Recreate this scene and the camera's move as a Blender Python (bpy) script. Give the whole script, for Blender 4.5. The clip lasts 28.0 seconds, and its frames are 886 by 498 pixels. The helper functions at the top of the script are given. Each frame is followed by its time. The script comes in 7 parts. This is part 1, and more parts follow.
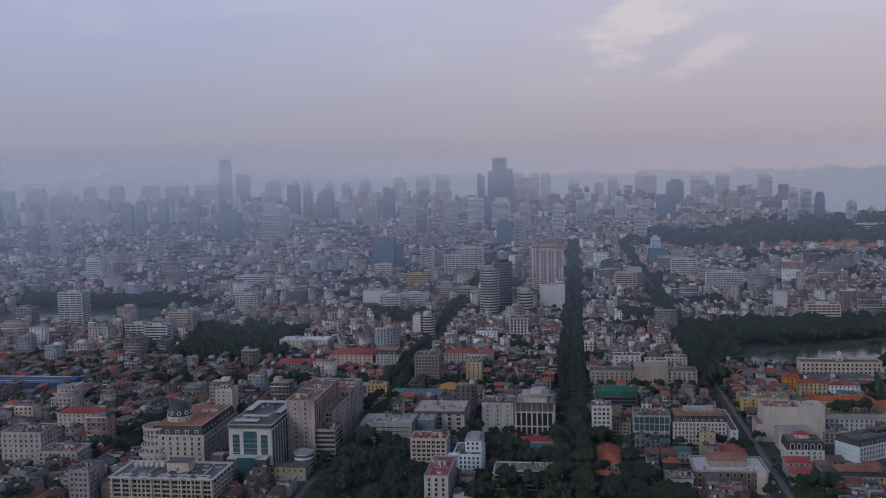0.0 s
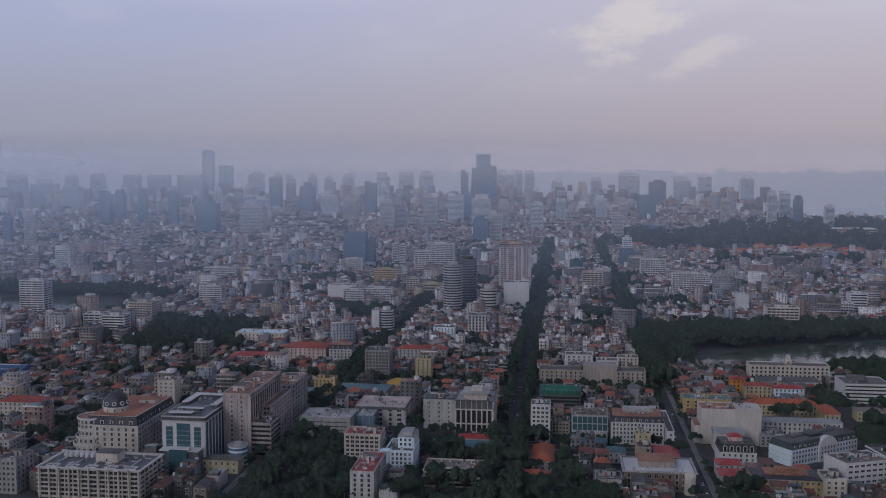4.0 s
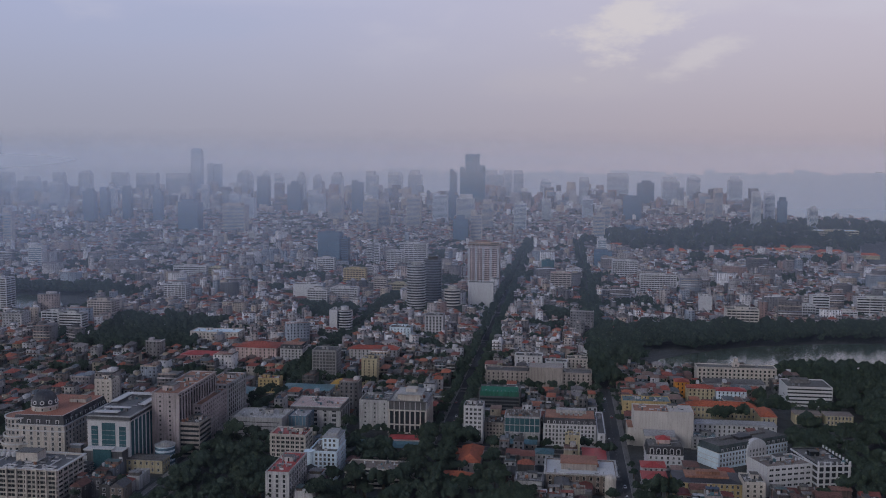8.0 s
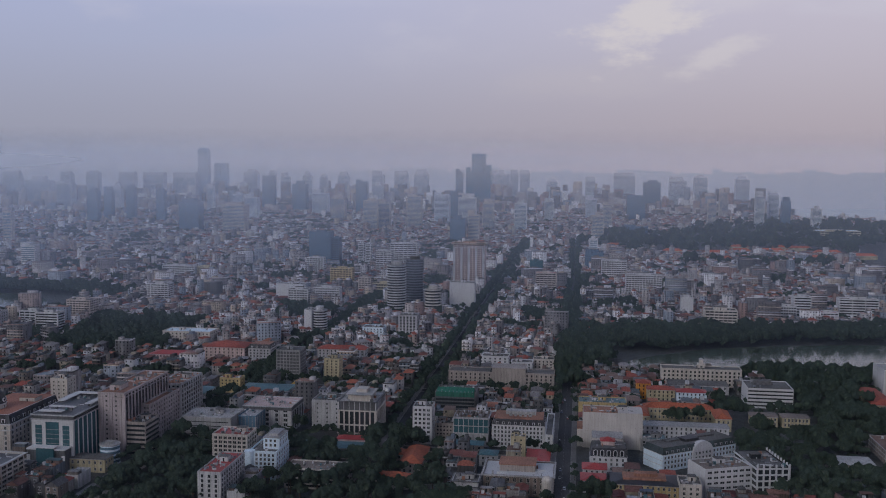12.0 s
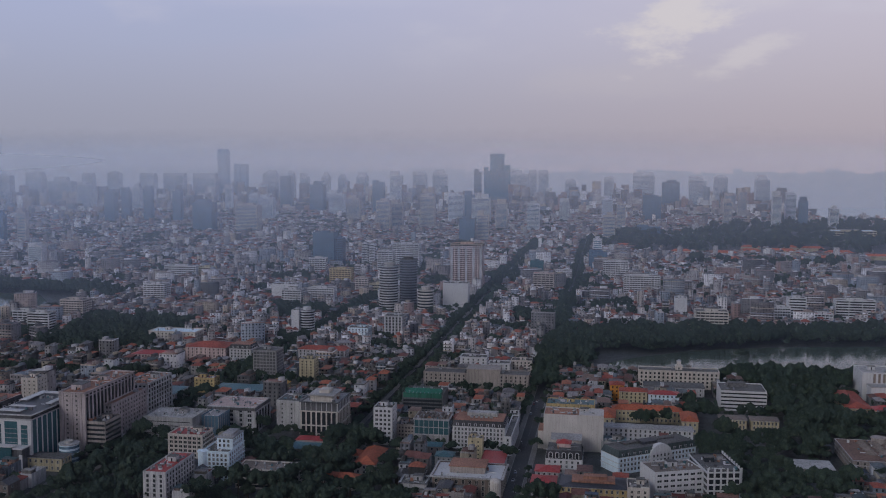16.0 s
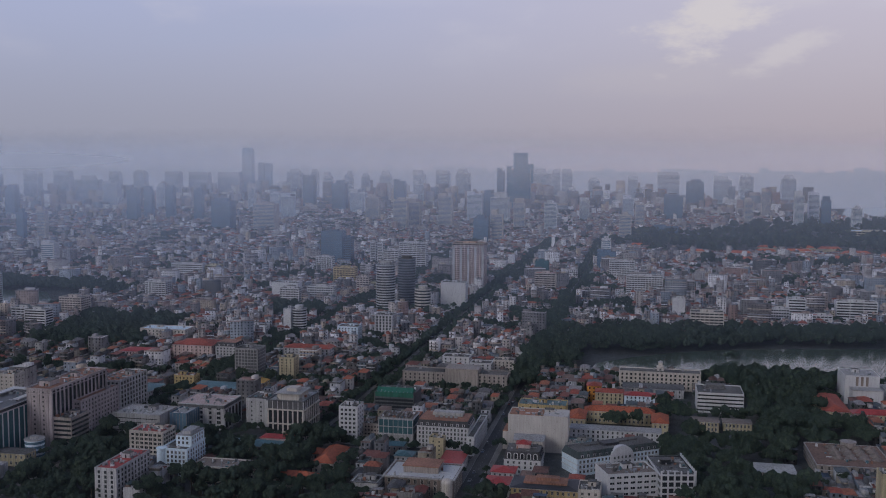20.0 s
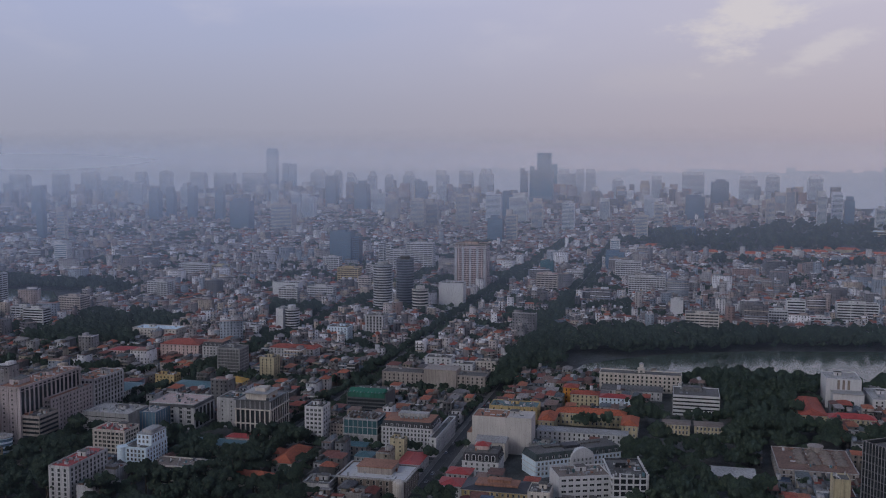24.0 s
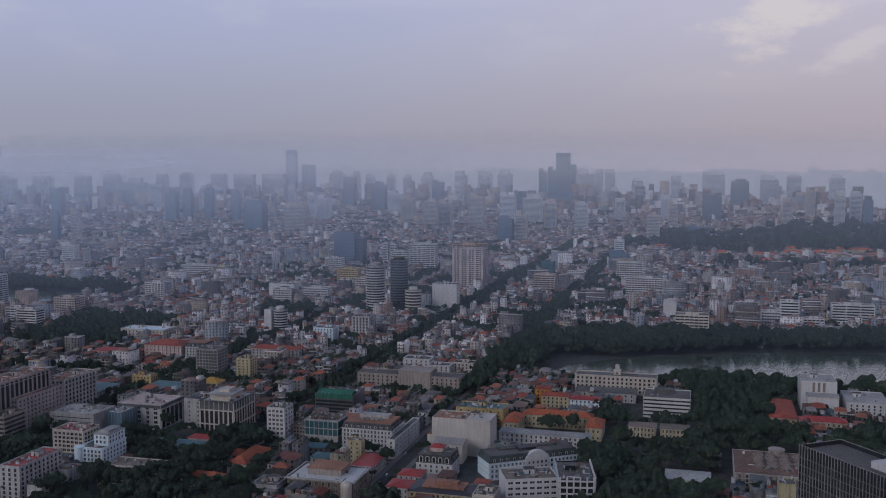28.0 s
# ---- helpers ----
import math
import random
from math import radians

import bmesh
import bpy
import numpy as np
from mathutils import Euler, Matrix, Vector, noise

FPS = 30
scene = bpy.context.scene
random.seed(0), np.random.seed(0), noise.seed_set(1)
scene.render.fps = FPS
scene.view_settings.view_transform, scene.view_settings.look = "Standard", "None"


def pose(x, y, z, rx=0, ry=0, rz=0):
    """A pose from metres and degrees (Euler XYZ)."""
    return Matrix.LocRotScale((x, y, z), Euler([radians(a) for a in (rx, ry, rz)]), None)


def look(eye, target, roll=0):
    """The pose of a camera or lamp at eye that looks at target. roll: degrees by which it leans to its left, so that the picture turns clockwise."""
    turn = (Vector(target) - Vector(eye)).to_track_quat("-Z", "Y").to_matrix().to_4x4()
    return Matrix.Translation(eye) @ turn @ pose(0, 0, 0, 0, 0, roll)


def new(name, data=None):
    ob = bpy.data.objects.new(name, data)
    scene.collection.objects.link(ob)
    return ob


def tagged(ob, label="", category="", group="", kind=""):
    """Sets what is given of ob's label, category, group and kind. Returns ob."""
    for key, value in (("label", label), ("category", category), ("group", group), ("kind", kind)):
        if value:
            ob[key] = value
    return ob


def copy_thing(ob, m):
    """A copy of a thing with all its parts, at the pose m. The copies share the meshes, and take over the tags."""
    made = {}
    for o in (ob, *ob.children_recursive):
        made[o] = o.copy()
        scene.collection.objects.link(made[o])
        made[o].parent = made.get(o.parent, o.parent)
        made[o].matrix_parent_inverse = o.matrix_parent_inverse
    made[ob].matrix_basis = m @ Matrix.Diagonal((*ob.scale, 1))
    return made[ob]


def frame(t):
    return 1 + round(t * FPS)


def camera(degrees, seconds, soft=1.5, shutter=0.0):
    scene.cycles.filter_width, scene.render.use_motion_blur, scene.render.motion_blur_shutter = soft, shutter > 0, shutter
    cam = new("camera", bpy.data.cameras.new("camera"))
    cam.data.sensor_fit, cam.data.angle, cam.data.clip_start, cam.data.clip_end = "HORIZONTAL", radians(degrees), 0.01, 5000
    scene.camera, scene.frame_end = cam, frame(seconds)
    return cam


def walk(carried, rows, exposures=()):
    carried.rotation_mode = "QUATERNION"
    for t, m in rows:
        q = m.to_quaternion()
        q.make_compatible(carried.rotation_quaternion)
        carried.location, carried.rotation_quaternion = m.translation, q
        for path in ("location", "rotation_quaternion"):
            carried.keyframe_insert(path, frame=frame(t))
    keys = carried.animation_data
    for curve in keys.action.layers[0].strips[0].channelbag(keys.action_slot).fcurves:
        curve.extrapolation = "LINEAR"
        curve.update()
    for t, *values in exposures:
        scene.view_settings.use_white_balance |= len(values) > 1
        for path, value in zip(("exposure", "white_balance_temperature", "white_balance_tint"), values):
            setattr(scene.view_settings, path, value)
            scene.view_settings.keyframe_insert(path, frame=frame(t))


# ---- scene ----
cam = camera(49.1, 28.0, soft=1.0)
METRES, EYE, TILT, LEAN, TURN = 325.0, 200.0, 0.0, 0.0, 7.8
ROWS = [
    (0.0, 0.0, 0.0, 0.0, -0.1, -4.61, 1.21),
    (0.5, 0.0073, 0.0002, -0.0001, -0.18, -4.66, 1.07),
    (1.0, 0.017, 0.0002, -0.0003, -0.26, -4.71, 0.9),
    (1.5, 0.0286, 0.0003, 0.0003, -0.33, -4.76, 0.72),
    (2.0, 0.0417, 0.0004, 0.0003, -0.41, -4.79, 0.55),
    (2.5, 0.0559, 0.0005, 0.0003, -0.49, -4.82, 0.39),
    (3.0, 0.0708, 0.0005, 0.0006, -0.51, -4.84, 0.22),
    (3.5, 0.0869, 0.0005, 0.0004, -0.57, -4.86, 0.06),
    (5.5, 0.1574, 0.0007, 0.0017, -0.8, -4.92, -0.25),
    (6.0, 0.175, 0.0019, 0.0018, -0.82, -4.92, -0.34),
    (6.5, 0.1934, 0.0011, 0.0024, -0.81, -4.93, -0.37),
    (7.0, 0.2118, 0.0011, 0.003, -0.81, -4.93, -0.38),
    (7.5, 0.23, 0.0013, 0.0036, -0.8, -4.93, -0.37),
    (8.0, 0.2483, 0.0016, 0.0041, -0.72, -4.92, -0.39),
    (8.5, 0.2669, 0.0018, 0.0045, -0.61, -4.92, -0.38),
    (9.0, 0.2854, 0.002, 0.0049, -0.49, -4.93, -0.39),
    (9.5, 0.3041, 0.0023, 0.0051, -0.4, -4.94, -0.4),
    (10.0, 0.3225, 0.0026, 0.0055, -0.31, -4.95, -0.43),
    (10.5, 0.341, 0.0029, 0.0058, -0.21, -4.96, -0.44),
    (11.0, 0.3598, 0.0033, 0.0063, -0.08, -4.96, -0.45),
    (11.5, 0.3786, 0.004, 0.0065, 0.08, -4.95, -0.43),
    (12.0, 0.3974, 0.0045, 0.0069, 0.23, -4.96, -0.4),
    (12.5, 0.4162, 0.005, 0.0072, 0.4, -4.95, -0.37),
    (14.5, 0.492, 0.0085, 0.0084, 1.21, -4.96, -0.28),
    (15.0, 0.5105, 0.0094, 0.0087, 1.43, -4.96, -0.27),
    (15.5, 0.5294, 0.0104, 0.0085, 1.66, -4.96, -0.25),
    (16.0, 0.548, 0.0115, 0.009, 1.9, -4.96, -0.25),
    (16.5, 0.5668, 0.0129, 0.009, 2.15, -4.97, -0.25),
    (17.0, 0.5853, 0.0141, 0.0093, 2.38, -4.99, -0.26),
    (17.5, 0.604, 0.0154, 0.0095, 2.62, -4.99, -0.27),
    (18.0, 0.6226, 0.0169, 0.0096, 2.86, -5.0, -0.27),
    (18.5, 0.6413, 0.0185, 0.0097, 3.11, -5.0, -0.27),
    (19.0, 0.6599, 0.0201, 0.0097, 3.35, -5.01, -0.28),
    (19.5, 0.6784, 0.0217, 0.0098, 3.6, -5.02, -0.3),
    (20.0, 0.6972, 0.0235, 0.01, 3.85, -5.03, -0.29),
    (20.5, 0.7158, 0.0255, 0.0102, 4.11, -5.03, -0.26),
    (21.0, 0.7346, 0.0275, 0.0101, 4.36, -5.02, -0.24),
    (21.5, 0.7532, 0.0296, 0.0101, 4.61, -5.03, -0.25),
    (23.5, 0.8289, 0.0371, 0.011, 5.59, -5.03, -0.22),
    (24.0, 0.8474, 0.0396, 0.0112, 5.81, -5.02, -0.19),
    (24.5, 0.8662, 0.0422, 0.0112, 6.03, -5.02, -0.17),
    (25.0, 0.8848, 0.0445, 0.0116, 6.24, -5.02, -0.15),
    (25.5, 0.9035, 0.0473, 0.0118, 6.46, -5.02, -0.12),
    (26.0, 0.9221, 0.0501, 0.012, 6.69, -5.01, -0.09),
    (26.5, 0.9406, 0.0527, 0.0123, 6.91, -5.01, -0.06),
    (27.0, 0.9595, 0.0557, 0.0124, 7.15, -5.0, -0.02),
    (27.5, 0.9782, 0.0587, 0.0125, 7.32, -4.99, 0.02),
    (28.0, 0.9966, 0.0615, 0.0126, 7.49, -4.99, 0.04),
]
walk(cam, [(t, pose(0, 0, EYE, TILT, LEAN, TURN) @ pose(METRES * x, METRES * y, METRES * z, 90 + pitch, roll, yaw)) for t, x, y, z, yaw, pitch, roll in ROWS])

# ---- world, sun ----
SUN_EL, SUN_AZ = radians(31), radians(214)
world = bpy.data.worlds.new("overcast_sky")
scene.world = world
world.use_nodes = True
W = world.node_tree
W.nodes.clear()


def wn(kind):
    return W.nodes.new(kind)


def wmath(op, a, b=None, c=None):
    n = wn("ShaderNodeMath")
    n.operation = op
    for i, q in enumerate((a, b, c)):
        if q is None:
            continue
        if isinstance(q, (int, float)):
            n.inputs[i].default_value = q
        else:
            W.links.new(q, n.inputs[i])
    return n.outputs[0]


def wrange(val, a, b, lo, hi):
    n = wn("ShaderNodeMapRange")
    n.interpolation_type = "SMOOTHSTEP"
    W.links.new(val, n.inputs[0])
    for i, q in enumerate((a, b, lo, hi)):
        n.inputs[i + 1].default_value = q
    return n.outputs[0]


def wmix(fac, a, b, blend="MIX"):
    n = wn("ShaderNodeMix")
    n.data_type, n.blend_type = "RGBA", blend
    for sock, q in ((n.inputs[0], fac), (n.inputs[6], a), (n.inputs[7], b)):
        if isinstance(q, (int, float)):
            sock.default_value = q
        elif isinstance(q, tuple):
            sock.default_value = (*q, 1)
        else:
            W.links.new(q, sock)
    return n.outputs[2]


wdir = wn("ShaderNodeTexCoord").outputs["Generated"]
wsep = wn("ShaderNodeSeparateXYZ")
W.links.new(wdir, wsep.inputs[0])
wmap = wn("ShaderNodeMapping")
W.links.new(wdir, wmap.inputs[0])
wmap.inputs["Scale"].default_value = (1.0, 1.0, 2.6)
big = wn("ShaderNodeTexNoise")
W.links.new(wmap.outputs[0], big.inputs["Vector"])
big.inputs["Scale"].default_value, big.inputs["Detail"].default_value, big.inputs["Roughness"].default_value = 5.0, 5.0, 0.55
fine = wn("ShaderNodeTexNoise")
W.links.new(wmap.outputs[0], fine.inputs["Vector"])
fine.inputs["Scale"].default_value, fine.inputs["Detail"].default_value, fine.inputs["Roughness"].default_value = 16.0, 6.0, 0.6
side = wrange(wsep.outputs[0], -0.6, 0.35, 0.0, 1.0)
low = wmix(side, (0.305, 0.315, 0.405), (0.400, 0.352, 0.405))
high = wmix(side, (0.360, 0.395, 0.585), (0.500, 0.455, 0.545))
base_sky = wmix(wrange(wsep.outputs[2], 0.0, 0.2, 0.0, 1.0), low, high)
cloudy = wmix(wmath("MULTIPLY", wrange(big.outputs["Fac"], 0.48, 0.7, 0.0, 0.5), wrange(wsep.outputs[2], 0.06, 0.18, 0.0, 1.0)), base_sky, (0.52, 0.50, 0.58))
bearing = wmath("DIVIDE", wsep.outputs[0], wsep.outputs[1])
height = wmath("DIVIDE", wsep.outputs[2], wsep.outputs[1])


def cloud(below, at, long, short, slant, level, tone, ragged=0.9):
    """A slanting bank of cumulus: its bearing and height in the sky, half sizes, and how it stands out."""
    u, v = wmath("SUBTRACT", bearing, at[0]), wmath("SUBTRACT", height, at[1])
    c, q = math.cos(slant), math.sin(slant)
    p = wmath("ADD", wmath("MULTIPLY", u, c / long), wmath("MULTIPLY", v, q / long))
    r = wmath("SUBTRACT", wmath("MULTIPLY", v, c / short), wmath("MULTIPLY", u, q / short))
    dist = wmath("SQRT", wmath("ADD", wmath("MULTIPLY", p, p), wmath("MULTIPLY", r, r)))
    edge = wmath("SUBTRACT", wmath("MULTIPLY", fine.outputs["Fac"], ragged), dist)
    return wmix(wrange(edge, -0.95 + 0.5 * ragged, -0.1 + 0.5 * ragged, 0.0, level), below, tone)


cloudy = cloud(cloudy, (0.066, 0.142), 0.075, 0.040, 0.33, 0.9, (0.585, 0.535, 0.55), 3.2)
cloudy = cloud(cloudy, (0.127, 0.108), 0.055, 0.018, 0.40, 0.6, (0.57, 0.525, 0.55), 2.6)
cloudy = cloud(cloudy, (0.150, 0.165), 0.110, 0.022, 0.10, 0.35, (0.57, 0.53, 0.57), 1.3)
cloudy = cloud(cloudy, (0.010, 0.085), 0.140, 0.030, 0.05, 0.25, (0.47, 0.43, 0.47), 1.5)
cloudy = cloud(cloudy, (-0.42, 0.145), 0.200, 0.030, 0.05, 0.45, (0.345, 0.375, 0.53), 1.6)
cloudy = cloud(cloudy, (-0.30, 0.175), 0.200, 0.016, -0.03, 0.40, (0.45, 0.45, 0.58), 1.6)
nishita = wn("ShaderNodeTexSky")
nishita.sky_type, nishita.sun_disc = "NISHITA", False
nishita.sun_elevation, nishita.sun_rotation, nishita.dust_density = SUN_EL, SUN_AZ, 6.0
overhead = wmix(wrange(wsep.outputs[2], 0.22, 0.75, 0.0, 1.0), cloudy, (0.096, 0.146, 0.272))
total = wmix(0.02, overhead, nishita.outputs[0], "ADD")
back = wn("ShaderNodeBackground")
W.links.new(total, back.inputs[0])
back.inputs[1].default_value = 1.0
W.links.new(back.outputs[0], wn("ShaderNodeOutputWorld").inputs[0])

sun_data = bpy.data.lights.new("sun", "SUN")
sun_data.energy, sun_data.angle, sun_data.color = 0.60, radians(20), (0.93, 0.955, 1.0)
sun = new("sun", sun_data)
sun.matrix_world = look((math.sin(SUN_AZ) * math.cos(SUN_EL) * 900, math.cos(SUN_AZ) * math.cos(SUN_EL) * 900, math.sin(SUN_EL) * 900), (0, 0, 0))

# ---- materials ----


def material(name, base, rough=0.75, grime=0.35, grain=0.12, metal=0.0, bump=0.0, palette=None, source="", spec=0.3, scale=0.22):
    """Weathered surface: colour (or a palette chosen per object or per island), grain, rain streaks and broad stains in world metres."""
    mat = bpy.data.materials.new(name)
    mat.use_nodes = True
    T = mat.node_tree
    bsdf = T.nodes["Principled BSDF"]
    bsdf.inputs["Roughness"].default_value, bsdf.inputs["Metallic"].default_value = rough, metal
    bsdf.inputs["Specular IOR Level"].default_value = spec
    geo = T.nodes.new("ShaderNodeNewGeometry")

    def noise_of(size, detail, squash):
        mp = T.nodes.new("ShaderNodeMapping")
        mp.inputs["Scale"].default_value = squash
        T.links.new(geo.outputs["Position"], mp.inputs[0])
        n = T.nodes.new("ShaderNodeTexNoise")
        n.inputs["Scale"].default_value, n.inputs["Detail"].default_value = size, detail
        T.links.new(mp.outputs[0], n.inputs["Vector"])
        return n.outputs["Fac"]

    def ranged(val, a, b, lo, hi):
        n = T.nodes.new("ShaderNodeMapRange")
        for i, q in enumerate((a, b, lo, hi)):
            n.inputs[i + 1].default_value = q
        T.links.new(val, n.inputs[0])
        return n.outputs[0]

    def times(a, b):
        n = T.nodes.new("ShaderNodeMath")
        n.operation = "MULTIPLY"
        T.links.new(a, n.inputs[0])
        T.links.new(b, n.inputs[1])
        return n.outputs[0]

    if palette:
        if source == "island":
            pick = geo.outputs["Random Per Island"]
        else:
            pick = T.nodes.new("ShaderNodeObjectInfo").outputs["Random"]
        ramp = T.nodes.new("ShaderNodeValToRGB")
        ramp.color_ramp.interpolation = "CONSTANT"
        for i, c in enumerate(palette):
            e = ramp.color_ramp.elements[0] if i == 0 else ramp.color_ramp.elements.new(i / len(palette))
            e.position, e.color = i / len(palette), (*c, 1)
        if len(palette) > 1:
            last = ramp.color_ramp.elements[-1]
            last.color = (*palette[-1], 1)
        T.links.new(pick, ramp.inputs[0])
        colour = ramp.outputs[0]
    else:
        rgb = T.nodes.new("ShaderNodeRGB")
        rgb.outputs[0].default_value = (*base, 1)
        colour = rgb.outputs[0]
    shade = times(ranged(noise_of(1.3, 5, (1, 1, 1)), 0.3, 0.7, 1 - grain, 1 + grain), ranged(noise_of(scale * 0.25, 3, (1, 1, 1)), 0.35, 0.65, 1 - grime * 0.6, 1.0 + grime * 0.15))
    shade = times(shade, ranged(noise_of(0.9, 4, (1, 1, 0.07)), 0.42, 0.68, 1.0, 1 - grime))
    mul = T.nodes.new("ShaderNodeVectorMath")
    mul.operation = "SCALE"
    T.links.new(colour, mul.inputs[0])
    T.links.new(shade, mul.inputs["Scale"])
    T.links.new(mul.outputs[0], bsdf.inputs["Base Color"])
    if bump:
        b = T.nodes.new("ShaderNodeBump")
        b.inputs["Strength"].default_value, b.inputs["Distance"].default_value = 0.6, bump
        T.links.new(noise_of(2.2, 5, (1, 1, 1)), b.inputs["Height"])
        T.links.new(b.outputs[0], bsdf.inputs["Normal"])
    return mat


WHITE = material("white_render", (0.41, 0.41, 0.42))
PURE = material("white_paint", (0.48, 0.485, 0.50), grime=0.14, grain=0.08)
STORE = material("warm_white_wall", (0.44, 0.42, 0.40), grime=0.15, grain=0.06)
CREAM = material("cream_render", (0.48, 0.445, 0.405), grime=0.25)
BEIGE = material("beige_render", (0.32, 0.285, 0.265))
PINKG = material("pink_grey_render", (0.40, 0.355, 0.36))
PINK = material("faded_pink_render", (0.50, 0.39, 0.37))
GREY = material("grey_concrete", (0.30, 0.30, 0.31))
DARKG = material("dark_grey_cladding", (0.10, 0.105, 0.115), rough=0.5)
BROWN = material("brown_stone", (0.20, 0.165, 0.145))
YELLOW = material("ochre_render", (0.44, 0.34, 0.17))
PALEY = material("pale_yellow_render", (0.42, 0.37, 0.25))
ORANGE = material("orange_render", (0.55, 0.24, 0.05))
BLUEW = material("pale_blue_white_render", (0.55, 0.66, 0.74), grime=0.15)
BLUE = material("blue_sheet_metal", (0.04, 0.10, 0.22), rough=0.5)
TEAL = material("teal_sheet_metal", (0.075, 0.155, 0.18), rough=0.5)
NET = material("green_safety_net", (0.025, 0.14, 0.10), rough=0.8)
REDT = material("red_clay_tile", (0.33, 0.080, 0.055), grime=0.45, bump=0.06)
REDM = material("red_sheet_metal", (0.34, 0.052, 0.050), rough=0.5, grime=0.3)
ORANGET = material("orange_clay_tile", (0.36, 0.10, 0.052), grime=0.4, bump=0.06)
REDO = material("bright_orange_red_tile", (0.46, 0.13, 0.07), grime=0.3)
GOLDT = material("golden_yellow_roof", (0.42, 0.25, 0.06), grime=0.25)
SLATE = material("dark_slate", (0.045, 0.048, 0.06), rough=0.55)
REDDECK = material("red_clay_deck", (0.36, 0.15, 0.10), grime=0.35)
BROWNDECK = material("weathered_brown_roof", (0.19, 0.115, 0.09), grime=0.5, grain=0.2)
GREENSLATE = material("green_grey_slate", (0.050, 0.070, 0.074), rough=0.55)
TERRA = material("terracotta_terrace", (0.32, 0.16, 0.11), grime=0.4)
ROOFG = material("weathered_roof_screed", (0.13, 0.127, 0.127), grime=0.5, grain=0.2)
ROOFL = material("pale_roof_membrane", (0.38, 0.375, 0.37), grime=0.4)
STEEL = material("stainless_steel", (0.27, 0.28, 0.30), rough=0.5, metal=0.2, grime=0.2)
GLASS = material("dark_window_glass", (0.025, 0.030, 0.036), rough=0.12, grime=0.1, spec=0.5)
GLASST = material("teal_curtain_glass", (0.04, 0.105, 0.125), rough=0.12, grime=0.15, spec=0.55)
GLASSB = material("blue_curtain_glass", (0.10, 0.17, 0.23), rough=0.12, grime=0.15, spec=0.55)
# Dark glass whose blue, lifted base stands in for sky mirrored in the panes.
GLASS_D = material("sky_toned_tower_glass", (0.085, 0.135, 0.20), rough=0.25, grime=0.2)
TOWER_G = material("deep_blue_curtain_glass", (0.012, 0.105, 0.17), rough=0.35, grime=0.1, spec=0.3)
# Blue glass lifted towards haze colour, for tops that rise clear of the sheets.
HAZED_GLASS = material("haze_paled_curtain_glass", (0.17, 0.28, 0.42), rough=0.3, grime=0.1, spec=0.4)
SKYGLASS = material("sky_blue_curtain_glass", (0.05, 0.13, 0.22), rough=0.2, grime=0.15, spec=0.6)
# Concrete paled to blue-grey, so the back row fades as haze would fade it.
TOWER_HAZED = material("haze_paled_concrete", (0.50, 0.52, 0.58), grime=0.12)
TOWER_C = material("cream_tower_render", (0.42, 0.37, 0.34))
TOWER_W = material("white_tower_render", (0.52, 0.52, 0.53))
ASPHALT = material("asphalt", (0.075, 0.076, 0.08), rough=0.85, grime=0.4, grain=0.2)
PAVE = material("pavement_slabs", (0.20, 0.19, 0.185), grime=0.4, grain=0.2)
KERB = material("kerb_stone", (0.30, 0.29, 0.28))
PAINT_W = material("road_paint", (0.22, 0.22, 0.215), grime=0.5)
SOIL = material("yard_ground", (0.075, 0.08, 0.08), grime=0.6, grain=0.3, scale=0.5)
BARK = material("bark", (0.09, 0.07, 0.05), grain=0.3)
LEAF = material("leaves", (0.04, 0.06, 0.03), rough=0.7, grime=0.0, grain=0.3, spec=0.15, source="island",
                palette=((0.033, 0.051, 0.038), (0.037, 0.056, 0.040), (0.041, 0.062, 0.041), (0.033, 0.053, 0.041), (0.048, 0.067, 0.042)))
LEAFC = material("inner_foliage", (0.033, 0.049, 0.039), rough=0.9, grime=0.0, grain=0.4, spec=0.1)
for mat in (LEAF, LEAFC):
    # foliage scatters light: shading leans to the sky
    T = mat.node_tree
    geo, lean, unit = T.nodes.new("ShaderNodeNewGeometry"), T.nodes.new("ShaderNodeVectorMath"), T.nodes.new("ShaderNodeVectorMath")
    lean.operation, unit.operation = "MULTIPLY_ADD", "NORMALIZE"
    lean.inputs[1].default_value, lean.inputs[2].default_value = (0.32, 0.32, 0.32), (-0.12, -0.28, 0.9)
    T.links.new(geo.outputs["Normal"], lean.inputs[0])
    T.links.new(lean.outputs[0], unit.inputs[0])
    T.links.new(unit.outputs[0], T.nodes["Principled BSDF"].inputs["Normal"])
HOUSE_COLOURS = ((0.44, 0.43, 0.43), (0.16, 0.165, 0.18), (0.62, 0.62, 0.63), (0.27, 0.23, 0.205), (0.12, 0.115, 0.12), (0.44, 0.38, 0.29),
                 (0.22, 0.225, 0.25), (0.68, 0.69, 0.72), (0.25, 0.175, 0.16), (0.20, 0.24, 0.29), (0.14, 0.14, 0.145), (0.50, 0.47, 0.45), (0.10, 0.10, 0.105), (0.21, 0.195, 0.195))
ROOF_COLOURS = ((0.16, 0.16, 0.165), (0.10, 0.102, 0.105), (0.22, 0.06, 0.045), (0.22, 0.21, 0.21), (0.14, 0.075, 0.06), (0.08, 0.083, 0.09), (0.18, 0.175, 0.175),
                (0.23, 0.085, 0.06), (0.08, 0.12, 0.135), (0.36, 0.37, 0.39), (0.12, 0.06, 0.05), (0.11, 0.11, 0.112), (0.06, 0.09, 0.14), (0.20, 0.195, 0.195))
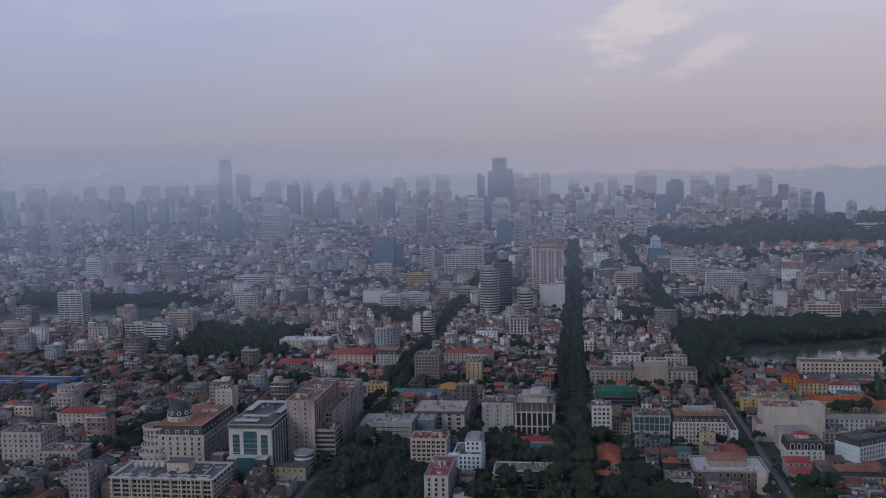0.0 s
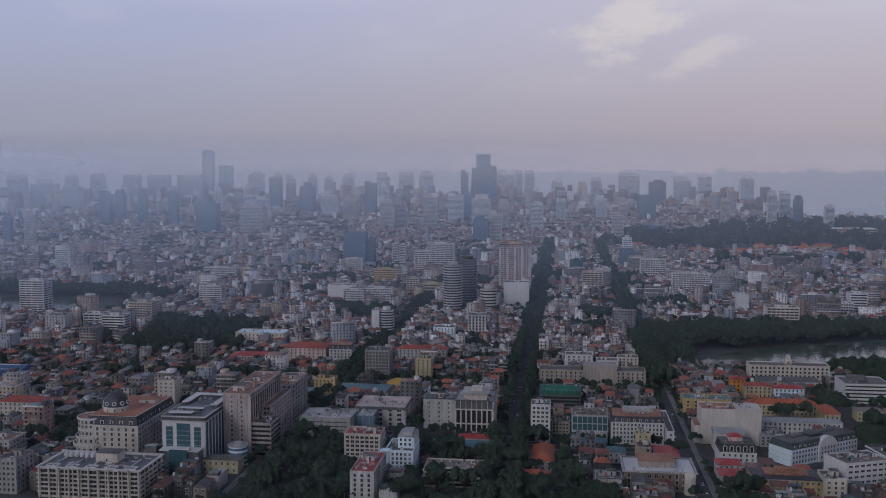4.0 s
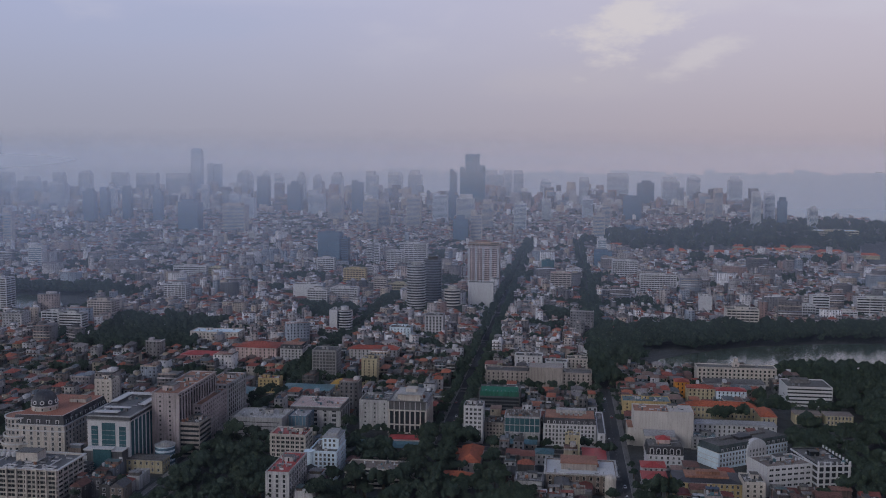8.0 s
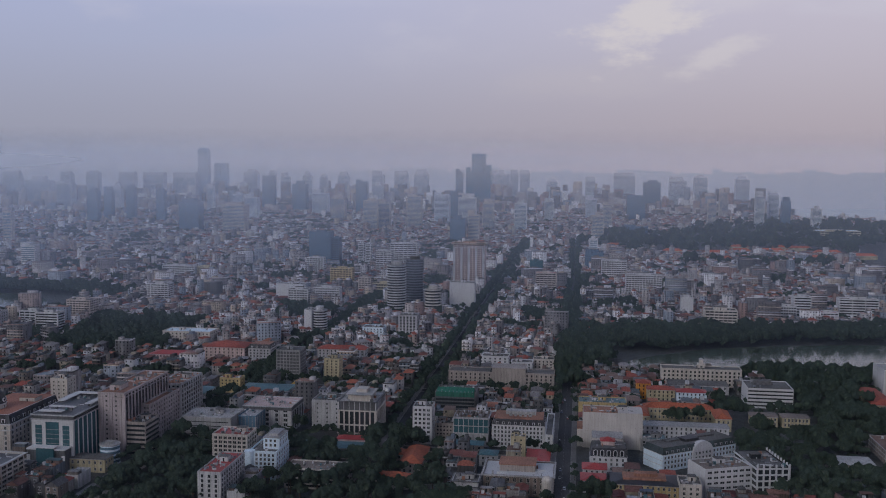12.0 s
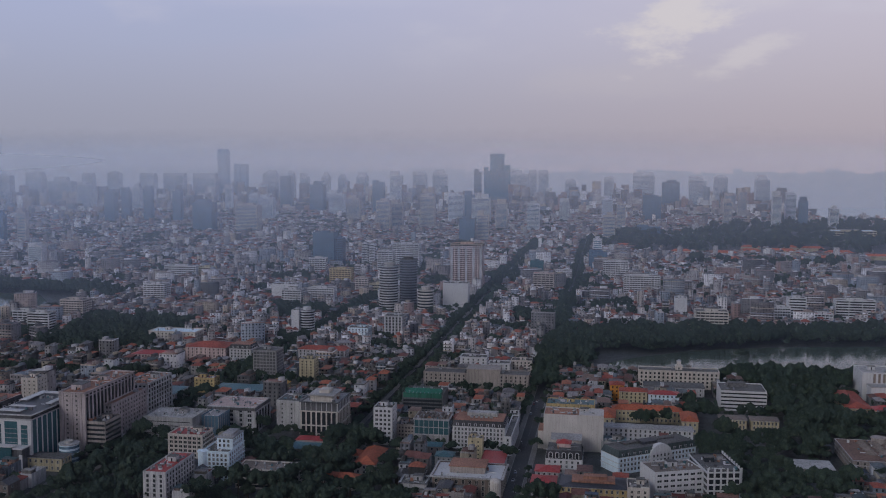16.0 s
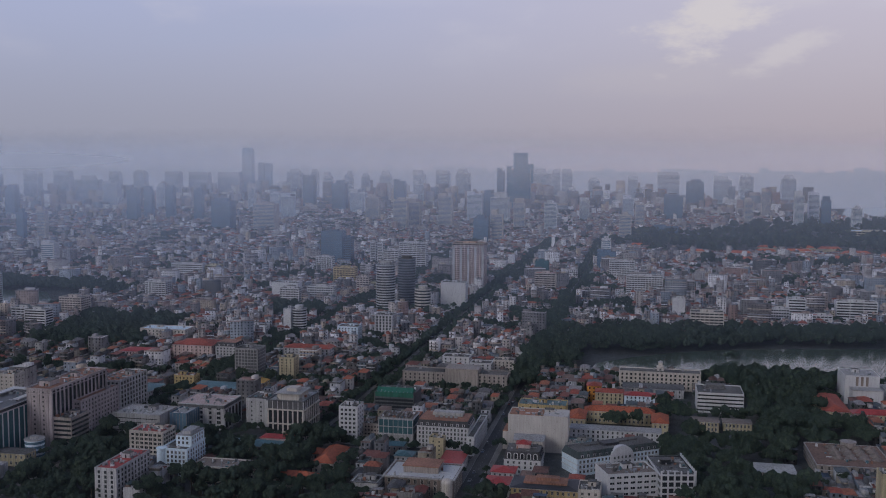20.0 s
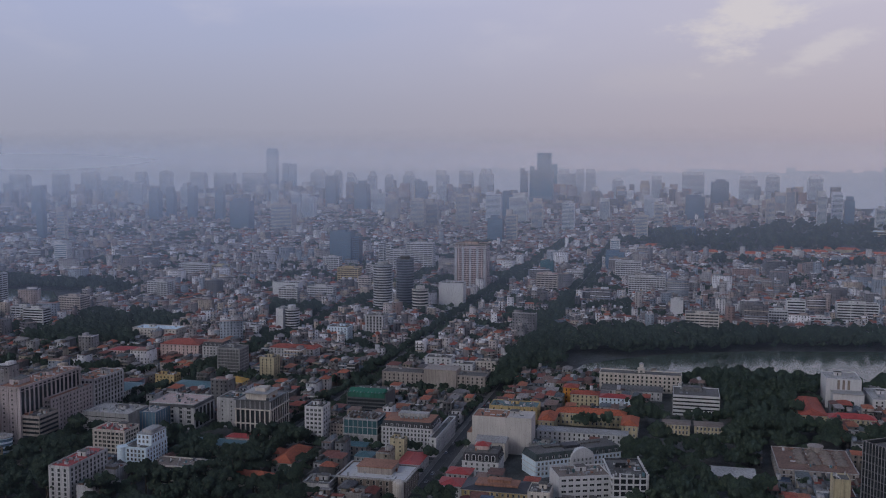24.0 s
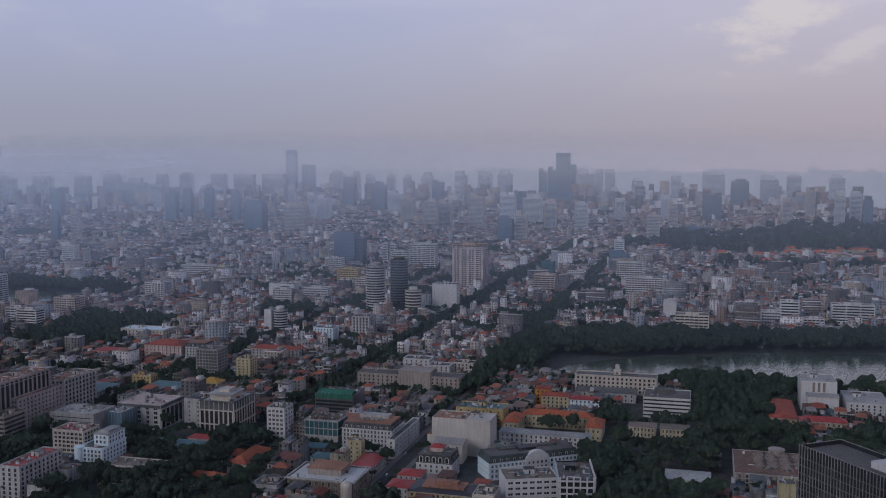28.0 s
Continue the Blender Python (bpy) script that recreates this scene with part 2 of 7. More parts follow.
PITCH_COLOURS = ((0.20, 0.060, 0.050), (0.14, 0.07, 0.06), (0.25, 0.070, 0.055), (0.13, 0.062, 0.056), (0.09, 0.09, 0.098), (0.27, 0.09, 0.06), (0.18, 0.052, 0.052), (0.075, 0.095, 0.105), (0.15, 0.09, 0.08), (0.22, 0.12, 0.10))
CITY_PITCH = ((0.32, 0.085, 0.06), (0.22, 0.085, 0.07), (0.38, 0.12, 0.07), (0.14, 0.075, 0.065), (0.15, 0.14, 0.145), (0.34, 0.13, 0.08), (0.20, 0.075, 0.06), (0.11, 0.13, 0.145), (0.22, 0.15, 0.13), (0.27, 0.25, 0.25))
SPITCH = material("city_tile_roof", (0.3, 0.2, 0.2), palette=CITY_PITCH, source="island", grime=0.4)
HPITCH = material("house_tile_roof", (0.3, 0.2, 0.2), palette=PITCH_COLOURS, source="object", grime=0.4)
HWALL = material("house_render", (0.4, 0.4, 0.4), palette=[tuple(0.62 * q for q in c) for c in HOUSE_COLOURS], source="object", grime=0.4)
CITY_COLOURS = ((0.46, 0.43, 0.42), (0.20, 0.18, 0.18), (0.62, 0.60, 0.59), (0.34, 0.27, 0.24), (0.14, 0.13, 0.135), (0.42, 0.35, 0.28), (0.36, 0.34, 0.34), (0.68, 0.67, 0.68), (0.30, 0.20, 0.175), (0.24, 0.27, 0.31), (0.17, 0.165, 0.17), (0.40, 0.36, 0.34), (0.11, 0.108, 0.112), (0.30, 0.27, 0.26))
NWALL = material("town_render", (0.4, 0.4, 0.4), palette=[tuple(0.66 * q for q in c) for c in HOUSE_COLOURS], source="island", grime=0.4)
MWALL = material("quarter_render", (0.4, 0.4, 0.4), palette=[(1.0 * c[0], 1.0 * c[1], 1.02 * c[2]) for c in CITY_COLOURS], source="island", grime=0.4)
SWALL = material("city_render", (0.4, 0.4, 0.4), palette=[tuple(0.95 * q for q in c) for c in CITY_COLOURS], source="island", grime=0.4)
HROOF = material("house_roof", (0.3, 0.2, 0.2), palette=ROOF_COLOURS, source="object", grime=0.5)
# Pale and reddish sheet roofs, their colours raised further for light from above.
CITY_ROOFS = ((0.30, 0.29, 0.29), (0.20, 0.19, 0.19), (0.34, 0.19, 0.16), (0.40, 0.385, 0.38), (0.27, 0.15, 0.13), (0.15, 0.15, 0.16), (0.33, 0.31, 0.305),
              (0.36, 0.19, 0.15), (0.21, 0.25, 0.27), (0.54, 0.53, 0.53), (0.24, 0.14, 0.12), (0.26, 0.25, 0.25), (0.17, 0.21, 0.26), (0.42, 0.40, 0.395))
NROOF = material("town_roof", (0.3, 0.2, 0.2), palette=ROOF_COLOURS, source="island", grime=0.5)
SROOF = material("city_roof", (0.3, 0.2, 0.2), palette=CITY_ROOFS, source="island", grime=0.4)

# ---- mesh building ----


class MB:
    """Collects faces for one mesh."""

    def __init__(self):
        self.v, self.f, self.m = [], [], []

    def face(self, pts, mi=0):
        k = len(self.v)
        self.v.extend(pts)
        self.f.append(tuple(range(k, k + len(pts))))
        self.m.append(mi)

    def box(self, x0, x1, y0, y1, z0, z1, mi=0, top=None):
        k = len(self.v)
        self.v.extend(((x0, y0, z0), (x1, y0, z0), (x1, y1, z0), (x0, y1, z0), (x0, y0, z1), (x1, y0, z1), (x1, y1, z1), (x0, y1, z1)))
        for q in ((0, 1, 5, 4), (1, 2, 6, 5), (2, 3, 7, 6), (3, 0, 4, 7)):
            self.f.append(tuple(k + i for i in q))
            self.m.append(mi)
        self.f.append((k + 4, k + 5, k + 6, k + 7))
        self.m.append(mi if top is None else top)
        self.f.append((k + 3, k + 2, k + 1, k))
        self.m.append(mi)
        return self

    def prism(self, pts, z0, z1, mi=0, top=None):
        k, n = len(self.v), len(pts)
        self.v.extend([(x, y, z0) for x, y in pts] + [(x, y, z1) for x, y in pts])
        for i in range(n):
            j = (i + 1) % n
            self.f.append((k + i, k + j, k + n + j, k + n + i))
            self.m.append(mi)
        self.f.append(tuple(k + n + i for i in range(n)))
        self.m.append(mi if top is None else top)
        self.f.append(tuple(k + i for i in reversed(range(n))))
        self.m.append(mi)
        return self

    def taper(self, x0, x1, y0, y1, z0, z1, inset, mi=0, top=None):
        k = len(self.v)
        a = inset
        self.v.extend(((x0, y0, z0), (x1, y0, z0), (x1, y1, z0), (x0, y1, z0), (x0 + a, y0 + a, z1), (x1 - a, y0 + a, z1), (x1 - a, y1 - a, z1), (x0 + a, y1 - a, z1)))
        for q in ((0, 1, 5, 4), (1, 2, 6, 5), (2, 3, 7, 6), (3, 0, 4, 7)):
            self.f.append(tuple(k + i for i in q))
            self.m.append(mi)
        self.f.append((k + 4, k + 5, k + 6, k + 7))
        self.m.append(mi if top is None else top)
        return self

    def hip(self, x0, x1, y0, y1, z, rise, mi=0, gable=False):
        k = len(self.v)
        w, d = x1 - x0, y1 - y0
        if w >= d:
            g = 0.02 if gable else d / 2
            r = ((x0 + g, (y0 + y1) / 2, z + rise), (x1 - g, (y0 + y1) / 2, z + rise))
            fs = ((0, 1, 5, 4), (1, 2, 5), (2, 3, 4, 5), (3, 0, 4))
        else:
            g = 0.02 if gable else w / 2
            r = (((x0 + x1) / 2, y0 + g, z + rise), ((x0 + x1) / 2, y1 - g, z + rise))
            fs = ((0, 1, 4), (1, 2, 5, 4), (2, 3, 5), (3, 0, 4, 5))
        self.v.extend(((x0, y0, z), (x1, y0, z), (x1, y1, z), (x0, y1, z), *r))
        for q in fs:
            self.f.append(tuple(k + i for i in q))
            self.m.append(mi)
        self.f.append((k + 3, k + 2, k + 1, k))
        self.m.append(mi)
        return self

    def cyl(self, cx, cy, r, z0, z1, n=12, mi=0, top=None, r1=None):
        r1 = r if r1 is None else r1
        k = len(self.v)
        for rr, z in ((r, z0), (r1, z1)):
            self.v.extend((cx + rr * math.cos(2 * math.pi * i / n), cy + rr * math.sin(2 * math.pi * i / n), z) for i in range(n))
        for i in range(n):
            j = (i + 1) % n
            self.f.append((k + i, k + j, k + n + j, k + n + i))
            self.m.append(mi)
        self.f.append(tuple(k + n + i for i in range(n)))
        self.m.append(mi if top is None else top)
        return self

    def lathe(self, cx, cy, prof, n=16, mi=0):
        k = len(self.v)
        for r, z in prof:
            self.v.extend((cx + r * math.cos(2 * math.pi * i / n), cy + r * math.sin(2 * math.pi * i / n), z) for i in range(n))
        for s in range(len(prof) - 1):
            for i in range(n):
                j = (i + 1) % n
                self.f.append((k + s * n + i, k + s * n + j, k + (s + 1) * n + j, k + (s + 1) * n + i))
                self.m.append(mi)
        return self

    def mesh(self, name, mats):
        me = bpy.data.meshes.new(name)
        me.from_pydata(self.v, [], self.f)
        for q in mats:
            me.materials.append(q)
        me.polygons.foreach_set("material_index", self.m)
        me.update()
        return me


def part(name, mb, mats, parent, label="", at=(0, 0, 0), rz=0.0, scale=None):
    """One mesh object under a thing or a part; mb may be a mesh that is shared."""
    data = mb.mesh(name, mats if isinstance(mats, (list, tuple)) else [mats]) if isinstance(mb, MB) else mb
    ob = new(name, data)
    ob.parent = parent
    ob.location = at
    ob.rotation_euler = (0, 0, radians(rz))
    if scale:
        ob.scale = scale
    if label:
        ob["label"] = label
    return ob


def thing(name, x, y, label, category, group="", kind="", rz=0.0, z=0.0):
    root = new(name)
    root.location, root.rotation_euler = (x, y, z), (0, 0, radians(rz))
    root.empty_display_size = 1
    return tagged(root, label, category, group, kind)


SHARED = {}


def window_mesh(w, h, casing=None, glass=None, kind="plain"):
    key = (w, h, casing, glass, kind)
    if key not in SHARED:
        casing, glass = casing or WHITE, glass or GLASS
        b = MB()
        e = 0.14
        if kind == "arch":
            n = 8
            pts = [(-w / 2, -h / 2), (w / 2, -h / 2)] + [(w / 2 * math.cos(math.pi * i / n), h / 2 - w / 2 + w / 2 * math.sin(math.pi * i / n)) for i in range(n + 1)]
            b.face([(x * 1.45, -0.06, z * 1.14 + 0.1) for x, z in pts], 0)
            b.face([(x, -0.10, z) for x, z in pts], 1)
        else:
            b.box(-w / 2 - e, -w / 2, -0.10, 0.02, -h / 2 - e, h / 2 + e, 0)
            b.box(w / 2, w / 2 + e, -0.10, 0.02, -h / 2 - e, h / 2 + e, 0)
            b.box(-w / 2, w / 2, -0.10, 0.02, h / 2, h / 2 + e, 0)
            b.box(-w / 2 - e, w / 2 + e, -0.22, 0.02, -h / 2 - e, -h / 2, 0)
            b.face([(-w / 2, -0.02, -h / 2), (w / 2, -0.02, -h / 2), (w / 2, -0.02, h / 2), (-w / 2, -0.02, h / 2)], 1)
            if w > 1.0:
                b.box(-0.05, 0.05, -0.07, 0.0, -h / 2, h / 2, 0)
            if kind == "hood":
                b.box(-w / 2 - 0.3, w / 2 + 0.3, -0.7, 0.02, h / 2 + e, h / 2 + e + 0.15, 0)
        SHARED[key] = b.mesh("window", [casing, glass])
    return SHARED[key]


FACES = {"F": 0, "R": 90, "B": 180, "L": -90}


def place_on(face, w, d, u, out=0.0):
    """A point on a face of a w x d block round its centre: u runs along the face."""
    if face == "F":
        return u, -d / 2 - out
    if face == "R":
        return w / 2 + out, u
    if face == "L":
        return -w / 2 - out, -u
    return -u, d / 2 + out


def windows(root, w, d, face, n, zs, ww, wh, casing=None, glass=None, kind="plain", margin=0.8, skip=()):
    span = w if face in "FB" else d
    me = window_mesh(ww, wh, casing, glass, kind)
    if root.location.y > 850:
        b = MB()
        for i in range(n):
            u = -span / 2 + margin + (i + 0.5) * (span - 2 * margin) / n
            b.box(u - ww / 2, u + ww / 2, -0.06, 0.05, -wh / 2, wh / 2)
        row_mesh = b.mesh("window_row", [glass or GLASS])
        for z in zs:
            tagged(part("window_row", row_mesh, None, root, "", (*place_on(face, w, d, 0, 0.015), z), FACES[face]), kind="stuff")
        return
    for r, z in enumerate(zs):
        for i in range(n):
            if (i, r) in skip:
                continue
            u = -span / 2 + margin + (i + 0.5) * (span - 2 * margin) / n
            x, y = place_on(face, w, d, u, 0.015)
            part("window", me, None, root, "", (x, y, z), FACES[face])


def shell(root, w, d, h, wall, roof=None, parapet=0.9, t=0.35, label=""):
    """Four walls with a parapet and a roof slab within it."""
    b = MB()
    z1 = h - parapet
    for e, z in ((0, 0), (0, h), (t, h), (t, z1 - 0.05)):
        x, y = w / 2 - e, d / 2 - e
        b.v.extend(((-x, -y, z), (x, -y, z), (x, y, z), (-x, y, z)))
    for s in range(3):
        for i in range(4):
            j = (i + 1) % 4
            b.f.append((s * 4 + i, s * 4 + j, s * 4 + 4 + j, s * 4 + 4 + i))
            b.m.append(0)
    b.f.append((12, 13, 14, 15))
    b.m.append(0)
    part("outer_wall", b, wall, root, label)
    r = MB()
    r.box(-w / 2 + t, w / 2 - t, -d / 2 + t, d / 2 - t, z1 - 0.04, z1 + 0.1)
    part("roof", r, roof or ROOFG, root)
    return z1 + 0.1


def ledges(root, w, d, zs, mat, out=0.3, th=0.35, name="ledge"):
    b = MB()
    b.box(-w / 2 - out, w / 2 + out, -d / 2 - out, -d / 2, -th / 2, th / 2)
    b.box(-w / 2 - out, w / 2 + out, d / 2, d / 2 + out, -th / 2, th / 2)
    b.box(-w / 2 - out, -w / 2, -d / 2, d / 2, -th / 2, th / 2)
    b.box(w / 2, w / 2 + out, -d / 2, d / 2, -th / 2, th / 2)
    me = b.mesh(name, [mat])
    for z in zs:
        part(name, me, None, root, "", (0, 0, z))


def roof_hut(root, x, y, z, w, d, h, wall, roof=None):
    b = MB()
    b.box(x - w / 2, x + w / 2, y - d / 2, y + d / 2, z, z + h, 0)
    b.box(x - w / 2 - 0.3, x + w / 2 + 0.3, y - d / 2 - 0.3, y + d / 2 + 0.3, z + h, z + h + 0.25, 1)
    b.face([(x - 0.5, y - d / 2 - 0.03, z), (x + 0.5, y - d / 2 - 0.03, z), (x + 0.5, y - d / 2 - 0.03, z + 2.1), (x - 0.5, y - d / 2 - 0.03, z + 2.1)], 2)
    part("stair_hut", b, [wall, roof or ROOFG, GLASS], root)


def tank_mesh():
    if "tank" not in SHARED:
        b = MB()
        for sx in (-0.7, 0.7):
            b.box(sx - 0.08, sx + 0.08, -0.5, 0.5, 0, 0.6, 1)
        n = 10
        k = len(b.v)
        for x in (-1.1, -0.95, 0.95, 1.1):
            rr = 0.35 if abs(x) > 1 else 0.62
            b.v.extend((x, rr * math.cos(2 * math.pi * i / n), 1.15 + rr * math.sin(2 * math.pi * i / n)) for i in range(n))
        for s in range(3):
            for i in range(n):
                j = (i + 1) % n
                b.f.append((k + s * n + i, k + s * n + j, k + (s + 1) * n + j, k + (s + 1) * n + i))
                b.m.append(0)
        b.f.append(tuple(k + i for i in range(n)))
        b.f.append(tuple(k + 3 * n + i for i in range(n)))
        b.m += [0, 0]
        SHARED["tank"] = b.mesh("water_tank", [STEEL, GREY])
    return SHARED["tank"]


def air_unit_mesh():
    if "ac" not in SHARED:
        b = MB()
        b.box(-1.1, 1.1, -0.8, 0.8, 0, 1.5, 0)
        b.cyl(-0.5, 0, 0.4, 1.5, 1.62, 10, 1)
        b.cyl(0.5, 0, 0.4, 1.5, 1.62, 10, 1)
        SHARED["ac"] = b.mesh("air_unit", [GREY, DARKG])
    return SHARED["ac"]


def roof_clutter(root, w, d, z, seed, n):
    """Pipes, crates, vents, sheds and dishes that litter a flat roof, in one mesh."""
    rnd = random.Random(seed * 3 + 1)
    b = MB()
    for i in range(n):
        x, y, k = rnd.uniform(-w * 0.42, w * 0.42), rnd.uniform(-d * 0.42, d * 0.42), rnd.random()
        if k < 0.25:
            e = rnd.uniform(1.5, min(6.0, w * 0.35))
            x = max(-w * 0.45, min(w * 0.45 - e, x))
            b.box(x, x + e, y - 0.12, y + 0.12, z, z + rnd.uniform(0.3, 0.7), rnd.choice((0, 1)))
        elif k < 0.45:
            e = rnd.uniform(1.5, min(5.0, d * 0.3))
            y = max(-d * 0.45, min(d * 0.45 - e, y))
            b.box(x - 0.15, x + 0.15, y, y + e, z, z + rnd.uniform(0.3, 0.8), rnd.choice((0, 1, 2)))
        elif k < 0.86:
            a, c = rnd.uniform(0.35, 1.1), rnd.uniform(0.35, 0.9)
            b.box(x - a, x + a, y - c, y + c, z, z + rnd.uniform(0.6, 2.0), rnd.choice((0, 0, 1, 2, 2, 3, 4)))
        else:
            b.cyl(x, y, rnd.uniform(0.3, 0.7), z, z + rnd.uniform(0.8, 2.2), 8, rnd.choice((0, 1)))
    tagged(part("roof_equipment", b, [PURE, GREY, DARKG, TERRA, TEAL], root), kind="stuff")


def rooftop(root, w, d, z, seed, hut=True, tanks=2, units=2, wall=None):
    rnd = random.Random(seed)
    if root.location.y < 860 and w > 8:
        roof_clutter(root, w, d, z, seed, min(26, 5 + int(w * d / 28)))
    if hut:
        roof_hut(root, rnd.uniform(-w * 0.2, w * 0.2), d * 0.12, z, min(6, w * 0.35), min(5, d * 0.35), 2.8, wall or WHITE)
    for i in range(tanks):
        part("water_tank", tank_mesh(), None, root, "stainless steel water tank" if i == 0 else "", (rnd.uniform(-w * 0.38, w * 0.38), rnd.uniform(-d * 0.36, -d * 0.1), z), rnd.choice((0, 90)))
    for i in range(units):
        part("air_unit", air_unit_mesh(), None, root, "", (rnd.uniform(-w * 0.38, w * 0.38), rnd.uniform(d * 0.2, d * 0.36), z), rnd.choice((0, 90)))


FOOT = []


def keep_clear(x0, x1, y0, y1):
    FOOT.append((x0, x1, y0, y1))


def block(name, label, x0, x1, y0, d, h, fl, wall, nx, ny, roof=None, win=(1.3, 1.6), casing=None, glass=None, faces="FR", ledge=None,
          ledge_out=0.3, parapet=0.9, kind="plain", category="building", hut=True, tanks=2, units=2, ground=1.0, rz=0.0, skip_ground=0, seed=None, z_top=None):
    """A storeyed block with its front at y0: walls, roof, ledges, windows and rooftop plant."""
    w, cx, cy = x1 - x0, (x0 + x1) / 2, y0 + d / 2
    keep_clear(x0 - 1.5, x1 + 1.5, y0 - 1.5, y0 + d + 1.5)
    root = thing(name, cx, cy, label, category, rz=rz)
    z = shell(root, w, d, h, wall, roof, parapet)
    top = (z_top or h - parapet) - 0.4
    fh = (top - ground) / fl
    zs = [ground + fh * (i + 0.52) for i in range(skip_ground, fl)]
    for face in faces:
        n = nx if face in "FB" else ny
        if n:
            windows(root, w, d, face, n, zs, win[0], min(win[1], fh * 0.72), casing or wall, glass, kind)
    if ledge:
        ledges(root, w, d, [ground + fh * i for i in range(1, fl)] + [h - 0.15], ledge, ledge_out)
    rooftop(root, w, d, z, seed if seed is not None else int(abs(x0) * 7 + y0), hut, tanks, units, wall)
    return root, w, d, z, fh


def hip_house(name, label, x0, x1, y0, d, h, fl, wall, nx, ny, roof, rise=3.0, win=(1.1, 1.8), faces="FR", casing=None, gable=False, category="building", over=0.7, kind="plain"):
    w, cx, cy = x1 - x0, (x0 + x1) / 2, y0 + d / 2
    keep_clear(x0 - 1.5, x1 + 1.5, y0 - 1.5, y0 + d + 1.5)
    root = thing(name, cx, cy, label, category)
    b = MB()
    b.box(-w / 2, w / 2, -d / 2, d / 2, 0, h)
    part("outer_wall", b, wall, root)
    part("cornice", MB().box(-w / 2 - 0.18, w / 2 + 0.18, -d / 2 - 0.18, d / 2 + 0.18, h - 0.5, h - 0.1), WHITE if wall in (PALEY, YELLOW, PINK) else wall, root)
    r = MB()
    r.hip(-w / 2 - over, w / 2 + over, -d / 2 - over, d / 2 + over, h, rise, gable=gable)
    part("roof", r, roof, root)
    fh = (h - 0.6) / fl
    for face in faces:
        n = nx if face in "FB" else ny
        if n:
            windows(root, w, d, face, n, [0.3 + fh * (i + 0.5) for i in range(fl)], win[0], min(win[1], fh * 0.7), casing or WHITE, None, kind)
    return root, w, d


def dormer_mesh(wall, arch=False):
    key = ("dormer", wall, arch)
    if key not in SHARED:
        b = MB()
        b.box(-0.85, 0.85, -0.35, 1.6, 0, 2.1, 0)
        b.hip(-1.05, 1.05, -0.55, 1.7, 2.1, 0.7, 1, True)
        b.face([(-0.5, -0.38, 0.3), (0.5, -0.38, 0.3), (0.5, -0.38, 1.8), (-0.5, -0.38, 1.8)], 2)
        SHARED[key] = b.mesh("dormer", [wall, wall if arch else SLATE, GLASS])
    return SHARED[key]


def mansard(root, w, d, z, rise, inset, n_front, n_side, wall=PURE, top=TERRA, slate=SLATE, faces="FR", grow=1.0):
    b = MB()
    b.taper(-w / 2 - 0.2, w / 2 + 0.2, -d / 2 - 0.2, d / 2 + 0.2, z, z + rise, inset, 0, 1)
    part("mansard_roof", b, [slate, top], root, "dark slate mansard roof")
    for face in faces:
        n = n_front if face == "F" else n_side
        span = w if face == "F" else d
        for i in range(n):
            u = -span / 2 + 1.4 + (i + 0.5) * (span - 2.8) / n
            x, y = place_on(face, w, d, u, -inset * 0.25)
            part("dormer", dormer_mesh(wall), None, root, "", (x, y, z + 0.35), FACES[face], (grow, 1, grow))


def uprights(root, w, d, face, n, z0, z1, mat, width=0.5, out=0.35, name="pilaster", margin=0.0, label=""):
    """Vertical fins or pilasters along a face, each a part."""
    span = w if face in "FB" else d
    b = MB()
    b.box(-width / 2, width / 2, -out, 0.05, z0, z1)
    me = b.mesh(name, [mat])
    for i in range(n):
        u = -span / 2 + margin + width / 2 + i * (span - width - 2 * margin) / max(1, n - 1)
        x, y = place_on(face, w, d, u)
        part(name, me, None, root, label, (x, y, 0), FACES[face])


def glazing(root, w, d, face, zs, h, mat, margin=0.4, name="glass_band", out=0.05):
    span = w if face in "FB" else d
    b = MB()
    b.box(-span / 2 + margin, span / 2 - margin, -out, 0.0, -h / 2, h / 2)
    me = b.mesh(name, [mat])
    for z in zs:
        x, y = place_on(face, w, d, 0)
        part(name, me, None, root, "", (x, y, z), FACES[face])

# ---- ground, water, roads, haze, distance ----


def flat(name, pts, z, mat, label, category):
    b = MB()
    b.face([(x, y, z) for x, y in pts])
    return tagged(new(name, b.mesh(name, [mat])), label, category, kind="structure")


flat("ground", ((-5200, -600), (3200, -600), (3200, 5400), (-5200, 5400)), 0.0, SOIL, "dark bare earth and paved yards between houses", "ground")

WATER = bpy.data.materials.new("lake_water")
WATER.use_nodes = True
wt = WATER.node_tree
wb = wt.nodes["Principled BSDF"]
wb.inputs["Base Color"].default_value = (0.065, 0.085, 0.07, 1)
wb.inputs["Roughness"].default_value = 0.17
wb.inputs["Specular IOR Level"].default_value = 0.5
wno = wt.nodes.new("ShaderNodeTexNoise")
wno.inputs["Scale"].default_value, wno.inputs["Detail"].default_value = 0.25, 4.0
wge = wt.nodes.new("ShaderNodeNewGeometry")
wt.links.new(wge.outputs["Position"], wno.inputs["Vector"])
wbu = wt.nodes.new("ShaderNodeBump")
wbu.inputs["Strength"].default_value, wbu.inputs["Distance"].default_value = 0.05, 0.3
wt.links.new(wno.outputs["Fac"], wbu.inputs["Height"])
wt.links.new(wbu.outputs[0], wb.inputs["Normal"])

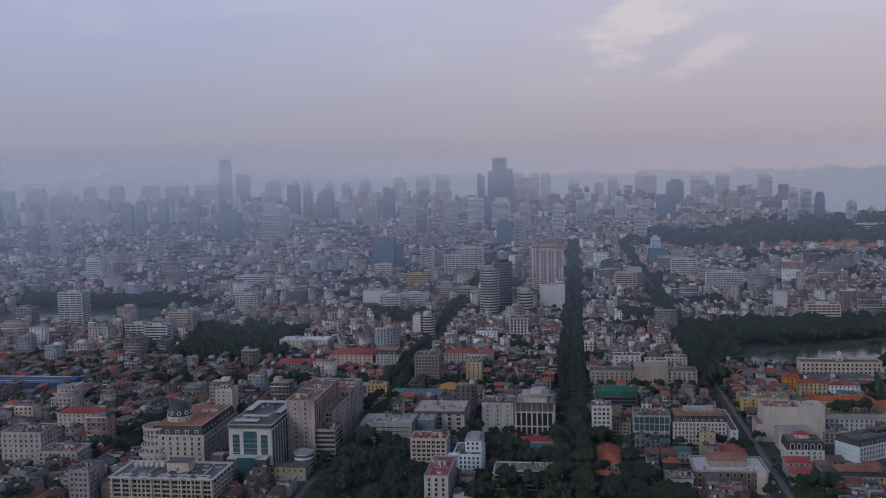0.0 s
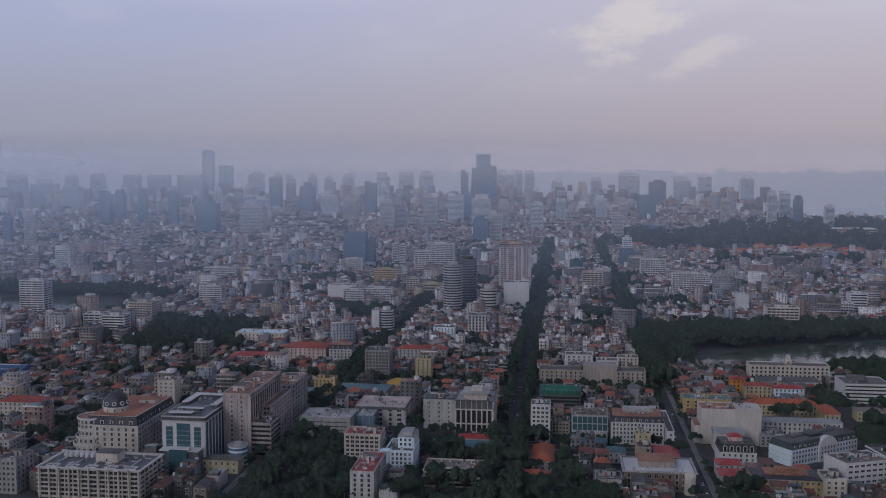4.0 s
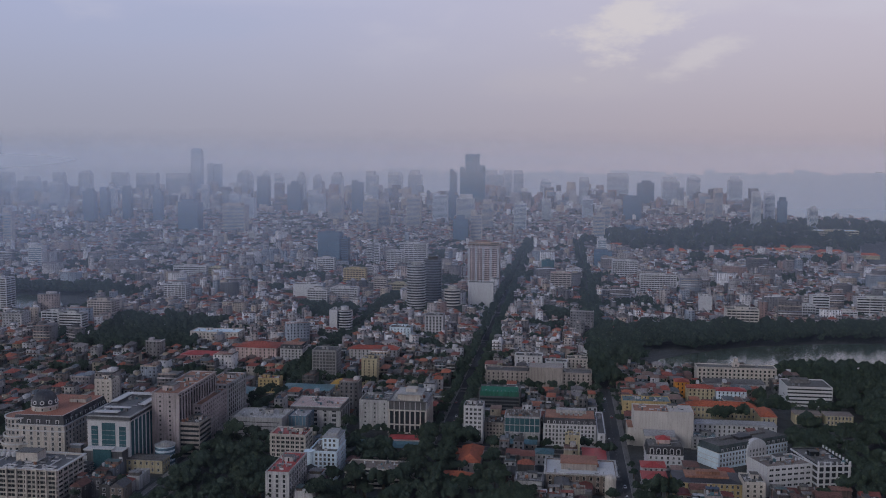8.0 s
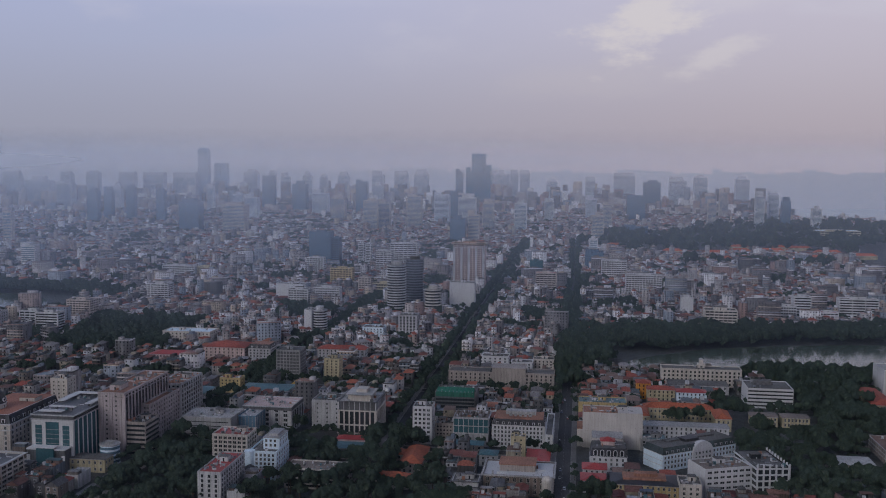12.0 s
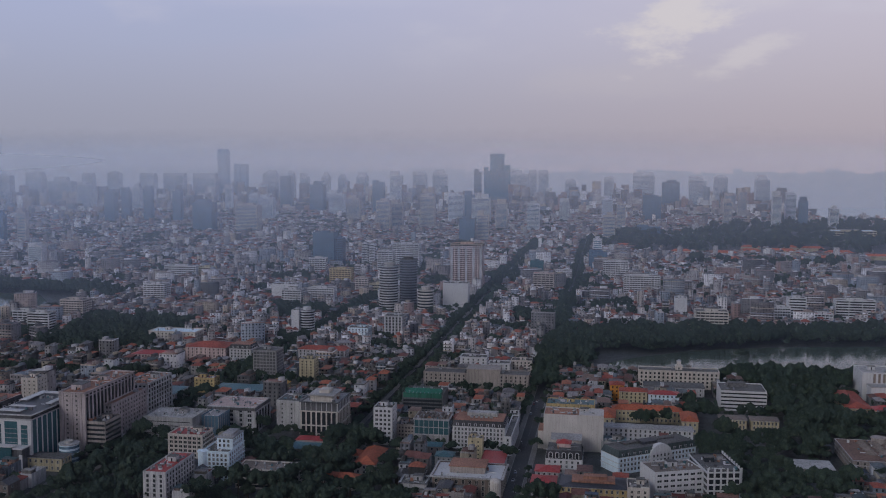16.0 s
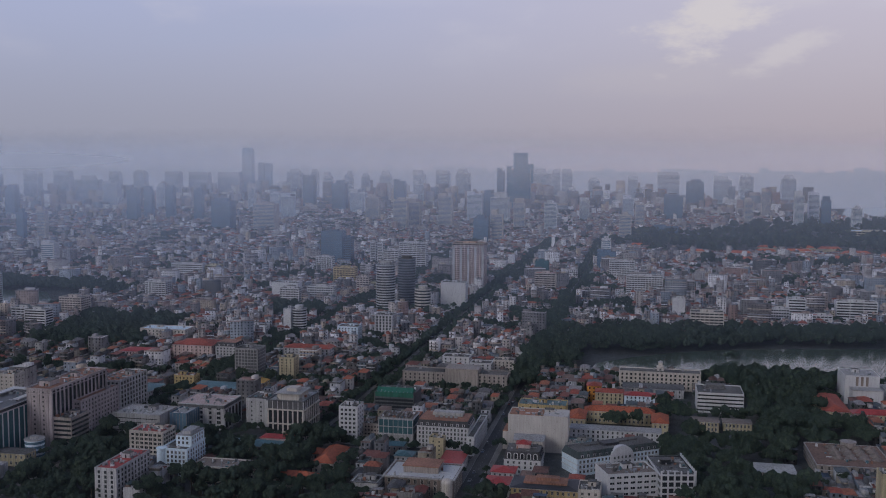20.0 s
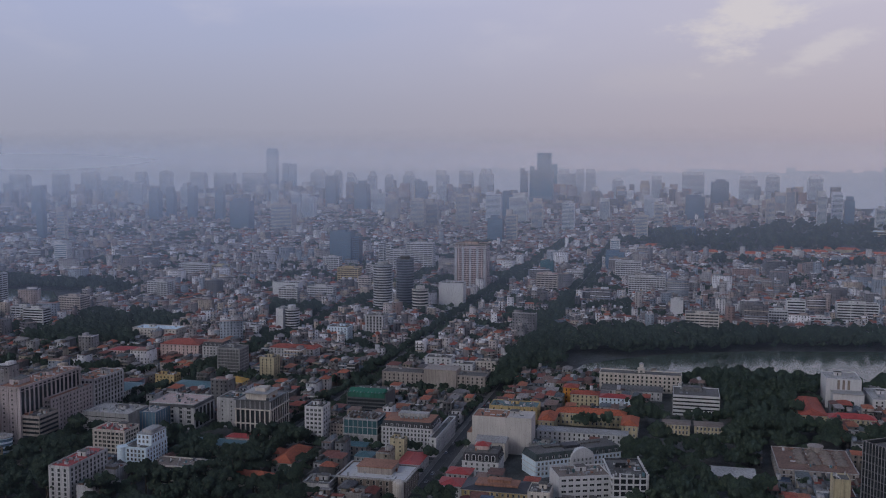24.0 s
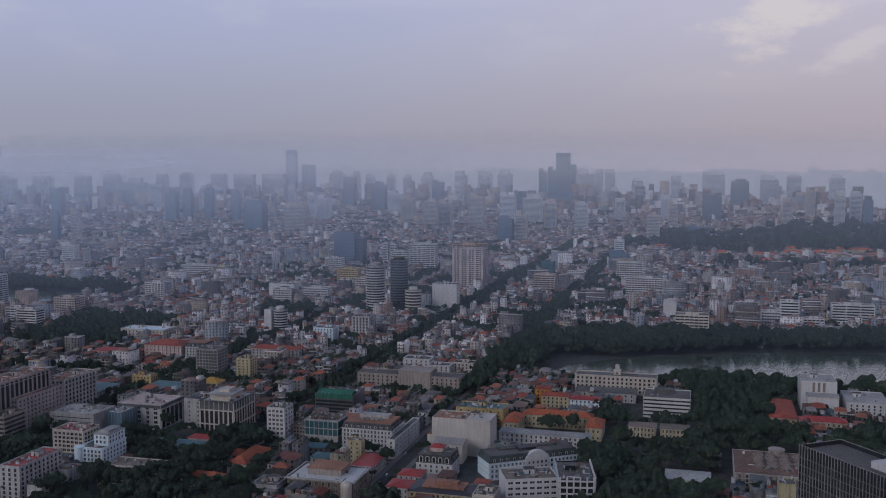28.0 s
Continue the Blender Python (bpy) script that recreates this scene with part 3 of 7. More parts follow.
# Far water's base is paled to carry the sky's reflection.
PALE_WATER = material("sky_paled_water", (0.55, 0.60, 0.60), rough=0.15, grime=0.1, grain=0.05, spec=0.5)
LAKE = ((172, 985), (215, 966), (262, 968), (340, 976), (440, 988), (560, 1008), (720, 1042), (760, 1250), (640, 1215), (500, 1182), (364, 1152), (300, 1128), (262, 1108), (215, 1070), (182, 1035))
flat("lake", LAKE, 0.05, WATER, "still grey-green city lake ringed by trees", "lake")
flat("pond", ((-735, 1260), (-650, 1222), (-590, 1240), (-640, 1330), (-690, 1392), (-800, 1400), (-840, 1330)), 0.05, WATER, "small grey park pond among trees", "pond")
flat("far_lake", ((1010, 4200), (1100, 3960), (2300, 3950), (2600, 5130), (1210, 5130)), 0.05, PALE_WATER, "wide far lake paled by painted sky reflection", "lake")

STREETS_Y = ((-165.0, 11.0, 430.0, 2300.0), (-4.0, 12.0, 430.0, 2600.0), (120.0, 10.0, 430.0, 2600.0))
STREETS_X = ((688.0, 9.0, -420.0, 113.0), (868.0, 9.0, -420.0, 113.0), (1110.0, 9.0, -420.0, 113.0), (978.0, 9.0, 120.0, 560.0), (1330.0, 9.0, -600.0, 500.0))


def road(name, x0, x1, y0, y1, along):
    """Asphalt with kerbs and pavements on both sides and a broken centre line."""
    root = tagged(new(name, MB().box(x0, x1, y0, y1, 0.0, 0.04).mesh(name, [ASPHALT])), "dark asphalt city street with pale centre dashes", "road", kind="structure")
    for s in (-1, 1):
        if along == "y":
            e = x1 if s > 0 else x0
            k0, k1 = sorted((e, e + s * 0.3))
            p0, p1 = sorted((e + s * 0.3, e + s * 3.8))
            part("kerb", MB().box(k0, k1, y0, y1, 0, 0.17), KERB, root)
            part("pavement", MB().box(p0, p1, y0, y1, 0, 0.16), PAVE, root)
        else:
            e = y1 if s > 0 else y0
            k0, k1 = sorted((e, e + s * 0.3))
            p0, p1 = sorted((e + s * 0.3, e + s * 2.6))
            part("kerb", MB().box(x0, x1, k0, k1, 0, 0.165), KERB, root)
            part("pavement", MB().box(x0, x1, p0, p1, 0, 0.155), PAVE, root)
    b = MB()
    if along == "y":
        c, q = (x0 + x1) / 2, y0
        while q < min(y1, 1300):
            b.box(c - 0.12, c + 0.12, q, q + 3, 0.02, 0.055)
            q += 8
    else:
        c, q = (y0 + y1) / 2, x0
        while q < x1:
            b.box(q, q + 3, c - 0.12, c + 0.12, 0.02, 0.057)
            q += 8
    part("lane_marking", b, PAINT_W, root)


for c, w, a, e in STREETS_Y:
    road("road", c - w / 2, c + w / 2, a, e, "y")
for c, w, a, e in STREETS_X:
    road("road", a, e, c - w / 2, c + w / 2, "x")


def haze_material(name, rgb, mid, far, z0, z1):
    """Tinted sheet that stands in for haze: thickens with distance and towards the west, thins out upwards."""
    mat = bpy.data.materials.new(name)
    mat.use_nodes = True
    T = mat.node_tree
    T.nodes.clear()

    def maths(op, a, b):
        n = T.nodes.new("ShaderNodeMath")
        n.operation = op
        for i, q in enumerate((a, b)):
            if isinstance(q, float):
                n.inputs[i].default_value = q
            else:
                T.links.new(q, n.inputs[i])
        return n.outputs[0]

    def ranged(val, a, b, lo, hi, smooth=False):
        n = T.nodes.new("ShaderNodeMapRange")
        n.interpolation_type = "SMOOTHSTEP" if smooth else "LINEAR"
        for i, q in enumerate((a, b, lo, hi)):
            n.inputs[i + 1].default_value = q
        T.links.new(val, n.inputs[0])
        return n.outputs[0]

    def blended(fac, a, b):
        n = T.nodes.new("ShaderNodeMix")
        n.data_type = "RGBA"
        T.links.new(fac, n.inputs[0])
        for sock, q in ((n.inputs[6], a), (n.inputs[7], b)):
            if isinstance(q, tuple):
                sock.default_value = (*q, 1)
            else:
                T.links.new(q, sock)
        return n.outputs[2]

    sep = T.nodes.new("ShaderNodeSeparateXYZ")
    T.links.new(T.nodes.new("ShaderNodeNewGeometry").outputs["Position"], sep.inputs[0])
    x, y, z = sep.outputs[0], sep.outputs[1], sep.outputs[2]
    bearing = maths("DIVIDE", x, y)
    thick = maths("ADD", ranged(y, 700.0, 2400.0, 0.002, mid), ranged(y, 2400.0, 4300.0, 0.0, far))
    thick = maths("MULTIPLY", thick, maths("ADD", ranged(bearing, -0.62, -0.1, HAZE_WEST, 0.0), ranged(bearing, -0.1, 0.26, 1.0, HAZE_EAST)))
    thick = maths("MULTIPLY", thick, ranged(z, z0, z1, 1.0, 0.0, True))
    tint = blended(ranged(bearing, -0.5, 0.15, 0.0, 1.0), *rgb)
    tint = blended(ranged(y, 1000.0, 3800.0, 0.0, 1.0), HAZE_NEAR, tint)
    clear, lit, glow, both, mix = (T.nodes.new("ShaderNode" + k) for k in ("BsdfTransparent", "BsdfDiffuse", "BsdfTranslucent", "MixShader", "MixShader"))
    # one fixed shading normal, so a sheet is lit evenly however it lies
    facing = T.nodes.new("ShaderNodeCombineXYZ")
    for i, q in enumerate((0.0, -0.35, 0.94)):
        facing.inputs[i].default_value = q
    T.links.new(facing.outputs[0], lit.inputs["Normal"])
    T.links.new(tint, lit.inputs[0])
    T.links.new(tint, glow.inputs[0])
    both.inputs[0].default_value = 0.2
    T.links.new(lit.outputs[0], both.inputs[1])
    T.links.new(glow.outputs[0], both.inputs[2])
    T.links.new(thick, mix.inputs[0])
    T.links.new(clear.outputs[0], mix.inputs[1])
    T.links.new(both.outputs[0], mix.inputs[2])
    T.links.new(mix.outputs[0], T.nodes.new("ShaderNodeOutputMaterial").inputs[0])
    return mat


# Haze is painted as sheet tint and opacity: bluer near, paler far.
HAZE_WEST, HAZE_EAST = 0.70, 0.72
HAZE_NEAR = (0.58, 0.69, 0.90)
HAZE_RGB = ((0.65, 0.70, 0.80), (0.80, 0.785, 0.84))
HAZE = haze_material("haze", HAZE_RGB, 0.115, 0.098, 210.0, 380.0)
RISE = ((420, 2), (530, 52), (700, 62), (1340, 70), (2500, 112), (3300, 146), (3700, 166), (3950, 184), (4080, 200), (4160, 218), (4220, 240), (4265, 270), (4295, 305), (4315, 350), (4325, 405), (4332, 490))


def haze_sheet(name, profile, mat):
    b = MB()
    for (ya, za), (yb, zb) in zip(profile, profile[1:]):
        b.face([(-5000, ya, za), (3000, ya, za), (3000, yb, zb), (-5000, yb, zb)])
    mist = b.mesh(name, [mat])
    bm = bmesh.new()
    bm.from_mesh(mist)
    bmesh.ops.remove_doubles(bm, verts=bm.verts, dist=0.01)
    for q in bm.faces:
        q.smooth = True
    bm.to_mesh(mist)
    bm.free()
    tagged(new(name, mist), "thin sheets of painted blue-grey haze laid over the city", "haze", kind="structure").visible_shadow = False


# four stacked sheets, added to veil the distance
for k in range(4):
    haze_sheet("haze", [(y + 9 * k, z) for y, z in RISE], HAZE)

# Added backdrop wall: it glows in haze colour to stand for the farthest city.
BACKM = bpy.data.materials.new("glowing_far_haze")
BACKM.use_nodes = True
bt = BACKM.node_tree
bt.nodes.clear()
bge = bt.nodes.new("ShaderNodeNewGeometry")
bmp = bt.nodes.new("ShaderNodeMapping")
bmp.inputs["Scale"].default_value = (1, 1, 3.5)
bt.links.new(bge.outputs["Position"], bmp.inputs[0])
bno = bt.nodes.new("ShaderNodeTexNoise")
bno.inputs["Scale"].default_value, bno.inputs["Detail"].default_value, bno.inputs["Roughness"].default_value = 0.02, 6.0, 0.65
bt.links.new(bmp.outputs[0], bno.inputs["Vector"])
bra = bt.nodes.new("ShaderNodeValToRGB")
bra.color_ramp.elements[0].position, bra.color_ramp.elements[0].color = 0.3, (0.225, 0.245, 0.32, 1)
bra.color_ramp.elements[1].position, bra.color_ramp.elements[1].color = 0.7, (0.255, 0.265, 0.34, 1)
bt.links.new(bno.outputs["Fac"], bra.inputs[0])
bglow = bt.nodes.new("ShaderNodeEmission")
bt.links.new(bra.outputs[0], bglow.inputs[0])
bt.links.new(bglow.outputs[0], bt.nodes.new("ShaderNodeOutputMaterial").inputs[0])
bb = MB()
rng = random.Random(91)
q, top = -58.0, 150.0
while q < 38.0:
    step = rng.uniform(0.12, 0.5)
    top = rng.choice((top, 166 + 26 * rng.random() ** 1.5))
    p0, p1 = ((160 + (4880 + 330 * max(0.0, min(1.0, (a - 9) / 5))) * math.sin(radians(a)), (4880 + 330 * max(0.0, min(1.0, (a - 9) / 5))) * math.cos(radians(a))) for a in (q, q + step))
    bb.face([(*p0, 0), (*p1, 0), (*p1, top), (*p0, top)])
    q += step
tagged(new("backdrop", bb.mesh("backdrop", [BACKM])), "glowing backdrop with far city and blue haze in its colour", "backdrop", kind="structure")

# ---- named buildings, near to far ----
# cream tiered block at the very front, with open galleries and round tanks
root, w, d, z, fh = block("gallery_block", "cream concrete block with open galleries and white rooftop tanks", -281, -217, 544, 32, 19, 6, CREAM, 12, 5, win=(4.4, 1.9), casing=CREAM, ledge=CREAM, ledge_out=1.3, hut=False, tanks=0, roof=DARKG)
ledges(root, w, d, [18.9], PURE, 1.5, 0.45, "eaves")
for i in range(5):
    part("roof_beam", MB().box(-0.25, 0.25, -d / 2, d / 2 - 12, 18.9, 19.5), PURE, root, "", (-24 + i * 12, 0, 0))
for i in range(6):
    part("round_tank", MB().lathe(0, 0, ((0.0, 3.0), (0.8, 2.9), (1.5, 2.2), (1.6, 1.2), (1.5, 0), (0, 0))[::-1], 12), PURE, root, "white round water tank" if i == 0 else "", (-27 + i * 3.5, 8, z))
for i in range(5):
    q = -28 + i * 12.5
    part("roof_frame", MB().box(q, q + 7, -d / 2 + 0.4, -d / 2 + 1.1, 18.8, 19.5).box(q, q + 7, -d / 2 + 5, -d / 2 + 5.7, 18.8, 19.5).box(q, q + 0.7, -d / 2 + 1.1, -d / 2 + 5, 18.8, 19.5).box(q + 6.3, q + 7, -d / 2 + 1.1, -d / 2 + 5, 18.8, 19.5), PURE, root, "white coping frame over a roof well")
roof_hut(root, 4, 4, z, 14, 10, 5.5, CREAM)
roof_clutter(root, w * 0.8, d * 0.5, z, 52, 16)
uprights(root, w, d, "F", 11, 0, 19.4, CREAM, 0.8, 1.4)

# domed hotel
root, w, d, z, fh = block("domed_hotel", "cream grand hotel with slate mansard, terracotta terrace and dark dome", -286, -249, 612, 62, 26, 7, CREAM, 7, 13, roof=TERRA, win=(1.5, 2.2), casing=PURE, ledge=CREAM, ledge_out=0.35, hut=False, tanks=0, units=0, category="hotel", parapet=0.4)
ledges(root, w, d, [22.0, 26.0], PURE, 0.7, 0.7, "cornice")
mansard(root, w - 0.4, d - 0.4, 26.2, 6.0, 1.6, 5, 9, PURE, REDDECK, grow=1.45)
cx, cy = -w / 2 + 1, -d / 2 + 9
rotunda = part("corner_rotunda", MB().cyl(cx, cy, 9.5, 0, 30, 32, 0, 1), [CREAM, TERRA], root, "rounded cream corner with tiers of curved balconies")
for r, z0, z1 in ((13.0, 0, 12.6), (11.2, 12.6, 17.4)):
    part("tier", MB().cyl(cx, cy, r, z0, z1, 32, 0, 1), [CREAM, ROOFG], rotunda)
for r, zz in ((13.4, 12.9), (11.7, 17.7), (10.1, 22.2), (10.4, 30.0)):
    part("balustrade", MB().lathe(cx, cy, ((r - 0.6, zz + 0.5), (r, zz + 0.5), (r, zz - 0.5), (r - 0.6, zz - 0.5), (r - 0.6, zz + 0.5))[::-1], 32), PURE, rotunda)
for r, zz in ((9.6, 20.0), (9.6, 24.8), (9.6, 27.6), (11.3, 15.2), (13.1, 9.6), (13.1, 5.5)):
    for i in range(9):
        a = radians(180 + i * 18)
        part("window", window_mesh(1.5, 2.2, PURE), None, rotunda, "", (cx + r * math.cos(a), cy + r * math.sin(a), zz), math.degrees(a) + 90)
part("terrace_rim", MB().box(-w / 2 + 1.9, w / 2 - 1.9, -d / 2 + 1.9, -d / 2 + 2.5, 31.5, 32.3), PURE, root)
part("terrace_rim", MB().box(w / 2 - 2.5, w / 2 - 1.9, -d / 2 + 2.5, d / 2 - 1.9, 31.5, 32.3), PURE, root)
dx, dy = -5, -13
part("dome_drum", MB().cyl(dx, dy, 8.4, 31.5, 35.5, 32), CREAM, root)
part("drum_cornice", MB().cyl(dx, dy, 9.0, 35.2, 35.8, 32), PURE, root)
dome = part("dome", MB().lathe(dx, dy, [(8.6 * math.cos(a) ** 0.85, 35.8 + 9.8 * math.sin(a)) for a in [i * math.pi / 2 / 8 for i in range(9)]], 24), SLATE, root, "dark slate dome with round white portholes")
for i in range(8):
    a = -math.pi / 2 + (i - 3.5) * 0.62
    part("porthole", MB().cyl(0, 0, 1.45, -0.5, 0.4, 14, 0).cyl(0, 0, 0.85, 0.4, 0.5, 12, 1), [PURE, GLASS], dome, "", (dx + 8.3 * math.cos(a), dy + 8.3 * math.sin(a), 38.2)).rotation_euler = (radians(78), 0, a + math.pi / 2)
    part("drum_window", window_mesh(0.9, 1.6, PURE), None, root, "", (dx + 8.45 * math.cos(a), dy + 8.45 * math.sin(a), 33.5), math.degrees(a) + 90)
roof_hut(root, 8, 12, 31.8, 12, 9, 3, CREAM, TERRA)

# teal glass hotel
root, w, d, z, fh = block("glass_hotel", "hotel with teal glazing between white pilasters and pale roof ribs", -228, -199, 604, 60, 36.5, 10, DARKG, 0, 0, roof=DARKG, hut=False, tanks=0, units=3, category="hotel", parapet=0.5)
glazing(root, w, d, "R", [17.5], 30, GLASST, 1.2)
uprights(root, w, d, "R", 11, 2, 33.0, PURE, 1.1, 0.3)
glazing(root, w, d, "R", [34.6], 2.2, GLASS, 0.6, "attic_band")
part("white_front", MB().box(-w / 2 - 0.1, w / 2 + 0.1, -d / 2 - 0.5, -d / 2, 0, 33.2), PURE, root, "white front with three tall glass bays")
for q, a, zz in ((-9.6, 2.3, 0), (0, 4.6, 2.2), (9.6, 2.3, 0)):
    part("glass_bay", MB().box(q - a, q + a, -d / 2 - 0.75, -d / 2 - 0.4, 6, 29.5 + zz), GLASST, root)
    for i in range(7):
        part("mullion", MB().box(q - a, q + a, -d / 2 - 0.85, -d / 2 - 0.7, 8 + i * 3.1, 8.3 + i * 3.1), GREY, root)
ledges(root, w, d, [33.2, 36.2], WHITE, 0.9, 0.7)
part("entrance_block", MB().box(-13, 13, -d / 2 - 9, -d / 2, 0, 16, 0).box(-13.5, 13.5, -d / 2 - 9.5, -d / 2, 15.4, 16.2, 1).box(-6, 6, -d / 2 - 10.5, -d / 2 - 9, 0, 17, 2).box(-7, 7, -d / 2 - 11, -d / 2 - 5, 17, 17.6, 1).box(-13.3, -11, -d / 2 - 9.4, -d / 2 - 9, 0, 12, 1).box(11, 13.3, -d / 2 - 9.4, -d / 2 - 9, 0, 12, 1), [DARKG, PURE, GLASST], root, "dark entrance block with teal glass bay")
part("roof_screen", MB().box(-14, -9, 2, 29, 37.6, 38.2).box(-9, 13.5, 24, 29, 37.6, 38.2).box(9, 13.5, -4, 24, 37.6, 38.2), PURE, root, "broad white roof canopy cranked round a dark well")
part("roof_wing", MB().box(-12, 4, -26, -21, 37.2, 37.8).box(-9, 9, -18, -15, 38.6, 39.1), PURE, root, "white roof slabs at the front")
for px, py in ((-13, 4), (-13, 16), (-13, 27), (0, 27), (12, 27), (12, 12), (12, -2), (-10, -24), (2, -24), (-6, -16.5), (6, -16.5)):
    part("screen_post", MB().box(-0.3, 0.3, -0.3, 0.3, 35.9, 38.0 if py > -10 else 38.6 if py > -20 else 37.3), GREY, root, "", (px, py, 0))

# pink-grey slab hotel with annexes
root, w, d, z, fh = block("slab_hotel", "tall pink-grey stone hotel with small square windows", -198, -179, 636, 72, 45, 13, PINKG, 5, 0, win=(1.2, 1.3), roof=TERRA, ledge=None, category="hotel", hut=True, tanks=2, units=3)
uprights(root, w, d, "R", 15, 4, 43, PINKG, 1.5, 0.5)
glazing(root, w, d, "R", [24.0], 38, GLASS, 2.0)
uprights(root, w, d, "F", 3, 2, 44, PINKG, 1.6, 0.4, margin=2)
ledges(root, w, d, [41.5, 44.8], PINKG, 0.6, 0.5)
roof_hut(root, -2, -20, z, 8, 12, 3.5, PINKG)
root, w, d, z, fh = block("hotel_annex", "pink-grey hotel annex wing stepping down to the street", -178.5, -172.5, 662, 52, 31, 9, PINKG, 2, 12, win=(1.4, 1.7), roof=TERRA, hut=False, tanks=0, units=2, ledge=PINKG)
root, w, d, z, fh = block("banded_office", "grey office with dark window bands and a curved roof deck", -179, -165, 638, 22, 24.5, 7, BEIGE, 0, 0, win=(1.2, 1.4), hut=True, tanks=1)
for face in "FR":
    glazing(root, w, d, face, [2.5 + i * 3.2 for i in range(7)], 1.5, GLASS)
root, w, d, z, fh = block("hotel_slab_wing", "white and pink hotel wing with vertical window strips", -191, -172, 715, 42, 34, 9, WHITE, 5, 9, win=(1.6, 2.1), casing=DARKG, roof=TERRA, ledge=None)
uprights(root, w, d, "R", 10, 2, 33, WHITE, 0.8, 0.45)
uprights(root, w, d, "F", 6, 2, 33, WHITE, 0.8, 0.45)
keep_clear(-191, -174, 612, 632)
root = thing("round_villa", -183, 622, "small round pale blue glassy corner house", "house")
part("outer_wall", MB().cyl(0, 0, 6.5, 0, 13, 24), BLUEW, root)
for i in range(4):
    part("glass_band", MB().cyl(0, 0, 6.62, 1.2 + i * 3.1, 2.9 + i * 3.1, 24), GLASSB, root)
part("roof", MB().cyl(0, 0, 7.0, 13, 13.6, 24).cyl(0, 0, 3.0, 13.6, 15.2, 16), ROOFL, root)
keep_clear(-216, -170, 586, 601)
hip_house("gate_house", "low yellow ochre office with flat grey roof", -213, -176, 601, 12, 9, 2, PALEY, 9, 3, ROOFG, 0.8)

block("slim_tower", "slim cream apartment tower with narrow windows", -282, -268, 720, 14, 33, 10, CREAM, 3, 3, win=(1.1, 1.3))
block("corner_apartments", "white apartment block with balconies at a junction", -395, -366, 611, 24, 26.7, 7, WHITE, 7, 6, ledge=WHITE, ledge_out=0.6)
block("balcony_apartments", "white apartment block with stacked balconies", -362, -334, 600, 20, 17, 5, WHITE, 8, 5, ledge=WHITE, ledge_out=0.8, roof=TERRA)
hip_house("ministry_block", "cream office block with a red hipped roof", -404, -368, 700, 18, 17, 5, CREAM, 9, 4, REDT, 3.0)
block("grey_apartments", "plain grey concrete apartment block", -310, -297, 546, 20, 22, 6, GREY, 4, 4)
block("mid_apartments", "white stepped apartment block", -564, -540, 1054, 20, 28, 8, WHITE, 6, 4, ledge=WHITE)
b_root, w, d = hip_house("blue_shed", "long shed with blue sheet-metal walls and pale roof strips", -558, -465, 831, 30, 11, 2, BLUE, 0, 0, BLUE, 3, gable=True)
for i in range(3):
    part("roof_panel", MB().box(-40, 40, -1.5, 1.5, 0, 0.3), PURE, b_root, "pale translucent roof strip", (0, -9 + i * 9, 11.9 if i != 1 else 14.05))

# left of the middle street
block("pink_roof_flats", "narrow white apartment house with a red roof deck", -88, -74, 541, 40, 25, 8, WHITE, 3, 10, roof=REDM, win=(1.2, 1.6), casing=DARKG)
root, w, d, z, fh = block("cream_hotel", "cream hotel with gridded windows and red roof terrace", -109, -85, 618, 18, 25, 8, CREAM, 7, 5, win=(2.2, 1.7), casing=CREAM, roof=REDM, ledge=CREAM, ledge_out=0.25)
uprights(root, w, d, "F", 8, 0, 24, CREAM, 0.7, 0.35)
root, w, d, z, fh = block("blue_hotel", "pale blue and white hotel with stepped top and round corner", -79, -61, 604, 27, 19, 6, BLUEW, 6, 7, win=(1.3, 1.7), casing=PURE, ledge=BLUEW, ledge_out=0.4, category="hotel")
for zz in (z + 2.6, z + 5.6):
    for i in range(3):
        part("window", window_mesh(1.3, 1.7, PURE, None, "plain"), None, root, "", (0 + i * 2.9, -6.02, zz))
    for i in range(5):
        part("window", window_mesh(1.3, 1.7, PURE, None, "plain"), None, root, "", (w / 2 - 0.28, -4 + i * 3.4, zz), 90)
part("upper_block", MB().box(-2, w / 2 - 0.3, -6, d / 2 - 0.5, z, z + 7.5, 0).box(-2.3, w / 2, -6.3, d / 2 - 0.2, z + 7.3, z + 7.8, 1).box(0, w / 2 - 2, -3, d / 2 - 3, z + 7.8, z + 9.6, 1), [BLUEW, GREY], root, "pale blue stepped upper block")
part("corner_bay", MB().cyl(-w / 2, -d / 2 + 1, 3.2, 0, 18.5, 16).cyl(-w / 2, -d / 2 + 1, 3.6, 18.2, 18.8, 16), BLUEW, root, "rounded corner bay")
root, w, d, z, fh = block("school_block", "low cream school block with long balconies and red gable", -52, -10, 592, 18, 13, 4, CREAM, 0, 0, roof=BROWN, hut=False, tanks=1, units=1)
for face in "FR":
    glazing(root, w, d, face, [2.0 + i * 3.05 for i in range(4)], 1.5, GLASS, 0.8)
ledges(root, w, d, [0.8 + 3.05 * i for i in range(1, 4)], CREAM, 1.1, 0.9, "balcony")
part("gable", MB().hip(10, 18, -d / 2 - 1.5, -d / 2 + 8, 13, 3, 0), ORANGET, root, "red tiled corner gable")
root, w, d, z, fh = block("glass_office", "grey office with glass corner, white columns and pink roof terrace", -122, -84, 712, 32, 20, 5, WHITE, 5, 0, win=(3.0, 2.2), casing=WHITE, roof=PINK, hut=False)
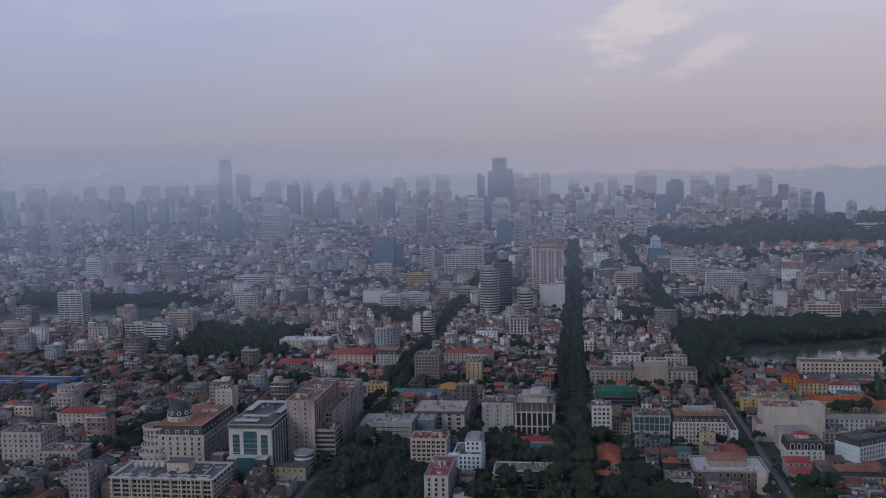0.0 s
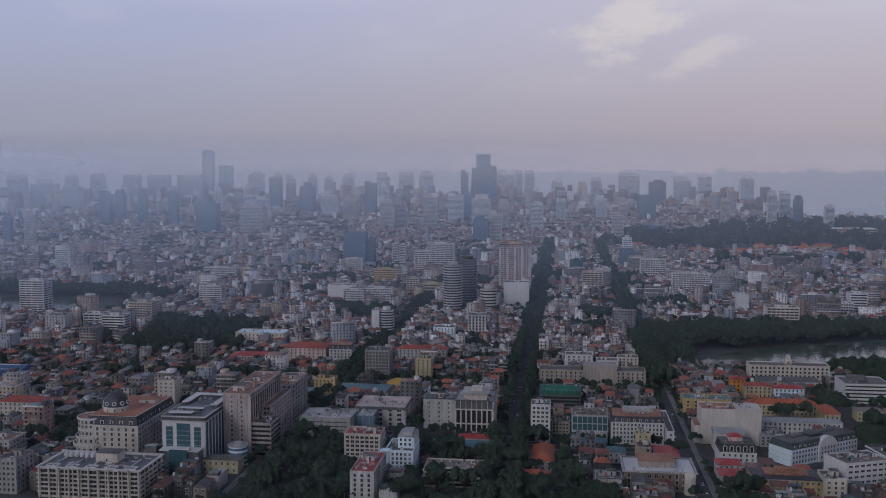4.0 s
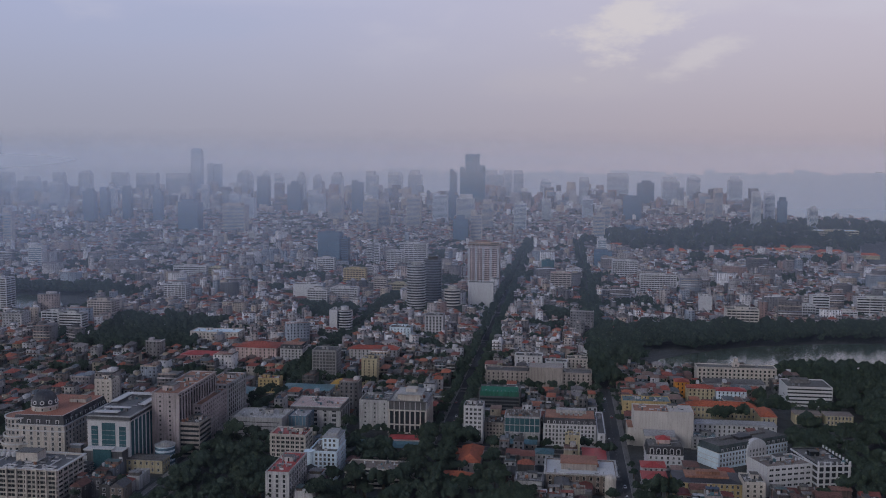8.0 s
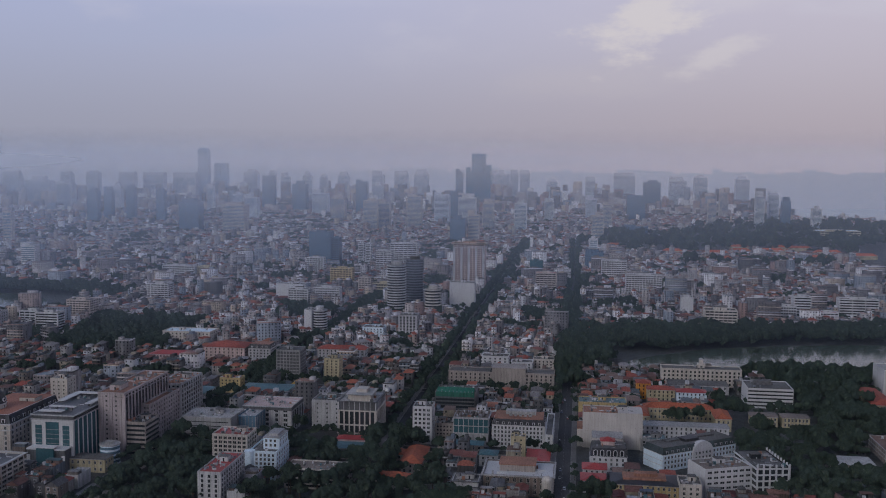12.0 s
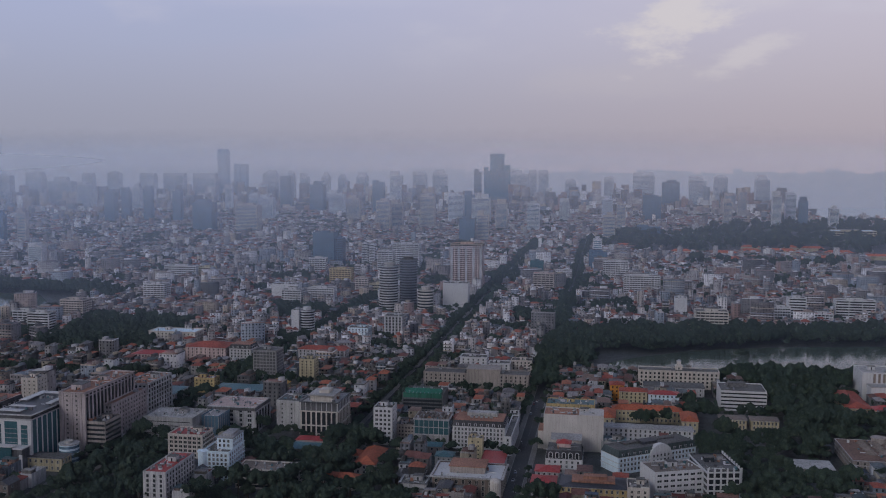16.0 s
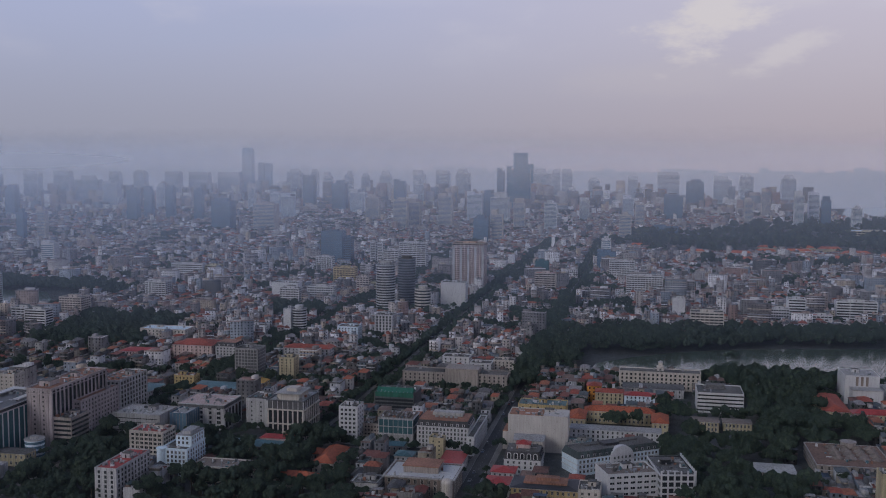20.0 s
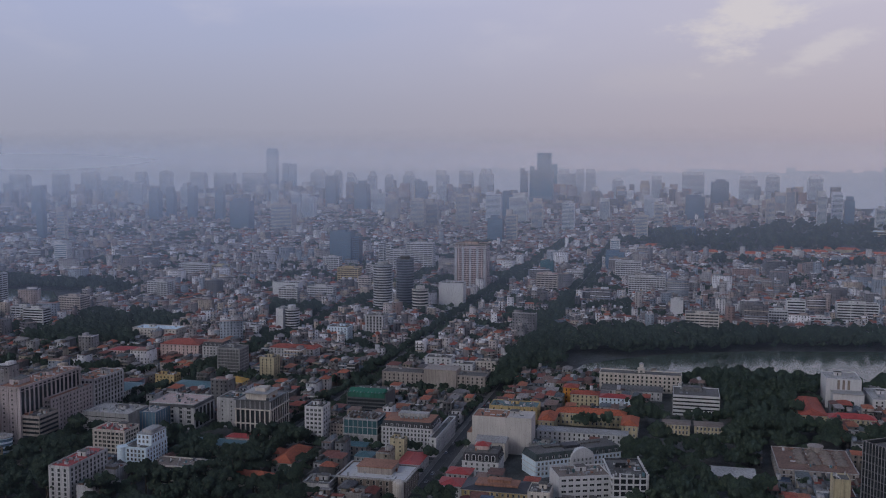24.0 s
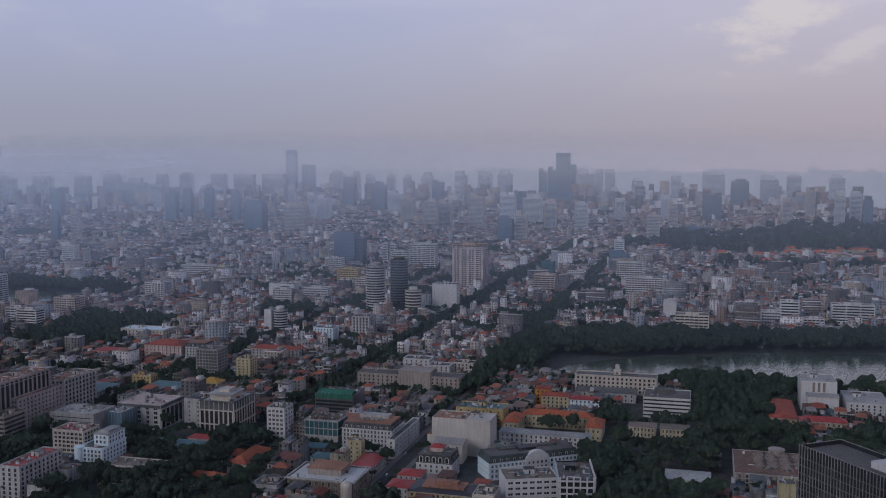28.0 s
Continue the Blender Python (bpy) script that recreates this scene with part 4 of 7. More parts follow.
for face, n in (("F", 4), ("R", 6)):
    uprights(root, w, d, face, n, 0, 16.5, WHITE, 1.1, 0.7)
    glazing(root, w, d, face, [18.2], 2.2, DARKG, 0.2, "attic_band", 0.3)
glazing(root, w, d, "R", [8.5], 14, GLASS, 1)
root, w, d, z, fh = block("grey_glass_office", "low grey office with slit windows and a curved glass link", -156, -118, 676, 28, 19.5, 6, GREY, 0, 0, roof=ROOFL, hut=True)
for i in range(5):
    part("slit_window", MB().box(-17, 17, -0.06, 0.02, -0.25, 0.25), GLASS, root, "", (0, -d / 2, 4 + i * 3))
root, w, d, z, fh = block("glass_link", "sloping blue-grey glass link block", -117.5, -104, 690, 40, 18, 5, GLASSB, 0, 0, roof=GREY, hut=False, tanks=0, units=0)
uprights(root, w, d, "R", 12, 0, 17.5, GREY, 0.3, 0.15, "mullion")
uprights(root, w, d, "F", 6, 0, 17.5, GREY, 0.3, 0.15, "mullion")
root, w, d, z, fh = block("column_hotel", "hotel with tall cream columns, dark arcaded top and roof pavilion", -45, -17, 702, 34, 29, 8, DARKG, 0, 0, roof=ROOFL, hut=False, tanks=0, units=3, category="hotel")
for face, n in (("F", 8), ("R", 9)):
    glazing(root, w, d, face, [11.0], 21, GLASS, 0.6)
    uprights(root, w, d, face, n, 0, 21.5, CREAM, 1.0, 0.6, "column")
    uprights(root, w, d, face, n, 22.6, 28.4, PURE, 0.35, 0.35, "window_frame")
ledges(root, w, d, [5.2, 11.5, 22.0], CREAM, 0.75, 0.9)
ledges(root, w, d, [28.8], DARKG, 0.9, 0.5)
part("roof_pavilion", MB().box(-8, 9, -12, 8, z, z + 4.5, 0).box(-9.5, 10.5, -13.5, 9.5, z + 4.5, z + 5.1, 1).box(-3, 5, -6, 4, z + 5.1, z + 7.5, 0), [CREAM, ROOFL], root, "pale roof pavilion")
block("white_wing", "plain white blank-sided wing beside a hotel", -72, -48, 726, 24, 23, 6, WHITE, 3, 0, win=(1.0, 1.3), roof=ROOFG)
hip_house("blue_roof_hall", "long low hall with blue metal roof", -58, -14, 655, 16, 8, 2, BEIGE, 6, 0, TEAL, 2.2, gable=True)
hip_house("arched_red_hall", "low hall with red metal roof", -40, -16, 676, 10, 8, 2, PINK, 4, 0, REDM, 2.0)
block("scaffold_tower", "unfinished concrete frame building wrapped in scaffolding", -150, -127, 882, 20, 29.5, 9, GREY, 7, 6, win=(2.4, 2.2), casing=GREY, glass=DARKG, ledge=GREY, ledge_out=0.15, faces="FR")
block("yellow_tower", "slim pale yellow apartment tower with arched top", -100, -86, 867, 14, 26, 9, PALEY, 3, 3, win=(1.1, 1.5), casing=PALEY)
hip_house("long_red_house", "long white building with red tiled roof behind trees", -133, -84, 964, 16, 15.5, 5, WHITE, 12, 4, REDT, 3.2)
hip_house("white_green_hall", "white hall with grey-green roof and red ridge", -159, -116, 808, 24, 9, 3, WHITE, 10, 6, TEAL, 2.0)
hip_house("golden_house", "house with a bright golden yellow hipped roof", -121, -103, 836, 15, 8.5, 3, YELLOW, 4, 4, GOLDT, 4.0)
block("orange_house", "bright yellow villa with red roof terrace", -185, -166, 829, 12, 13.5, 4, YELLOW, 5, 3, roof=REDM, casing=YELLOW)
hip_house("long_white_house", "long white office with grey-green hipped roof", -200, -176, 762, 34, 13, 4, WHITE, 5, 9, TEAL, 2.4)
hip_house("red_palace", "low stone building with a broad dark red roof", -298, -250, 931, 22, 11, 3, PINK, 14, 4, REDM, 2.6)
hip_house("pink_palace", "pink institutional building with a red hipped roof", -247, -204, 947, 32, 17, 5, PINK, 9, 7, REDT, 4)
root, w, d, z, fh = block("white_mansard_house", "white house with a dark mansard roof", -201, -178, 950, 20, 17, 5, WHITE, 6, 5, hut=False)
mansard(root, w, d, 16.5, 4, 1.4, 4, 3)
block("pale_blue_office", "broad white office with pale blue roof deck", -323, -269, 1019, 24, 19, 5, CREAM, 12, 4, roof=BLUEW, ledge=CREAM)

# right of the middle street
block("white_flats", "white apartment block with a regular grid of dark windows", 10.7, 24.7, 700, 16, 28, 8, PURE, 4, 3, win=(1.8, 1.7), casing=PURE, glass=GLASS)
block("brown_house", "low brown brick house between taller blocks", 25.5, 39, 712, 14, 13, 4, BEIGE, 5, 0, win=(1.2, 1.2))
root, w, d, z, fh = block("frame_office", "grey concrete frame office glazed behind deep frames", 40.6, 66, 700, 20, 21.5, 4, GREY, 0, 0, roof=BROWN, hut=False)
glazing(root, w, d, "F", [15.0], 9.8, GLASST, 0.5)
glazing(root, w, d, "R", [15.0], 9.8, GLASST, 0.5)
uprights(root, w, d, "F", 8, 9.6, 20.6, WHITE, 0.4, 0.4, "frame_post")
ledges(root, w, d, [9.5, 15.0, 20.7], WHITE, 0.45, 0.55)
for i in range(9):
    part("roof_beam", MB().box(-0.3, 0.3, -9, 9, 20.6, 22.0), BROWN, root, "", (-11.4 + i * 2.85, 0, 0))
root, w, d, z, fh = block("mansard_hotel", "white french-style hotel with dark mansard roof and terracotta deck", 68.5, 106, 702, 26, 16.5, 5, PURE, 14, 8, win=(1.2, 1.9), casing=PURE, ledge=PURE, ledge_out=0.45, hut=False, tanks=0, units=0, category="hotel", parapet=0.3)
mansard(root, w, d, 16.4, 4.2, 1.3, 8, 5)
part("roof_deck", MB().box(-17, 17, -10, 10, 20.4, 20.9, 0).box(-10, 12, 0, 8, 20.9, 23.4, 1), [TERRA, ROOFL], root, "terracotta roof deck with pale plant room")
for i in range(5):
    part("air_unit", air_unit_mesh(), None, root, "", (-6 + i * 3.5, -4, 20.9))
root, w, d, z, fh = block("corner_hotel", "white hotel wing along the side street with curved corner", 107, 112, 690, 60, 14, 4, PURE, 1, 16, win=(1.2, 1.8), casing=PURE, ledge=PURE, hut=False, tanks=0, units=2)
block("yellow_slim", "narrow pale yellow tube house", 84, 94, 672, 8, 17, 5, PALEY, 2, 2, win=(0.9, 1.2), casing=PALEY, tanks=1, units=0)
root, w, d, z, fh = block("net_building", "building under renovation under bright green netting", 15, 48, 780, 26, 20, 6, DARKG, 0, 0, roof=ROOFG, hut=False)
glazing(root, w, d, "F", [2.5 + 2.9 * i for i in range(5)], 1.7, GLASS, 0.8)
part("net_roof", MB().hip(-15, 15, -12.5, -2, 20, 3.0, 0, True).box(-15.5, 15.5, -13.5, -12.6, 16.5, 20.2, 0), NET, root, "bright green safety netting")
for i in range(10):
    part("net_rib", MB().box(-0.12, 0.12, -13.4, -2, 20.2, 20.8), GREY, root, "", (-14 + i * 3.1, 0, 0))
root, w, d, z, fh = block("concert_hall", "stone concert hall with pale flat roof and terracotta plant deck", 72, 115, 600, 30, 13, 3, BROWN, 10, 6, win=(1.6, 2.8), casing=CREAM, roof=PURE, hut=False, tanks=0, units=0, category="theatre")
ledges(root, w, d, [12.6], ROOFL, 1.2, 0.8)
part("plant_deck", MB().box(-12, 10, -5, 11, z, z + 4, 0).box(-12.6, 10.6, -5.6, 11.6, z + 4, z + 4.5, 1), [BEIGE, TERRA], root, "terracotta-topped plant deck")
part("corner_dome", MB().cyl(18, -17, 3.4, 0, 11, 16).lathe(18, -17, [(3.6 * math.cos(a), 11 + 3.2 * math.sin(a)) for a in [i * math.pi / 12 for i in range(7)]], 16), CREAM, root, "small cream corner dome")
block("stepped_house", "white stepped modern house with dark terraces", 54, 70, 590, 15, 11, 4, WHITE, 0, 0, hut=True, ledge=DARKG, ledge_out=0.9)
hip_house("orange_roof_villa", "villa with a long weathered orange tile roof", 14, 28, 632, 38, 7, 2, CREAM, 3, 8, ORANGET, 4.0)
hip_house("orange_villa_wing", "villa wing with orange tile roof", -1, 13, 650, 12, 7, 2, CREAM, 3, 2, ORANGET, 3.2)
hip_house("orange_hall", "low pavilion with orange tile roof", -2, 26, 600, 13, 6, 1, CREAM, 6, 2, ORANGET, 3.5)
hip_house("teal_roof_house", "house with a long teal metal roof", 32, 64, 680, 11, 7, 2, BEIGE, 8, 2, TEAL, 1.8, gable=True)
hip_house("teal_small", "small house with teal hipped roof", 64, 76, 655, 12, 8, 2, WHITE, 3, 3, TEAL, 2.4)
hip_house("red_row", "row house with faded red metal roof", 96, 111, 640, 34, 8, 2, WHITE, 4, 8, REDM, 2.2)
root, w, d, z, fh = block("beige_school", "long beige stone block with slate mansard corners", 12, 108, 886, 20, 15, 4, BEIGE, 22, 5, win=(1.2, 1.8), casing=BEIGE, ledge=BEIGE, hut=False, tanks=2, units=3)
part("mid_block", MB().box(-8, 22, -11.5, 9, 0, 19, 0).box(-8.4, 22.4, -12, 9.4, 18.6, 19.2, 0), BEIGE, root, "blank beige centre block")
mansard(root, 20, d, 15, 4, 1.6, 4, 3, BEIGE, ROOFG)
block("green_white_office", "pale green and white office block", -112, -88, 1077, 18, 20, 6, BLUEW, 6, 4, ledge=WHITE)
root, w, d, z, fh = block("fin_office", "white office with tall arched bays and fins", -76, -55, 1106, 20, 30, 8, WHITE, 5, 4, win=(1.8, 2.2))
uprights(root, w, d, "F", 6, 0, 29, PURE, 0.8, 0.6)
block("white_terrace_flats", "white flats with stacked terraces", 36, 62, 950, 16, 17, 5, PURE, 5, 4, ledge=PURE, ledge_out=0.6)
block("white_corner_flats", "white corner flats with balconies", 66, 86, 935, 14, 15, 5, PURE, 4, 3, ledge=PURE, ledge_out=0.6)
block("long_cream_flats", "cream flats in a quiet row", 86, 106, 948, 14, 16, 5, CREAM, 5, 3)

# right-hand street and lakeside
root, w, d, z, fh = block("blank_store", "big white blank-walled store with orange roof terrace", 133, 175, 711, 22, 26, 7, STORE, 0, 3, win=(1.0, 1.2), roof=TERRA, tanks=2, units=4)
part("lower_front", MB().box(-w / 2 - 4, -w / 2, -d / 2 + 2, d / 2, 0, 13, 0).box(-w / 2 - 4, -w / 2, -d / 2 + 2, d / 2, 13, 13.4, 1), [STORE, TERRA], root, "lower white side block")
part("side_slab", MB().box(w / 2 - 17, w / 2 + 0.4, -d / 2 - 0.5, d / 2 - 4, 0, 26.4), STORE, root, "taller blank white stair slab")
hip_house("grey_barrel_house", "cream house with grey curved metal roof", 140, 160, 692, 14, 13, 3, CREAM, 3, 2, GREY, 3.0, faces="F", gable=True)
block("yellow_blue_store", "yellow building with teal blue roof sheets", 130, 168, 791, 20, 14, 4, YELLOW, 6, 4, roof=TEAL, casing=YELLOW)
root, w, d, z, fh = block("arched_mansard", "white corner building with dark mansard and arched white dormers", 138, 162, 656, 20, 10.5, 3, PURE, 6, 5, win=(1.2, 1.7), casing=PURE, ledge=PURE, hut=False, tanks=1, units=1, parapet=0.3)
mansard(root, w, d, 10.4, 5.5, 1.2, 0, 0, PURE, ROOFG)
part("roof_hut", MB().box(-5, 4, -2, 6, 15.9, 18.6, 0).hip(-5.6, 4.6, -2.6, 6.6, 18.6, 2.2, 1), [PINK, REDM], root, "pink roof hut with a red tiled roof")
roof_clutter(root, w * 0.8, d * 0.8, 15.9, 41, 12)
for face, n in (("F", 5), ("R", 4)):
    span = w if face == "F" else d
    for i in range(n):
        u = -span / 2 + 1.2 + (i + 0.5) * (span - 2.4) / n
        part("arched_dormer", window_mesh(1.9, 3.6, PURE, GLASS, "arch"), None, root, "", (*place_on(face, w, d, u, 0.12), 12.9), FACES[face])
        part("dormer_cheek", MB().box(-1.2, 1.2, 0.0, 1.5, -1.8, 1.7), SLATE, root, "", (*place_on(face, w, d, u, 0.1), 12.9), FACES[face])
root, w, d, z, fh = block("arch_hotel", "long white hotel with slate mansard and round arched centre gable", 174, 238, 678.3, 20, 11.5, 3, BLUEW, 22, 5, rz=35.0, win=(1.3, 1.7), casing=PURE, ledge=PURE, ledge_out=0.3, hut=False, tanks=0, units=0, category="hotel", parapet=0.3)
mansard(root, w, d, 11.4, 4.4, 1.6, 13, 4, PURE, ROOFG, GREENSLATE)
n = 14
ag = MB()
n = 14
arc = [(9 * math.cos(math.pi * i / n), 9.5 + 7.6 * math.sin(math.pi * i / n)) for i in range(n + 1)]
ag.face([(-9, -1.0, 0)] + [(9, -1.0, 0)] + [(x, -1.0, q) for x, q in arc])
for i in range(n):
    ag.face([(arc[i][0], -1.0, arc[i][1]), (arc[i][0], 2.5, arc[i][1]), (arc[i + 1][0], 2.5, arc[i + 1][1]), (arc[i + 1][0], -1.0, arc[i + 1][1])])
ag.face([(-9, -1, 0), (-9, 2.5, 0), (-9, 2.5, 9.5), (-9, -1, 9.5)])
ag.face([(9, 2.5, 0), (9, -1, 0), (9, -1, 9.5), (9, 2.5, 9.5)])
gable_part = part("arch_gable", ag, PURE, root, "round white arched gable", (2, -d / 2, 0))
for i in range(5):
    for zz in (3, 6.2, 9.4):
        part("window", window_mesh(1.3, 1.7, PURE), None, gable_part, "", (-6 + i * 3, -1.01, zz))
keep_clear(174, 240, 645, 718)
part("roof_plant", MB().box(-20, 22, 1, 6, 15.4, 16.8, 0).box(-8, 4, -4, 4, 15.4, 17.6, 1), [ROOFG, SLATE], root)
hip_house("grey_roof_gallery", "long white gallery with grey metal roof", 175, 240, 742, 13, 10, 3, PURE, 18, 3, GREY, 2.0)
block("flat_grey_house", "low house with flat greenish roof", 174, 192, 708, 16, 9, 3, GREY, 5, 3, roof=TEAL)
root, w, d, z, fh = block("white_office", "white office with ribbon windows and cluttered roof deck", 201.3, 233.3, 616.6, 22, 19, 5, PURE, 0, 3, roof=BROWN, tanks=3, units=4, rz=22.0)
for i in range(5):
    windows(root, w, d, "F", 7, [3 + i * 3.4], 2.8, 1.3, PURE)
root, w, d, z, fh = block("frame_white_office", "white office wrapped in a projecting frame of slim posts", 233.6, 254.2, 618.8, 36, 20, 5, GLASS, 0, 0, rz=12.0, roof=ROOFG, hut=True, tanks=0, units=3)
for face, n in (("F", 6), ("R", 9)):
    uprights(root, w, d, face, n, 0, 21.5, PURE, 0.9, 0.9, "post")
ledges(root, w, d, [3.8 * i for i in range(1, 6)], PURE, 0.7, 0.9)
block("cream_house", "cream house beside a white office", 190, 203, 596, 18, 14, 4, CREAM, 3, 4)
r_root, w, d = hip_house("round_corner_store", "yellow ochre corner store with wide red and slate roof", 150, 190, 600, 22, 11, 3, YELLOW, 12, 5, SLATE, 2.0)
part("roof_deck", MB().box(-13, 13, -6, 6, 12.2, 13.4, 0).box(-6, 8, -2, 4, 13.4, 15, 0), TERRA, r_root, "terracotta roof deck")
hip_house("red_shop_row", "red-roofed shop house on a corner", 132, 147, 612, 16, 8, 2, WHITE, 4, 5, REDM, 2.2)
hip_house("red_shop", "shop house with red metal roof", 133, 148, 632, 14, 9, 3, WHITE, 4, 2, REDM, 2.2)
# U-shaped yellow school
hip_house("yellow_school", "yellow school range with red tiled roof", 182, 236, 797, 12, 10, 2, PALEY, 16, 0, ORANGET, 3.4)
hip_house("school_wing", "yellow school wing with red tiled roof", 172, 184, 770, 26, 10, 2, PALEY, 3, 0, ORANGET, 3.4)
hip_house("school_wing", "yellow school wing with red tiled roof", 234, 246, 770, 26, 10, 2, PALEY, 3, 7, ORANGET, 3.4)
hip_house("yellow_green_flats", "pale yellow flats with dark red roof", 188, 211, 848, 14, 13, 4, PALEY, 6, 4, REDT, 2.2)
hip_house("green_flats", "pale green flats with bright red metal roof", 212, 237, 846, 13, 12, 4, BLUEW, 7, 4, REDM, 2.2)
hip_house("orange_wall_house", "house with bright orange side wall and red roof", 180, 192, 866, 14, 14, 4, ORANGE, 3, 3, REDT, 2.2)
root, w, d, z, fh = block("post_office", "cream lakeside post office with a small clock tower", 206, 278, 924, 17, 16.5, 4, CREAM, 18, 4, win=(1.6, 2.0), casing=CREAM, ledge=CREAM, hut=False, tanks=0, category="post office")
tower = part("clock_tower", MB().box(-3, 3, -3, 3, 0, 19, 0).box(-3.4, 3.4, -3.4, 3.4, 19, 19.6, 0).box(-1.8, 1.8, -1.8, 1.8, 19.6, 23.5, 0).hip(-2.2, 2.2, -2.2, 2.2, 23.5, 1.6, 1), [CREAM, GREY], root, "small stepped clock tower", (0.6, 3, 0))
for zz in (14.5, 17):
    part("clock_face", MB().box(-0.9, 0.9, -0.05, 0.02, -0.9, 0.9), DARKG, tower, "", (0, -3.02, zz))
hip_house("post_yard", "low grey roofed hall beside the post office", 210, 262, 893, 22, 8, 2, WHITE, 10, 4, ROOFG, 2.0)
root, w, d, z, fh = block("bank_office", "white office with horizontal louvres and a sloping grey roof", 271, 308, 850, 32, 17, 5, PURE, 0, 0, roof=ROOFG, hut=False)
for face in "FR":
    glazing(root, w, d, face, [2.2 + 3.1 * i for i in range(5)], 1.2, GLASS, 0.3)
part("sloped_roof", MB().taper(-12, 6, 2, 15, 16, 19, 2.0), ROOFG, root, "sloping grey roof")
hip_house("ochre_villa", "ochre colonial villa with weathered parapet roof", 264, 284, 790, 14, 8, 2, PALEY, 7, 4, BROWN, 1.2, win=(1.1, 2.2))
hip_house("ochre_villa", "ochre colonial villa with weathered parapet roof", 287.5, 308, 790, 14, 8, 2, PALEY, 7, 4, BROWN, 1.2, win=(1.1, 2.2))
root, w, d, z, fh = block("white_red_hall", "white civic hall with narrow dark red panels", 396, 424, 907, 32, 25, 6, PURE, 0, 3, roof=ROOFL)
for i in range(3):
    part("red_panel", MB().box(-1.0, 1.0, -0.12, 0.02, 16, 24), BROWN, root, "dark red facade panel", (-4 + i * 4, -d / 2, 0))
part("front_hall", MB().box(-10, 14, -d / 2 - 14, -d / 2, 0, 15, 0).box(-10.5, 14.5, -d / 2 - 14.5, -d / 2, 15, 15.6, 1), [PURE, ROOFL], root, "lower white front hall")
block("lake_offices", "long white lakeside offices with flat roof", 430, 462, 890, 44, 13, 4, PURE, 7, 9, roof=ROOFL)
block("lake_offices_grey", "grey concrete lakeside offices with flat roof", 466, 500, 880, 40, 14, 4, GREY, 7, 8, roof=ROOFL)
hip_house("red_range", "long yellow range with red tiled roof", 368, 388, 840, 62, 9, 2, PALEY, 4, 12, REDT, 3.4, faces="FL")
hip_house("red_range", "long yellow range with bright red roof", 390, 424, 840, 13, 8, 2, PALEY, 9, 3, REDM, 3.0, faces="FL")
# tiled museum hall with a low round lantern
root, w, d, z, fh = block("tiled_hall", "stone hall with tent-like tile roofs and a round lantern", 338, 386, 690, 52, 10, 3, BEIGE, 10, 9, win=(1.2, 2.4), roof=BROWNDECK, faces="FL", ledge=WHITE, hut=False, tanks=0, units=0, parapet=0.4)
for i in range(4):
    for j in range(4):
        part("tent_roof", MB().cyl(0, 0, 3.9, 0, 0.5, 12, 0).lathe(0, 0, ((3.9, 0.5), (0.5, 2.3), (0.0, 2.35)), 12), BROWN, root, "", (-8 + i * 8.4, -8 + j * 8.4, z))
part("lantern", MB().cyl(4, 21, 5, z, z + 3.5, 24).cyl(4, 21, 5.4, z + 3.4, z + 4.0, 24), BEIGE, root, "pale round roof lantern")
hip_house("low_white_house", "low house with pale flat roof among trees", 296, 323, 672, 20, 8, 2, BEIGE, 6, 4, ROOFL, 0.8)
block("cream_slab", "narrow cream slab tower", 359, 368, 612, 12, 30, 9, PALEY, 0, 0, hut=False, tanks=0, units=1)

# black glass tower at the right edge, turned from the street grid
bw, bd, bh = 60.0, 26.0, 66.0
ang = -54.0
root = thing("black_tower", 364.4 + math.cos(radians(ang)) * bw / 2 - math.sin(radians(ang)) * bd / 2, 562.8 + math.sin(radians(ang)) * bw / 2 + math.cos(radians(ang)) * bd / 2, "black glass office tower with pale vertical fins and flat roof", "office tower", rz=ang)
keep_clear(350, 440, 500, 590)
shell(root, bw, bd, bh, GLASS, ROOFG, 2.2, 0.6)
uprights(root, bw, bd, "F", 31, 0, bh, GREY, 0.22, 0.35, "fin", label="")
uprights(root, bw, bd, "L", 12, 0, bh, GREY, 0.22, 0.35, "fin")
ledges(root, bw, bd, [4.0 * i for i in range(1, 16)], DARKG, 0.12, 0.5, "spandrel")
for i in range(6):
    part("air_unit", air_unit_mesh(), None, root, "", (6 + i * 4, 2 + (i % 2) * 4, bh - 2.1), 0, (1.5, 1.5, 1.4))
part("roof_canopy", MB().box(6, 24, -3, 9, bh - 2.1, bh + 1.2), PURE, root, "white rooftop plant screen")

# long red-roofed ranges by the far park
for x, y, w in ((342, 2293, 44), (437, 2271, 52), (500, 2336, 46), (573, 2355, 60), (609, 2455, 40), (655, 2437, 54), (694, 2332, 60), (751, 2254, 56), (214, 2429, 40), (516, 2446, 44), (420, 2120, 60), (560, 2110, 66), (640, 2190, 50)):
    hip_house("red_roof_range", "long ochre range with bright red tile roof", x - w / 2, x + w / 2, y, 17, 9, 2, PALEY, 0, 0, REDO, 5.0)
